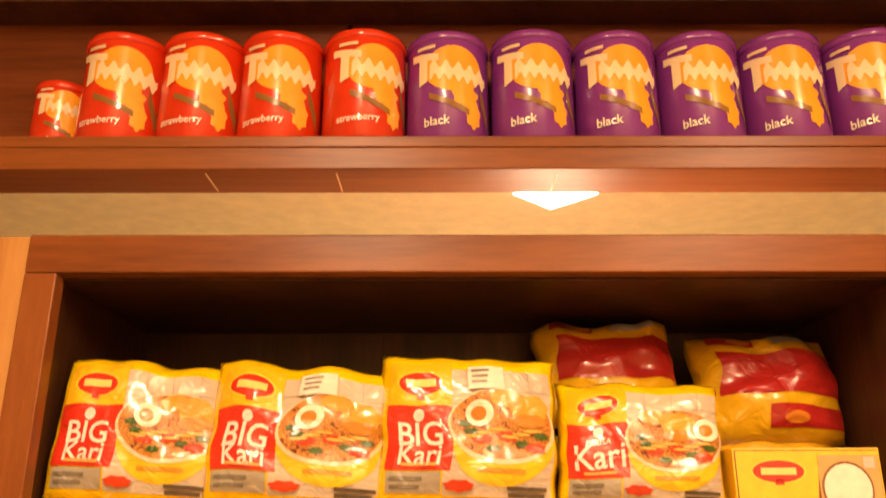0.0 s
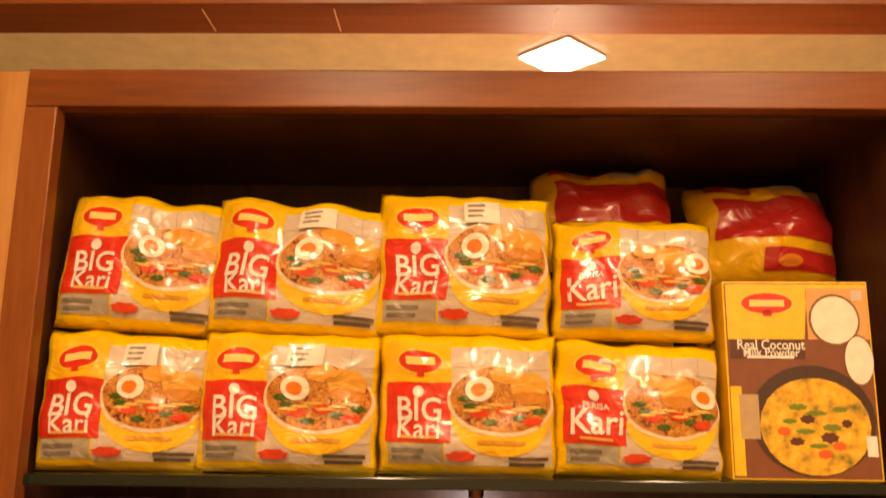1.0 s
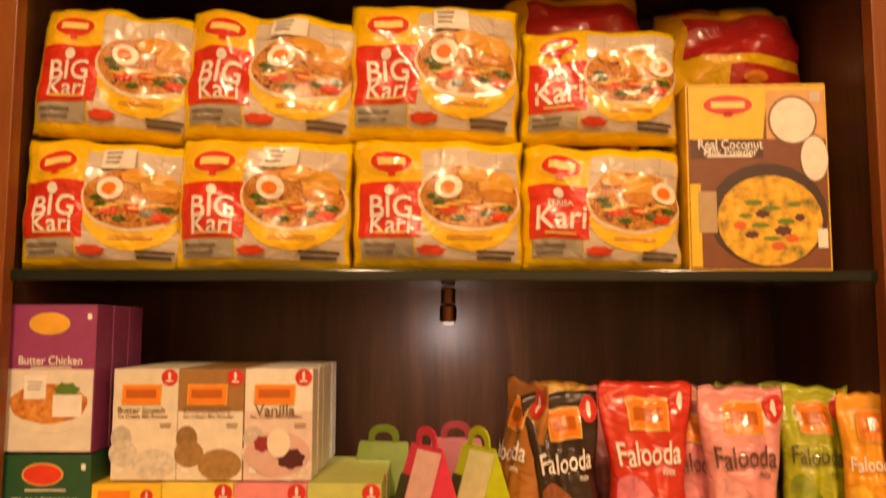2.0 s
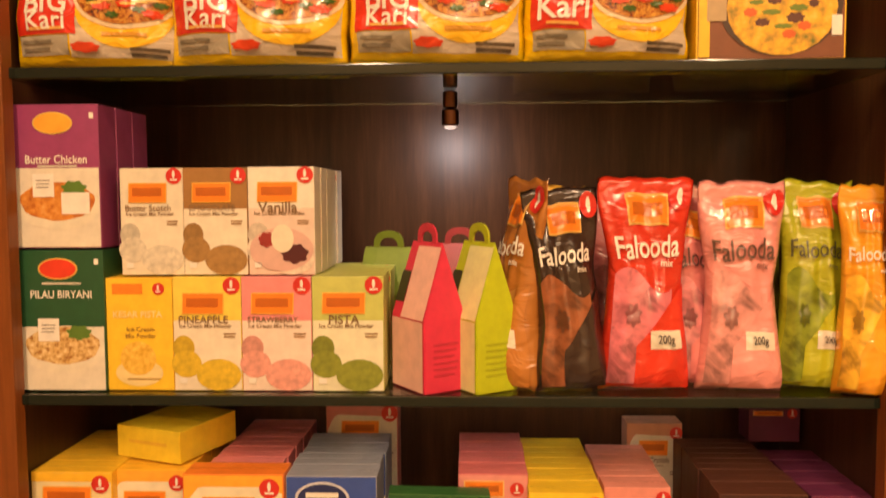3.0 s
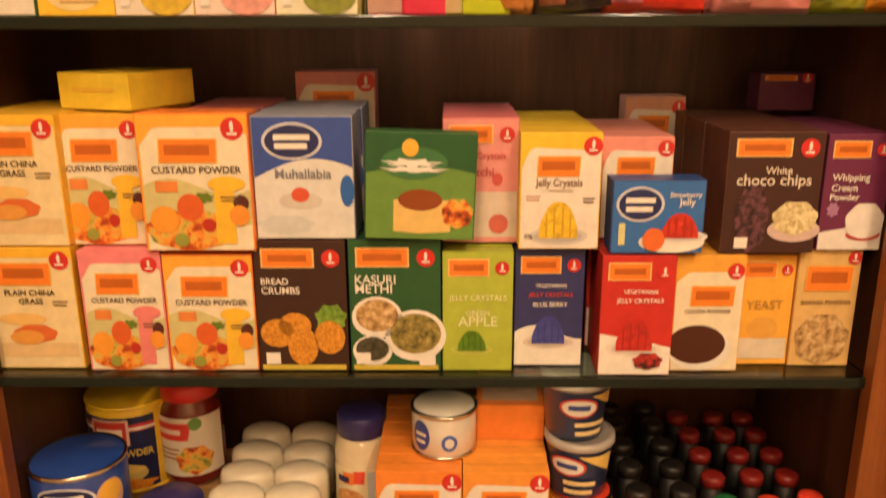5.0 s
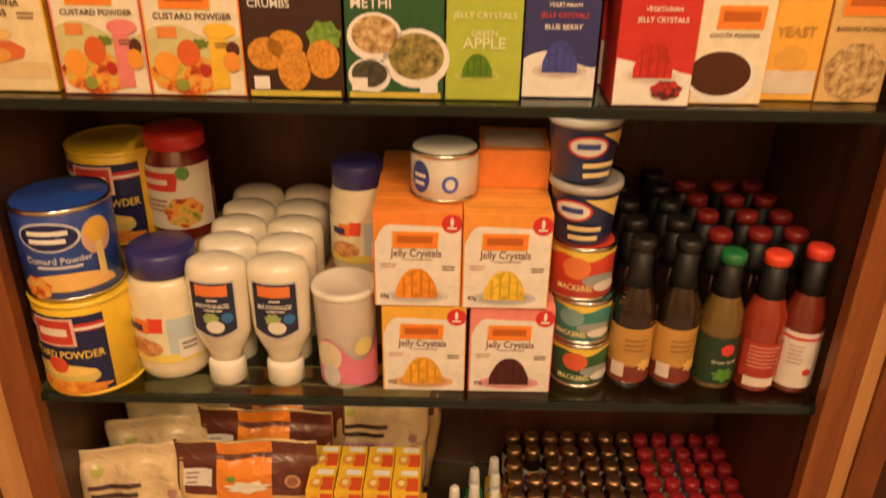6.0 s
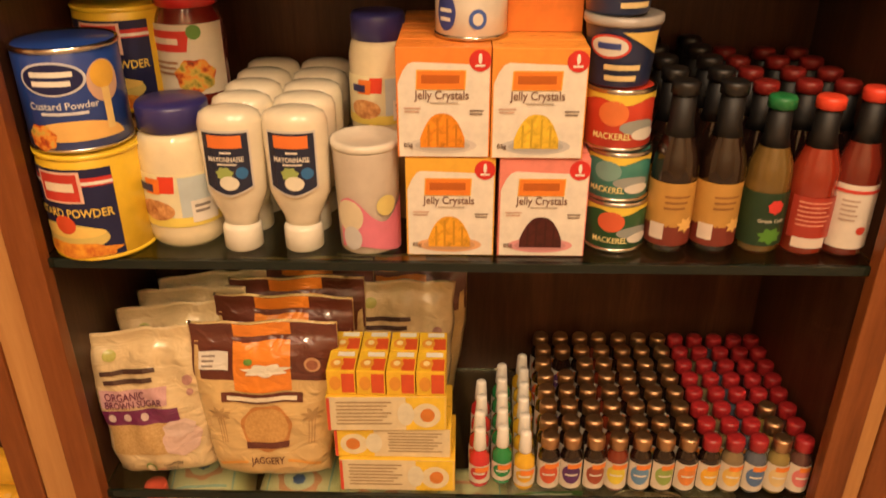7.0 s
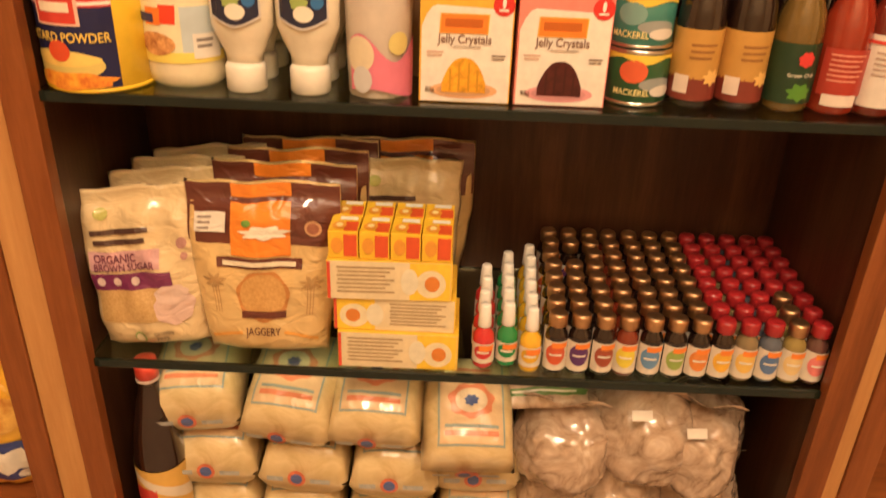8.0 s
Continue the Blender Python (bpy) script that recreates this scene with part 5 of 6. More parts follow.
def jar(label, r, h, content, lid, lid_h=0.026, name="jar", group=""):
    ob = tagged(part(name, lathe_bm([(r * 0.86, 0.0), (r * 0.97, 0.006), (r, 0.016), (r, h * 0.68), (r * 0.93, h * 0.76), (r * 0.80, h * 0.83), (r * 0.78, h - lid_h)], 32), gloss(content, 0.12, 0.9), None, "", True), label, "jar", group)
    part("lid", lathe_bm([(r * 0.80, h - lid_h - 0.002), (r * 0.88, h - lid_h), (r * 0.88, h - 0.005), (r * 0.82, h - 0.001), (r * 0.3, h)], 32), gloss(lid, 0.35, 0.3), ob, "", True)
    return ob, round_face(ob, r, h)


def mayo_jar(label, h, r):
    ob, f = jar(label, r, h, (0.80, 0.70, 0.46), (0.035, 0.03, 0.16), 0.03, "mayonnaise_jar", "mayonnaise jars")
    f.rect("paper_label", (0.78, 0.72, 0.46), -0.20, 0.17, 1.20, 0.55, 1, 0.0, 14)
    f.rect("label_foot", (0.82, 0.66, 0.12), -0.20, 0.17, 1.20, 0.24, 2, 0.0, 14)
    f.rect("brand_badge", (0.80, 0.20, 0.02), 0.20, 0.41, 0.42, 0.52, 3, 0.02, 4)
    f.rect("brand_badge", (0.74, 0.06, 0.02), 0.40, 0.42, 0.60, 0.54, 2, 0.02, 4)
    f.bars((0.03, 0.03, 0.12), 0.10, 0.34, 0.425, 1, 0.055, 0.1, 4)
    f.ellipse("sandwich_picture", speckle("sandwich", [(0.3, (0.36, 0.12, 0.03)), (0.6, (0.70, 0.36, 0.12)), (0.8, (0.80, 0.60, 0.30))], 110), 0.32, 0.29, 0.26, 0.075, 3)
    f.rect("blue_field", (0.52, 0.60, 0.62), 0.66, 0.24, 1.18, 0.53, 2, 0.0, 8)
    f.rect("price_label", (0.78, 0.74, 0.66), 0.78, 0.20, 1.12, 0.36, 4, 0.0, 6)
    f.bars((0.25, 0.22, 0.20), 0.82, 1.02, 0.31, 2, 0.02, 0.04, 5)
    return ob


put(mayo_jar("glass jar of mayonnaise with a dark blue lid", 0.168, 0.0455), -0.3210, 0.086, S4, -6)
put(mayo_jar("tall glass jar of mayonnaise standing further back", 0.152, 0.036), -0.092, 0.162, S4 + 0.0985, -4)
perch = tagged(part("carton", block_bm(-0.045, 0.045, -0.04, 0.04, 0, 0.098, 0.001), paint((0.30, 0.16, 0.07))), "small brown carton under a jar", "box")
put(perch, -0.095, 0.172, S4)

ob, f = jar("jar of dark red syrup with a red lid", 0.043, 0.146, (0.16, 0.015, 0.010), (0.66, 0.03, 0.02), 0.022, "syrup_jar")
f.rect("paper_label", (0.74, 0.66, 0.52), -0.22, 0.14, 1.22, 0.72, 1, 0.0, 14)
f.rect("brand_badge", (0.66, 0.05, 0.03), 0.06, 0.50, 0.64, 0.67, 2, 0.06, 6)
f.bars((0.80, 0.66, 0.52), 0.12, 0.54, 0.56, 1, 0.05, 0.1, 3)
f.ellipse("fruit", FRUIT, 0.72, 0.30, 0.28, 0.14, 3, wave=0.08)
f.ellipse("leaf", (0.14, 0.30, 0.06), 0.76, 0.66, 0.10, 0.06, 3)
f.bars((0.40, 0.20, 0.10), 0.10, 0.50, 0.40, 3, 0.02, 0.045, 3)
put(ob, -0.331, 0.212, S4 + 0.1265 - 0.0005, -6)


def squeeze_bottle():
    body = lathe_bm([(0.020, 0.0312), (0.021, 0.0405), (0.029, 0.057), (0.0345, 0.072), (0.0350, 0.092), (0.0363, 0.138), (0.0363, 0.153), (0.033, 0.162), (0.025, 0.1665), (0.008, 0.168)], 36, 0.72)
    ob = tagged(part("squeeze_bottle", body, gloss((0.80, 0.72, 0.54), 0.25, 0.6), None, "", True), "white squeeze bottle of mayonnaise standing on its cap", "bottle", "squeeze bottles")
    part("cap", lathe_bm([(0.0205, 0.0), (0.0225, 0.002), (0.0225, 0.026), (0.020, 0.0305), (0.012, 0.0318)], 30), gloss((0.80, 0.75, 0.62), 0.35, 0.3), ob, "", True)
    r = 0.0368
    f = Face(ob, 0.0725, 0.168, lambda u, v, o: (u, -0.72 * math.sqrt(max(0.0, r * r - u * u)) - 0.0008 - o, v), "gloss", 0.3)
    f.band("label_rim", gloss((0.62, 0.60, 0.56)), lambda u: 0.885, lambda u: 0.43 + 0.10 * abs(2 * u - 1) ** 1.5, 0.135, 0.865, 1, 14)
    f.band("front_label", gloss((0.015, 0.02, 0.05)), lambda u: 0.87, lambda u: 0.445 + 0.10 * abs(2 * u - 1) ** 1.5, 0.155, 0.845, 2, 14)
    f.rect("brand_badge", gloss((0.80, 0.20, 0.03)), 0.24, 0.77, 0.76, 0.855, 3, 0.0, 5)
    f.bars(WHITE, 0.42, 0.60, 0.735, 1, 0.012, 0.02, 4)
    f.text("MAYONNAISE", WHITE, 0.50, 0.695, 0.54, 4, 1.3)
    f.bars(WHITE, 0.36, 0.66, 0.655, 1, 0.010, 0.02, 4)
    f.ellipse("lettuce_picture", gloss((0.36, 0.46, 0.12)), 0.46, 0.595, 0.13, 0.045, 3, wave=0.12)
    f.ellipse("cream_picture", gloss((0.80, 0.76, 0.62)), 0.52, 0.53, 0.15, 0.05, 4)
    f.ellipse("blue_mark", gloss((0.03, 0.16, 0.42)), 0.72, 0.60, 0.09, 0.04, 3)
    return ob


sq = put(squeeze_bottle(), -0.2480, 0.056, S4, -3)
for k in range(5):
    for x in (-0.2480, -0.1765):
        if k or x > -0.2:
            copy_thing(sq, pose(x + 0.001 * k, 0.056 + 0.053 * k, S4, 0, 0, random.uniform(-6, 3)))

ob = tagged(part("drink_cup", lathe_bm([(0.033, 0.0), (0.034, 0.002), (0.038, 0.120), (0.0385, 0.124)], 32), gloss((0.66, 0.58, 0.48), 0.35, 0.4), None, "", True), "printed pastel paper cup of instant food", "cup")
part("lid", lathe_bm([(0.0385, 0.1225), (0.0400, 0.125), (0.0395, 0.131), (0.034, 0.132), (0.030, 0.129)], 32), gloss((0.70, 0.64, 0.52), 0.4, 0.3), ob, "", True)
f = round_face(ob, 0.0375, 0.122)
f.band("pink_wave", (0.70, 0.20, 0.28), lambda u: 0.46 + 0.12 * math.sin(6 * u), lambda u: 0.05 + 0.05 * math.sin(4 * u), 0.10, 1.2, 1, 14)
f.ellipse("picture_spot", (0.72, 0.62, 0.42), 0.26, 0.40, 0.22, 0.16, 2)
f.ellipse("picture_spot", (0.72, 0.60, 0.20), 0.84, 0.50, 0.16, 0.10, 2)
f.ellipse("picture_spot", (0.60, 0.58, 0.56), 0.30, 0.18, 0.15, 0.12, 3)
put(ob, -0.1010, 0.066, S4)

for lab, edge, c, plate, x, y, z, deep in (
    ("white and orange carton of orange jelly crystals", (0.84, 0.26, 0.03), amber, (0.66, 0.60, 0.54), -0.0130, 0.032, S4 + 0.1195, 5),
    ("white and yellow-orange carton of lemon jelly crystals", (0.84, 0.33, 0.04), lemon, (0.56, 0.54, 0.52), 0.0865, 0.030, S4 + 0.1195, 5),
    ("white and amber carton of mango jelly crystals", (0.84, 0.46, 0.04), (0.80, 0.38, 0.015), (0.76, 0.42, 0.20), -0.0055, 0.033, S4, 5),
    ("white and pink carton of cola jelly crystals", (0.80, 0.26, 0.20), cola, (0.74, 0.34, 0.34), 0.0975, 0.033, S4, 5),
):
    stand(crystal_box(lab, edge, c, 0.0985, 0.1185, plate, 0.038), x, y, z, deep, 0.0395)

ob, f = tin("small open white tin of tuna", 0.0385, 0.057, (0.70, 0.64, 0.54), "tuna_tin")
f.ellipse("brand_badge", (0.04, 0.06, 0.28), 0.16, 0.50, 0.16, 0.33, 1)
f.bars(WHITE, 0.06, 0.26, 0.50, 2, 0.07, 0.16, 2)
f.ellipse("blue_mark", (0.06, 0.12, 0.42), 0.62, 0.40, 0.12, 0.18, 1)
f.ellipse("blue_mark", (0.70, 0.66, 0.58), 0.62, 0.40, 0.07, 0.11, 2)
put(ob, 0.0155, 0.092, S4 + 0.2385, -4)
ob, f = carton("plain orange carton lying on the jelly boxes", 0.082, 0.046, 0.085, (0.80, 0.22, 0.03), (0.82, 0.24, 0.03), "flat_box", "box")
put(ob, 0.0955, 0.105, S4 + 0.2385, -2)
part("top_print", block_bm(-0.034, 0.034, 0.012, 0.072, 0.0463, 0.0468, 0), paint((0.60, 0.42, 0.30)), ob)


def fish_tin(label, c, badge_c, word, r=0.036, h=0.0655):
    ob, f = tin(label, r, h, c, "fish_tin", None, "tin", "fish tins")
    f.ellipse("brand_badge", badge_c, 0.42, 0.62, 0.22, 0.20, 1)
    f.ellipse("fish_picture", (0.30, 0.32, 0.30), 0.82, 0.40, 0.30, 0.12, 1)
    f.ellipse("fish_picture", (0.66, 0.62, 0.54), 0.92, 0.28, 0.22, 0.10, 2)
    f.band("yellow_edge", (0.82, 0.60, 0.06), lambda u: 0.93, lambda u: 0.80 + 0.05 * math.sin(8 * u), -0.25, 1.25, 1, 16)
    f.text(word, (0.82, 0.72, 0.30), 0.42, 0.26, 0.56, 3, 1.2)
    return ob


put(fish_tin("green tin of mackerel", (0.02, 0.09, 0.03), (0.66, 0.12, 0.04), "MACKEREL", 0.035, 0.0625), 0.1870, 0.077, S4, -8)
put(fish_tin("teal tin of mackerel", (0.05, 0.22, 0.18), (0.20, 0.36, 0.32), "MACKEREL", 0.035, 0.0590), 0.1850, 0.077, S4 + 0.063, -20)
put(fish_tin("red tin of mackerel in tomato sauce", (0.58, 0.05, 0.02), (0.74, 0.20, 0.05), "MACKEREL", 0.037, 0.0690), 0.1800, 0.080, S4 + 0.1225, -10)


def cheese_tub(label):
    ob = tagged(part("cheese_tub", lathe_bm([(0.032, 0.0), (0.033, 0.002), (0.039, 0.062), (0.040, 0.064)], 32), gloss((0.02, 0.035, 0.11), 0.3, 0.5), None, "", True), label, "tub", "cheese tubs")
    part("lid", lathe_bm([(0.041, 0.0635), (0.042, 0.066), (0.0415, 0.072), (0.036, 0.073), (0.033, 0.070)], 32), gloss((0.40, 0.36, 0.32), 0.3, 0.4), ob, "", True)
    f = Face(ob, 0.074, 0.064, lambda u, v, o: ((0.0325 + 0.108 * v + 0.0008 + o) * math.sin(u / 0.037), -(0.0325 + 0.108 * v + 0.0008 + o) * math.cos(u / 0.037), v), "gloss", 0.3)
    f.ellipse("brand_badge_rim", (0.62, 0.06, 0.04), 0.28, 0.68, 0.30, 0.20, 1)
    f.ellipse("brand_badge", WHITE, 0.28, 0.68, 0.26, 0.16, 2)
    f.bars((0.05, 0.08, 0.30), 0.12, 0.44, 0.64, 1, 0.10, 0.2, 3)
    f.band("gold_wedge", (0.80, 0.56, 0.14), lambda u: 0.92, lambda u: 0.92 - 0.7 * abs(u - 0.45), 0.45, 1.0, 1, 6)
    f.bars((0.78, 0.62, 0.30), 0.22, 0.74, 0.30, 2, 0.09, 0.18, 3)
    return ob


tub = put(cheese_tub("dark blue tub of cheddar cheese"), 0.1760, 0.082, S4 + 0.1920, -4)
copy_thing(tub, pose(0.1690, 0.086, S4 + 0.2655, 0, 0, 25))


def sauce_bottle(label, glass, cap, sleeve, r=0.0275, h=0.200, sleeve_h=(0.0, 0.5), shrink=True, name="sauce_bottle"):
    prof = [(r * 0.9, 0.0), (r, 0.005), (r, h * 0.50), (r * 0.94, h * 0.58), (r * 0.62, h * 0.70), (r * 0.50, h * 0.76), (r * 0.47, h * 0.90), (r * 0.47, h * 0.925)]
    ob = tagged(part(name, lathe_bm(prof, 28), gloss(glass, 0.06, 1.0), None, "", True), label, "bottle", "sauce bottles")
    part("cap", lathe_bm([(r * 0.52, h * 0.925), (r * 0.60, h * 0.93), (r * 0.60, h * 0.985), (r * 0.52, h), (r * 0.2, h)], 24), gloss(cap, 0.42, 0.15), ob, "", True)
    if shrink:
        part("neck_sleeve", lathe_bm([(r * 0.66, h * 0.695), (r * 0.535, h * 0.76), (r * 0.52, h * 0.92), (r * 0.40, h * 0.9245)], 24), gloss((0.005, 0.004, 0.004), 0.55, 0.0, "sleeve"), ob, "black neck sleeve", True)
    f = round_face(ob, r, h)
    if sleeve:
        f.rect("paper_label", gloss(sleeve, 0.4, 0.2), -0.28, sleeve_h[0], 1.28, sleeve_h[1], 1, 0.0, 18)
    return ob, f


DARK_SOY = (0.018, 0.008, 0.005)
ob, f = sauce_bottle("black soy sauce bottle with a tan paper label", DARK_SOY, (0.010, 0.008, 0.007), (0.52, 0.28, 0.055), 0.0255, 0.196, (0.17, 0.44))
f.rect("label_foot", gloss((0.20, 0.035, 0.02), 0.4, 0.2), -0.28, 0.05, 1.28, 0.18, 1, 0.0, 16)
f.rect("price_label", (0.74, 0.62, 0.52), -0.02, 0.09, 0.30, 0.19, 3, 0.0, 4)
f.ellipse("flower_mark", (0.80, 0.50, 0.14), 0.78, 0.18, 0.18, 0.04, 3, wave=0.25)
f.bars((0.30, 0.13, 0.03), 0.25, 0.80, 0.35, 3, 0.014, 0.035, 2)
put(ob, 0.2470, 0.068, S4, 0)
for k in range(5):
    for x in (0.2470, 0.2995):
        if k or x > 0.25:
            copy_thing(ob, pose(x + 0.001 * k, 0.068 + 0.0545 * k - (0.004 if k == 4 else 0), S4, 0, 0, random.uniform(-8, 8)))

ob, f = sauce_bottle("green chilli sauce bottle with a green cap", (0.15, 0.088, 0.018), (0.02, 0.17, 0.045), (0.015, 0.045, 0.018), 0.0255, 0.180, (0.06, 0.42))
f.ellipse("chilli_mark", (0.66, 0.05, 0.04), 0.56, 0.33, 0.16, 0.045, 3, wave=0.1)
f.text("Green Chilli", (0.70, 0.66, 0.52), 0.52, 0.235, 0.56, 3)
f.ellipse("leaf_mark", (0.10, 0.26, 0.03), 0.55, 0.13, 0.24, 0.05, 2, wave=0.2)
put(ob, 0.3530, 0.068, S4, 4)
red_glass = (0.28, 0.028, 0.010)
ob, f = sauce_bottle("red chilli sauce bottle with a red cap", red_glass, (0.74, 0.06, 0.02), None, 0.0262, 0.181)
f.rect("paper_label", gloss((0.40, 0.04, 0.02), 0.4, 0.2), -0.05, 0.12, 1.05, 0.40, 1, 0.0, 12)
f.bars((0.72, 0.30, 0.20), 0.10, 0.80, 0.36, 6, 0.010, 0.030, 2)
f.rect("price_label", (0.74, 0.62, 0.52), 0.10, 0.06, 0.78, 0.13, 3, 0.0, 5)
put(ob, 0.4030, 0.064, S4, 0)
ob, f = sauce_bottle("tomato ketchup bottle with a white label", (0.16, 0.02, 0.010), (0.66, 0.05, 0.02), (0.74, 0.66, 0.56), 0.0245, 0.192, (0.06, 0.46))
f.rect("red_stripe", gloss((0.62, 0.06, 0.04), 0.4, 0.2), -0.28, 0.41, 1.28, 0.43, 3, 0.0, 16)
f.ellipse("tomato_mark", (0.58, 0.06, 0.03), 0.62, 0.18, 0.11, 0.025, 3)
f.bars((0.50, 0.36, 0.28), 0.10, 0.46, 0.36, 5, 0.010, 0.030, 3)
put(ob, 0.4475, 0.060, S4, 0)
# back rows: cap, glass and label colours lowered to hold the corner's shade
shaded_sauce, f = sauce_bottle("dark sauce bottle, red cap darkened for the back rows' shade", (0.012, 0.005, 0.004), (0.20, 0.012, 0.008), (0.07, 0.012, 0.008), 0.0245, 0.181, (0.08, 0.42))
put(shaded_sauce, 0.3530, 0.122, S4, 0)
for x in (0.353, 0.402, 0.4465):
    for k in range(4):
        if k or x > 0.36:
            copy_thing(shaded_sauce, pose(x + random.uniform(-0.002, 0.002), 0.126 + 0.0535 * k - (0.004 if k == 3 else 0), S4, 0, 0, random.uniform(-30, 30)))


# ---------- fifth shelf: pouches, cake boxes, small bottles ----------
def taper(v):
    return 0.80 + 0.20 * min(1.0, v / 0.55) if v < 0.55 else 1.0


PAPER_TAN = paint((0.66, 0.45, 0.18), 0.32, "film")


def jaggery(seed):
    ob, f = bag("tan and brown pouch of jaggery with an orange panel", 0.192, 0.230, standing(0.038, 0.25), PAPER_TAN, taper, "jaggery_pouch", "pouch", "jaggery pouches", seed, 0.006)
    dark = paint((0.12, 0.028, 0.016), 0.3, "film")
    f.rect("brown_top", dark, 0.005, 0.66, 0.995, 0.985, 0, 0.0, 14)
    f.rect("orange_panel", paint((0.78, 0.24, 0.015), 0.3, "film"), 0.295, 0.60, 0.685, 0.985, 1, 0.0, 8)
    f.ellipse("brand_script", (0.82, 0.76, 0.62), 0.52, 0.735, 0.15, 0.035, 3, wave=0.2)
    f.ellipse("brand_leaf", (0.16, 0.32, 0.05), 0.40, 0.79, 0.03, 0.02, 3)
    f.rect("word_bar", dark, 0.20, 0.535, 0.76, 0.592, 2, 0.0, 8)
    f.bars((0.76, 0.66, 0.48), 0.24, 0.72, 0.550, 1, 0.026, 0.05, 4)
    f.ellipse("jaggery_rim", (0.52, 0.22, 0.05), 0.50, 0.375, 0.185, 0.145, 1, wave=0.035, n=40)
    f.ellipse("jaggery_powder", speckle("jaggery_grain", [(0.3, (0.46, 0.24, 0.06)), (0.7, (0.60, 0.35, 0.11))], 260, 0.5), 0.50, 0.378, 0.160, 0.126, 2)
    f.rect("ribbon", dark, 0.345, 0.255, 0.665, 0.295, 3, 0.0, 6)
    f.text("JAGGERY", (0.14, 0.05, 0.02), 0.50, 0.165, 0.27, 3, 1.3)
    f.band("foot_line", (0.74, 0.36, 0.06), lambda u: 0.175 - 0.2 * abs(u - 0.5) ** 1.2 + 0.02, lambda u: 0.155 - 0.2 * abs(u - 0.5) ** 1.2 + 0.02, 0.08, 0.34, 1, 6)
    f.band("foot_line", (0.74, 0.36, 0.06), lambda u: 0.175 - 0.2 * abs(u - 0.5) ** 1.2 + 0.02, lambda u: 0.155 - 0.2 * abs(u - 0.5) ** 1.2 + 0.02, 0.66, 0.92, 1, 6)
    f.ellipse("round_mark", (0.56, 0.30, 0.14), 0.83, 0.76, 0.055, 0.042, 2)
    f.ellipse("round_mark", (0.30, 0.10, 0.05), 0.83, 0.76, 0.038, 0.029, 3)
    for cu in (0.17, 0.83):
        for k in (-0.02, 0.0, 0.02):
            f.band("cane_drawing", (0.48, 0.28, 0.10), lambda u: 0.46, lambda u: 0.27, cu + k - 0.003, cu + k + 0.003, 1, 2)
        f.ellipse("cane_leaf", (0.46, 0.28, 0.10), cu, 0.455, 0.06, 0.035, 1, wave=0.45)
    f.rect("price_label", (0.76, 0.70, 0.60), 0.06, 0.725, 0.265, 0.835, 4, 0.0, 5)
    f.bars((0.30, 0.24, 0.2), 0.08, 0.17, 0.80, 3, 0.012, 0.03, 5)
    return ob


jg = put(jaggery(71), -0.2465, 0.062, S5, 1, -5)
for k, (dy, dx, a) in enumerate(((0.070, 0.012, -2), (0.120, 0.022, 2), (0.165, 0.030, 0))):
    copy_thing(jg, pose(-0.2465 + dx, 0.062 + dy, S5, -4, 0, a))


def sugar(seed):
    pale = paint((0.70, 0.53, 0.28), 0.3, "film")
    ob, f = bag("cream pouch of organic brown sugar with a purple band", 0.160, 0.216, standing(0.038, 0.2), pale, lambda v: 0.86 + 0.14 * v, "sugar_pouch", "pouch", "sugar pouches", seed, 0.007)
    f.ellipse("brand_leaf", (0.46, 0.44, 0.10), 0.24, 0.86, 0.055, 0.035, 1)
    f.bars((0.08, 0.04, 0.03), 0.13, 0.60, 0.735, 2, 0.03, 0.06, 2)
    f.rect("lilac_field", paint((0.62, 0.36, 0.36), 0.3, "film"), 0.06, 0.52, 0.66, 0.635, 1, 0.0, 8)
    f.text("ORGANIC", (0.16, 0.03, 0.07), 0.29, 0.595, 0.36, 3, 1.2)
    f.text("BROWN SUGAR", (0.16, 0.03, 0.07), 0.36, 0.54, 0.52, 3, 1.2)
    f.rect("purple_band", paint((0.17, 0.022, 0.09), 0.3, "film"), 0.05, 0.40, 0.74, 0.50, 1, 0.0, 8)
    for u in (0.14, 0.28, 0.44):
        f.ellipse("round_mark", (0.62, 0.48, 0.44), u, 0.455, 0.035, 0.026, 3)
    f.rect("window", speckle("sugar_grain", [(0.3, (0.44, 0.26, 0.08)), (0.7, (0.58, 0.38, 0.15))], 300, 0.4, 0, 0.8), 0.08, 0.20, 0.62, 0.40, 1, 0.0, 8)
    f.ellipse("bowl_drawing", paint((0.64, 0.44, 0.36), 0.3, "film"), 0.74, 0.28, 0.17, 0.11, 2, wave=0.05)
    f.ellipse("heap_drawing", paint((0.66, 0.48, 0.40), 0.3, "film"), 0.72, 0.36, 0.14, 0.06, 3, wave=0.06)
    f.ellipse("round_mark", (0.30, 0.36, 0.10), 0.40, 0.095, 0.055, 0.045, 2)
    f.ellipse("round_mark", (0.66, 0.55, 0.34), 0.40, 0.095, 0.040, 0.032, 3)
    f.text("GLUTEN", (0.14, 0.08, 0.05), 0.62, 0.115, 0.17, 2)
    f.text("FREE", (0.14, 0.08, 0.05), 0.60, 0.075, 0.11, 2)
    f.ellipse("spot", (0.50, 0.26, 0.22), 0.84, 0.66, 0.045, 0.035, 1)
    f.ellipse("spot", (0.50, 0.26, 0.22), 0.86, 0.58, 0.03, 0.025, 1)
    return ob


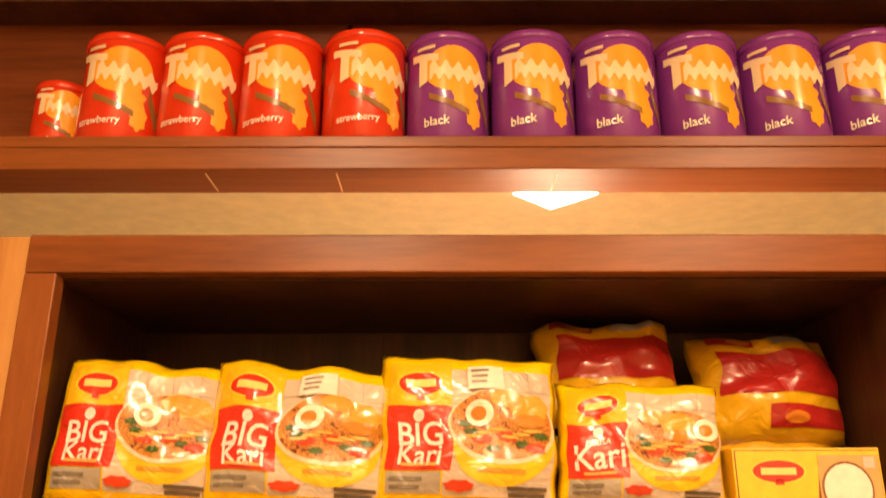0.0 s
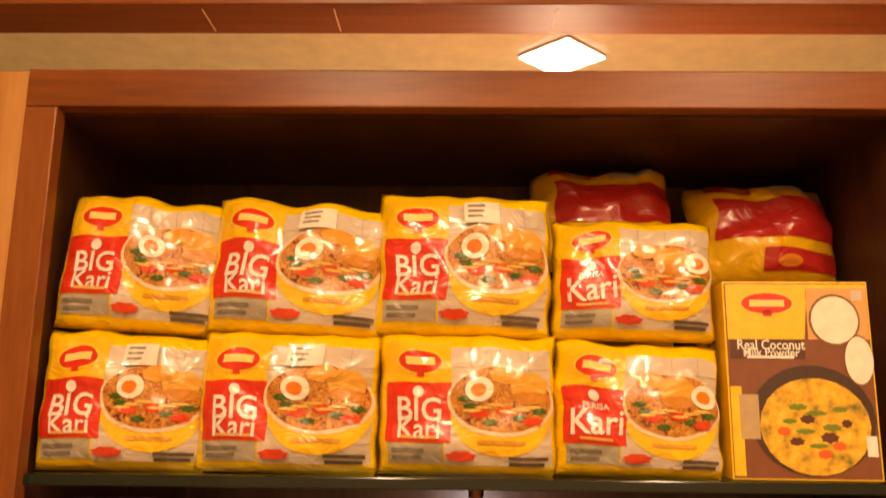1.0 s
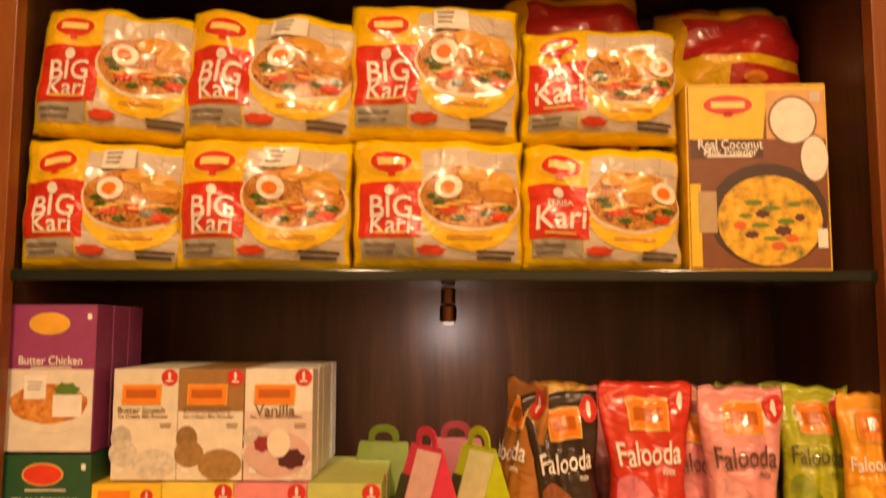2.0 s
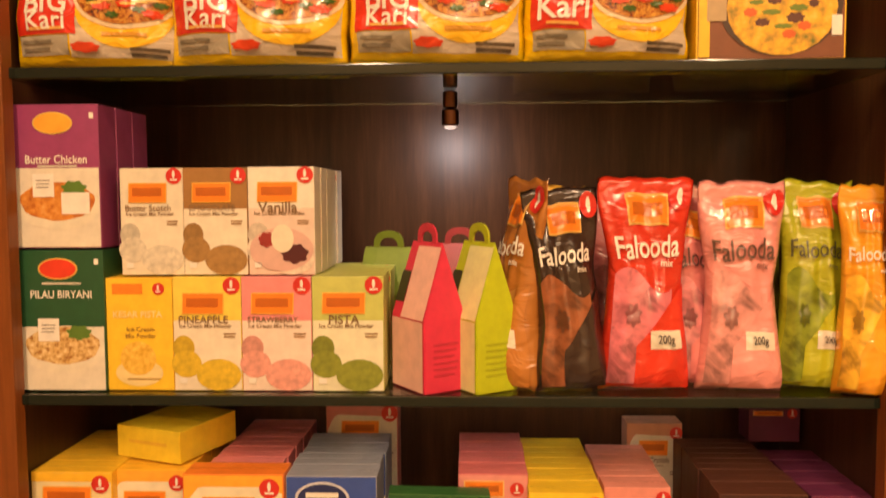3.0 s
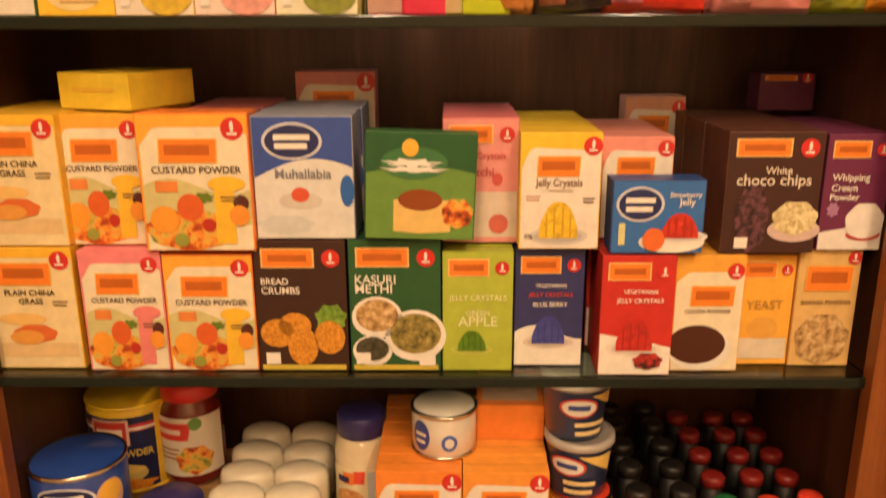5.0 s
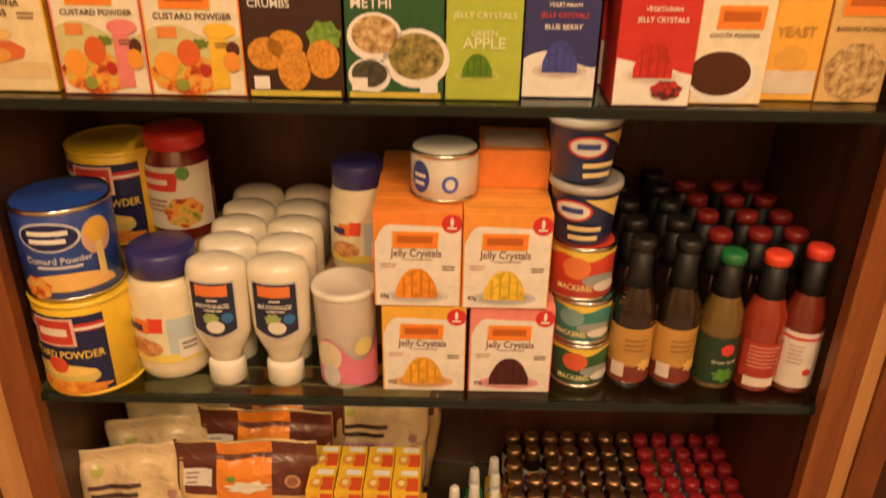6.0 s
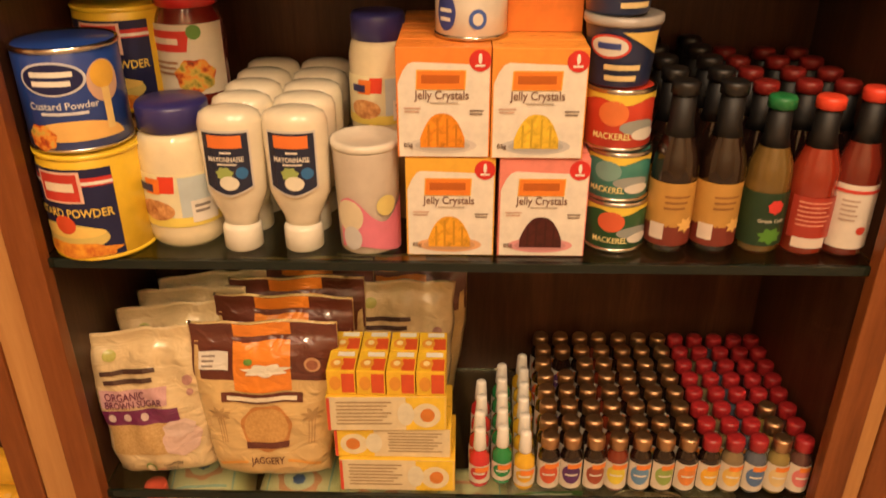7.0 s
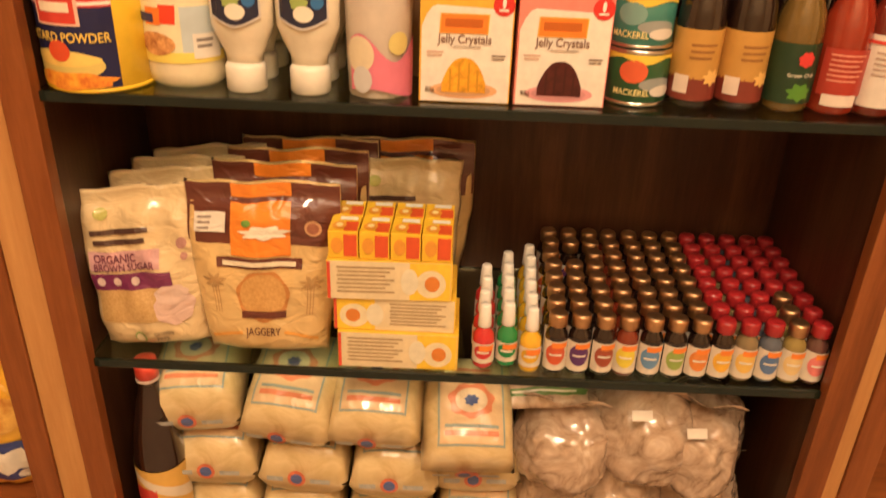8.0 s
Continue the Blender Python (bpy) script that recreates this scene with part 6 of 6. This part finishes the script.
sg = put(sugar(81), -0.394, 0.066, S5, 4, -5, -4)
for dy, dx, a in ((0.062, 0.016, 3), (0.105, 0.026, -2), (0.150, 0.045, 4)):
    copy_thing(sg, pose(-0.390 + dx, 0.070 + dy, S5, -4, -3, a))
copy_thing(sg, pose(-0.080, 0.200, S5, -4, 0, 0))
copy_thing(jg, pose(-0.080, 0.245, S5, -3, 0, 0))

# cake mix multi-packs and the open tray with eight small boxes
for i, (z, x, y) in enumerate(((S5, -0.0745, 0.024), (S5 + 0.0530, -0.0795, 0.030), (S5 + 0.1005, -0.0855, 0.026))):
    h = (0.0525, 0.0470, 0.0535)[i]
    ob, f = carton("yellow and cream carton of small cake mixes lying on its side" if i < 2 else "open yellow carton tray with eight small boxes", 0.153, h, 0.095, (0.82, 0.52, 0.03), (0.74, 0.62, 0.38), "cake_mix_box", "box", "cake mix cartons")
    flip = i == 1
    def m(u):
        return 1 - u if flip else u
    f.band("yellow_field", (0.84, 0.56, 0.03), lambda u: 0.985, lambda u: 0.015, min(m(0.66), m(0.985)), max(m(0.66), m(0.985)), 1, 4)
    f.ellipse("cake_field", (0.76, 0.66, 0.42), m(0.83), 0.45, 0.12, 0.36, 2)
    f.ellipse("cake_picture", (0.66, 0.22, 0.03), m(0.84), 0.46, 0.06, 0.20, 3)
    f.ellipse("round_mark", (0.74, 0.68, 0.50), m(0.66), 0.50, 0.07, 0.34, 3)
    f.bars((0.42, 0.30, 0.16), min(m(0.08), m(0.54)), max(m(0.08), m(0.54)), 0.82, 7, 0.045, 0.105, 2)
    f.rect("red_end", (0.66, 0.08, 0.03), 0.005, 0.02, 0.03, 0.98, 3, 0.0, 1)
    put(ob, x, y, z, (0, 0, 1.5)[i])
small_box = tagged(part("cake_mix_packet", block_bm(-0.018, 0.018, 0.0, 0.044, 0, 0.036, 0.0008), paint((0.84, 0.52, 0.02))), "small yellow box of cake mix standing in the tray", "box", "small cake mix boxes")
f = Face(small_box, 0.036, 0.044, lambda u, v, o: (u, v, 0.036 + o))
f.rect("red_corner", (0.66, 0.09, 0.02), 0.52, 0.04, 0.96, 0.60, 1, 0.0, 1)
f.ellipse("cake_picture", (0.74, 0.32, 0.03), 0.34, 0.34, 0.24, 0.24, 2)
f.ellipse("cake_picture", (0.84, 0.66, 0.30), 0.34, 0.36, 0.12, 0.12, 3)
f.rect("white_corner", WHITE, 0.30, 0.70, 0.90, 0.92, 1, 0.0, 1)
g = Face(small_box, 0.036, 0.036, lambda u, v, o: (u, -o, v))
g.rect("red_corner", (0.66, 0.09, 0.02), 0.52, 0.10, 0.96, 0.90, 1, 0.0, 1)
g.ellipse("cake_picture", (0.74, 0.32, 0.03), 0.30, 0.5, 0.2, 0.3, 2)
put(small_box, -0.1415, 0.028, S5 + 0.155)
for r in range(2):
    for c in range(4):
        if r or c:
            copy_thing(small_box, pose(-0.1415 + 0.0375 * c + 0.001 * r, 0.028 + 0.0455 * r, S5 + 0.155, 0, 0, random.uniform(-1.5, 1.5)))


def essence(label, glass, cap, lab, name="essence_bottle", group="essence bottles", r=0.0145, h=0.085, squeeze=False):
    if squeeze:
        prof = [(r * 0.9, 0), (r, 0.004), (r, h * 0.46), (r * 0.92, h * 0.54), (r * 0.55, h * 0.62), (r * 0.5, h * 0.66)]
        capp = [(r * 0.62, h * 0.655), (r * 0.64, h * 0.67), (r * 0.50, h * 0.98), (r * 0.40, h)]
    else:
        prof = [(r * 0.9, 0), (r, 0.004), (r, h * 0.60), (r * 0.92, h * 0.68), (r * 0.62, h * 0.76), (r * 0.6, h * 0.80)]
        capp = [(r * 0.78, h * 0.795), (r * 0.84, h * 0.81), (r * 0.80, h * 0.85), (r * 0.84, h * 0.88), (r * 0.82, h * 0.97), (r * 0.72, h), (r * 0.3, h)]
    ob = tagged(part(name, lathe_bm(prof, 20), gloss(glass, 0.08, 1.0), None, "", True), label, "bottle", group)
    part("cap", lathe_bm(capp, 20), cap, ob, "", True)
    f = round_face(ob, r, h)
    a, b = (0.10, 0.42) if squeeze else (0.07, 0.58)
    f.rect("paper_label", gloss((0.70, 0.62, 0.50), 0.4, 0.2), -0.15, a, 1.15, b, 1, 0.0, 10)
    f.ellipse("label_disc", gloss(lab, 0.4, 0.2), 0.48, (a + b) / 2 + 0.03, 0.42, (b - a) * 0.36, 2)
    f.rect("brand_badge", gloss(ORANGE, 0.4, 0.2), 0.30, b - 0.11, 0.95, b - 0.02, 3, 0.0, 4)
    f.bars(gloss((0.78, 0.72, 0.62), 0.4, 0.2), 0.22, 0.74, (a + b) / 2 + 0.01, 1, 0.035, 0.05, 4)
    return ob


CAP_WHITE, CAP_RED = gloss((0.78, 0.74, 0.66), 0.4, 0.3), gloss((0.32, 0.016, 0.018), 0.34, 0.3)
for lab, c, x, n, y0 in (("red", (0.62, 0.03, 0.03), 0.0345, 4, 0.044), ("green", (0.02, 0.26, 0.07), 0.0650, 5, 0.050), ("yellow", (0.80, 0.46, 0.015), 0.0945, 6, 0.040)):
    ob = essence("small %s food colour bottle with a white cap" % lab, c, CAP_WHITE, tone(c, 0.9), "food_colour_bottle", "food colour bottles", 0.0140, 0.090, True)
    put(ob, x, y0, S5)
    for k in range(1, n):
        copy_thing(ob, pose(x + 0.0012 * k + random.uniform(-0.001, 0.001), y0 + 0.0345 * k, S5, 0, 0, random.uniform(-25, 25)))

DARKG = (0.016, 0.007, 0.005)
cols = ((0.1266, (0.62, 0.10, 0.03), DARKG), (0.1562, (0.10, 0.03, 0.14), DARKG), (0.1869, (0.34, 0.07, 0.03), DARKG), (0.2165, (0.74, 0.60, 0.04), (0.20, 0.03, 0.01)),
        (0.2476, (0.14, 0.28, 0.48), DARKG), (0.2777, (0.30, 0.40, 0.08), DARKG), (0.3079, (0.72, 0.24, 0.04), DARKG))
for x, lab, glass in cols:
    ob = essence("small dark glass essence bottle with a gold cap", glass, GOLD, lab)
    put(ob, x, 0.041, S5, random.uniform(-8, 8))
    for k in range(1, 8):
        if k == 5 and 0.145 < x < 0.165:
            continue
        copy_thing(ob, pose(x + 0.0012 * k + random.uniform(-0.0012, 0.0012), 0.041 + 0.0338 * k, S5, 0, 0, random.uniform(-30, 30)))
for x, lab, glass, gold in ((0.3375, (0.80, 0.44, 0.03), DARKG, 0), (0.3681, (0.78, 0.50, 0.10), (0.24, 0.17, 0.08), 0), (0.3983, (0.10, 0.18, 0.36), (0.10, 0.12, 0.16), 0),
                            (0.4284, (0.76, 0.56, 0.24), (0.30, 0.22, 0.06), 1), (0.4571, (0.72, 0.20, 0.18), (0.12, 0.05, 0.04), 0)):
    ob = essence("small glass essence bottle with a %s cap" % ("gold" if gold else "red"), glass, GOLD if gold else CAP_RED, lab)
    put(ob, x, 0.041, S5, random.uniform(-8, 8))
    dark = essence("small dark glass essence bottle with a red cap", (0.06, 0.012, 0.012), CAP_RED, tone(lab, 0.8)) if gold else None
    for k in range(1, 8):
        src = dark if (gold and k > 2) else ob
        m = pose(x + 0.0008 * k + random.uniform(-0.0012, 0.0012), 0.041 + 0.0338 * k, S5, 0, 0, random.uniform(-30, 30))
        if gold and k == 3:
            dark.matrix_world = m
        else:
            copy_thing(src, m)

# ---------- bottom compartment ----------
FILM_RICE = speckle("rice_stick_film", [(0.3, (0.56, 0.41, 0.18)), (0.7, (0.72, 0.57, 0.30))], 26, 0.28, 1.4, 0.9, 0.8)


def rice_block(seed, w=0.130, d=0.155, h=0.100):
    bm = bmesh.new()
    nx, ny = 16, 20

    def top(x, y):
        a, b = abs(2 * x / w), abs(2 * y / d - 1)
        e = (max(0.0, 1 - a ** 5) ** 0.5) * (max(0.0, 1 - b ** 5) ** 0.5)
        return h * (0.42 + 0.58 * e) + 0.004 * noise.noise(Vector((x * 40, y * 40, seed)))

    def place(i, j, up):
        x, y = (i / nx - 0.5) * w, j / ny * d
        x *= 1 + 0.03 * noise.noise(Vector((y * 20, seed, 1)))
        return (x, y, top((i / nx - 0.5) * w, y) if up else h * 0.42 - (top((i / nx - 0.5) * w, y) - h * 0.42) * 0.72)
    up = [[bm.verts.new(place(i, j, True)) for i in range(nx + 1)] for j in range(ny + 1)]
    lo = [[up[j][i] if i in (0, nx) or j in (0, ny) else bm.verts.new(place(i, j, False)) for i in range(nx + 1)] for j in range(ny + 1)]
    for j in range(ny):
        for i in range(nx):
            bm.faces.new((up[j][i], up[j][i + 1], up[j + 1][i + 1], up[j + 1][i]))
            bm.faces.new((lo[j][i], lo[j + 1][i], lo[j + 1][i + 1], lo[j][i + 1]))
    ob = tagged(part("rice_stick_pack", bm, FILM_RICE, None, "", True), "cream film-wrapped block of rice sticks with faded print", "packet", "rice stick packs")
    f = Face(ob, w, d, lambda u, v, o: (u, v, top(u, v) + 0.0006 + o), "film", 0.3)
    teal, coral = (0.30, 0.36, 0.32), (0.66, 0.22, 0.10)
    f.rect("print_field", (0.66, 0.47, 0.26), 0.16, 0.14, 0.84, 0.92, 0, 0.0, 12)
    for u in (0.15, 0.83):
        f.rect("print_frame", teal, u, 0.12, u + 0.02, 0.94, 1, 0.0, 10)
    f.rect("print_frame", teal, 0.15, 0.12, 0.85, 0.135, 1, 0.0, 10)
    f.bars(coral, 0.22, 0.78, 0.20, 1, 0.045, 0.1, 2)
    f.rect("print_bar", teal, 0.22, 0.27, 0.78, 0.30, 2, 0.0, 8)
    f.ellipse("emblem", coral, 0.5, 0.52, 0.24, 0.16, 1, wave=0.08, n=30)
    f.ellipse("emblem", (0.66, 0.52, 0.34), 0.5, 0.52, 0.17, 0.115, 2)
    f.ellipse("emblem", (0.06, 0.09, 0.25), 0.5, 0.52, 0.07, 0.05, 3, wave=0.15)
    f.bars(coral, 0.30, 0.70, 0.76, 1, 0.03, 0.1, 2)
    g = Face(ob, w, h, lambda u, v, o: (u, 0.006 - 0.010 * math.sin(math.pi * v / h) - o, v), "film", 0.3)
    g.ellipse("round_mark", (0.66, 0.16, 0.06), 0.45, 0.52, 0.10, 0.14, 8)
    g.ellipse("round_mark", (0.08, 0.12, 0.32), 0.45, 0.52, 0.065, 0.09, 9)
    g.bars((0.40, 0.40, 0.36), 0.12, 0.30, 0.46, 1, 0.08, 0.1, 8)
    g.bars((0.40, 0.40, 0.36), 0.60, 0.82, 0.46, 1, 0.08, 0.1, 8)
    return ob


blk = rice_block(5)
first = True
for x, y, z, rz, rx, ry in ((-0.360, 0.060, 0.236, 5, 12, -2), (-0.233, 0.048, 0.232, -5, 20, 3), (-0.108, 0.046, 0.234, -2, 22, 0), (0.021, 0.036, 0.206, 4, 30, 2),
                            (-0.346, 0.055, 0.139, 2, 1, 0), (-0.214, 0.047, 0.139, -2, 0, 1), (-0.080, 0.043, 0.139, 1, 1, 0), (0.040, 0.070, 0.132, 2, 1, 0),
                            (-0.352, 0.065, S0, -1, 0, 0), (-0.222, 0.060, S0, 2, 0, 0), (-0.090, 0.055, S0, 0, 0, 0), (0.044, 0.057, S0, -2, 0, 0)):
    if first:
        blk.matrix_world = pose(x, y, z, rx, ry, rz)
        first = False
    else:
        copy_thing(blk, pose(x, y, z, rx, ry, rz))

# dark drink bottle with a red cap
prof = [(0.030, 0.0), (0.035, 0.006), (0.036, 0.02), (0.0345, 0.06), (0.036, 0.10), (0.036, 0.15), (0.031, 0.185), (0.020, 0.225), (0.0135, 0.245), (0.013, 0.255)]
prof = [(r, z * 1.2) for r, z in prof]
ob = tagged(part("drink_bottle", lathe_bm(prof, 30), gloss((0.022, 0.009, 0.006), 0.06, 1.0), None, "", True), "dark plastic drink bottle with a red cap", "bottle")
part("cap", lathe_bm([(0.0145, 0.308), (0.0158, 0.309), (0.0158, 0.327), (0.0145, 0.330), (0.005, 0.3305)], 24), gloss((0.66, 0.06, 0.03), 0.35, 0.4), ob, "red ribbed plastic cap", True)
part("cap_ring", lathe_bm([(0.0150, 0.303), (0.0162, 0.304), (0.0162, 0.3075), (0.0150, 0.3078)], 24), gloss((0.66, 0.50, 0.42), 0.35, 0.4), ob, "", True)
f = round_face(ob, 0.0362, 0.3305)
f.rect("paper_label", gloss((0.70, 0.42, 0.08), 0.35, 0.4), -0.3, 0.22, 1.3, 0.50, 1, 0.0, 16)
f.band("white_wave", gloss((0.72, 0.62, 0.48), 0.35, 0.4), lambda u: 0.48 - 0.10 * u, lambda u: 0.44 - 0.12 * u, -0.3, 1.3, 2, 16)
f.rect("red_field", gloss((0.58, 0.05, 0.03), 0.35, 0.4), -0.3, 0.24, 0.45, 0.40, 2, 0.0, 8)
put(ob, -0.4200, 0.060, S0, 10)
step = tagged(part("carton", block_bm(-0.04, 0.04, -0.035, 0.035, 0, 0.06, 0.001), paint((0.30, 0.18, 0.09))), "small carton at the back of the bottom compartment", "box")
put(step, -0.425, 0.200, S0)

# loose bags of soft rice noodles in crinkled clear film
CRINKLE = speckle("crinkled_clear_film", [(0.25, (0.22, 0.13, 0.07)), (0.45, (0.42, 0.29, 0.19)), (0.75, (0.60, 0.46, 0.33))], 20, 0.16, 2.4, 1.0, 1.1)


def loose_bag(seed, a, b, c, label):
    bm = bmesh.new()
    bmesh.ops.create_icosphere(bm, subdivisions=5, radius=1.0)
    for v in bm.verts:
        p = v.co.normalized()
        k = 1 + 0.13 * noise.noise(p * 1.8 + Vector((seed, 0, 0))) + 0.07 * abs(noise.noise(p * 4.5 + Vector((0, seed, 0)))) - 0.05 * abs(noise.noise(p * 9 + Vector((0, 0, seed))))
        q = Vector((math.copysign(abs(p.x) ** 0.8, p.x) * a, math.copysign(abs(p.y) ** 0.8, p.y) * b, math.copysign(abs(p.z) ** 0.85, p.z) * c)) * k
        q.z = max(q.z, -c * 0.80)
        v.co = q + Vector((0, 0, c * 0.80))
    ob = tagged(part("noodle_bag", bm, CRINKLE, None, "", True), label, "bag", "loose noodle bags")
    tb = bmesh.new()
    vs = []
    for j in range(5):
        for i in range(9):
            u, w = i / 8 - 0.5, j / 4
            vs.append(tb.verts.new((u * a * (0.5 + 1.3 * w), -b * 0.2 - 0.03 * w, c * 1.75 + 0.030 * w + 0.008 * math.sin(9 * u + seed) * w)))
    for j in range(4):
        for i in range(8):
            tb.faces.new((vs[j * 9 + i], vs[j * 9 + i + 1], vs[j * 9 + 10 + i], vs[j * 9 + 9 + i]))
    tw = part("twisted_mouth", tb, CRINKLE, ob, "", True)
    mod = tw.modifiers.new("thickness", "SOLIDIFY")
    mod.thickness = 0.0008
    return ob


for s, x, y, z, a, b, c, rz in ((3, 0.152, 0.150, S0, 0.062, 0.09, 0.090, 10), (8, 0.260, 0.150, S0, 0.068, 0.09, 0.088, -12), (13, 0.376, 0.150, S0, 0.062, 0.09, 0.084, 20),
                                (5, 0.165, 0.120, S0 + 0.132, 0.070, 0.085, 0.070, -8), (11, 0.275, 0.130, S0 + 0.146, 0.074, 0.09, 0.078, 15), (17, 0.366, 0.125, S0 + 0.130, 0.064, 0.09, 0.074, -20)):
    put(loose_bag(s, a, b, c, "crinkled clear bag of pinkish-white rice noodles"), x, y, z, rz)
ob, f = bag("flat clear bag with a green printed strip lying on the noodles", 0.135, 0.150, pillow(0.018, 3.0), CRINKLE, seed=91, ruffle=0.010, name="noodle_bag", group="loose noodle bags")
f.rect("green_strip", paint((0.12, 0.22, 0.06), 0.25, "film"), 0.05, 0.10, 0.95, 0.17, 1, 0.05, 10)
f.bars((0.62, 0.56, 0.42), 0.15, 0.85, 0.125, 1, 0.02, 0.05, 3)
put(ob, 0.128, 0.085, S0 + 0.262, 6, -62, 0)
for i, (x, z) in enumerate(((0.255, 0.330), (0.335, 0.300))):
    sticker = tagged(part("price_sticker", block_bm(-0.014, 0.014, -0.0004, 0.0004, -0.007, 0.007, 0), paint((0.66, 0.58, 0.48))), "small pale price sticker on a noodle bag", "label")
    sticker.matrix_world = pose(x, 0.0435 + 0.004 * i, z, -38, 0, 4)

# snack bags in the neighbouring cabinet
ob, f = bag("yellow and blue crisp bag in the neighbouring cabinet", 0.15, 0.21, pillow(0.04, 3.0), paint((0.78, 0.42, 0.02), 0.28, "film"), seed=97, ruffle=0.008, name="crisp_bag")
f.rect("blue_field", paint((0.03, 0.05, 0.20), 0.28, "film"), 0.05, 0.12, 0.98, 0.46, 1, 0.0, 10)
f.ellipse("brand_script", (0.74, 0.68, 0.56), 0.62, 0.30, 0.30, 0.10, 3, wave=0.2)
f.ellipse("swoosh", (0.74, 0.68, 0.56), 0.85, 0.17, 0.14, 0.05, 3)
f.ellipse("crisp_picture", speckle("crisps", [(0.3, (0.50, 0.20, 0.02)), (0.7, (0.80, 0.50, 0.10))], 60), 0.6, 0.68, 0.25, 0.14, 2)
put(ob, -0.668, 0.080, 0.126, 8, -4, 2)
copy_thing(ob, pose(-0.672, 0.155, 0.126, -4, 0, -3))
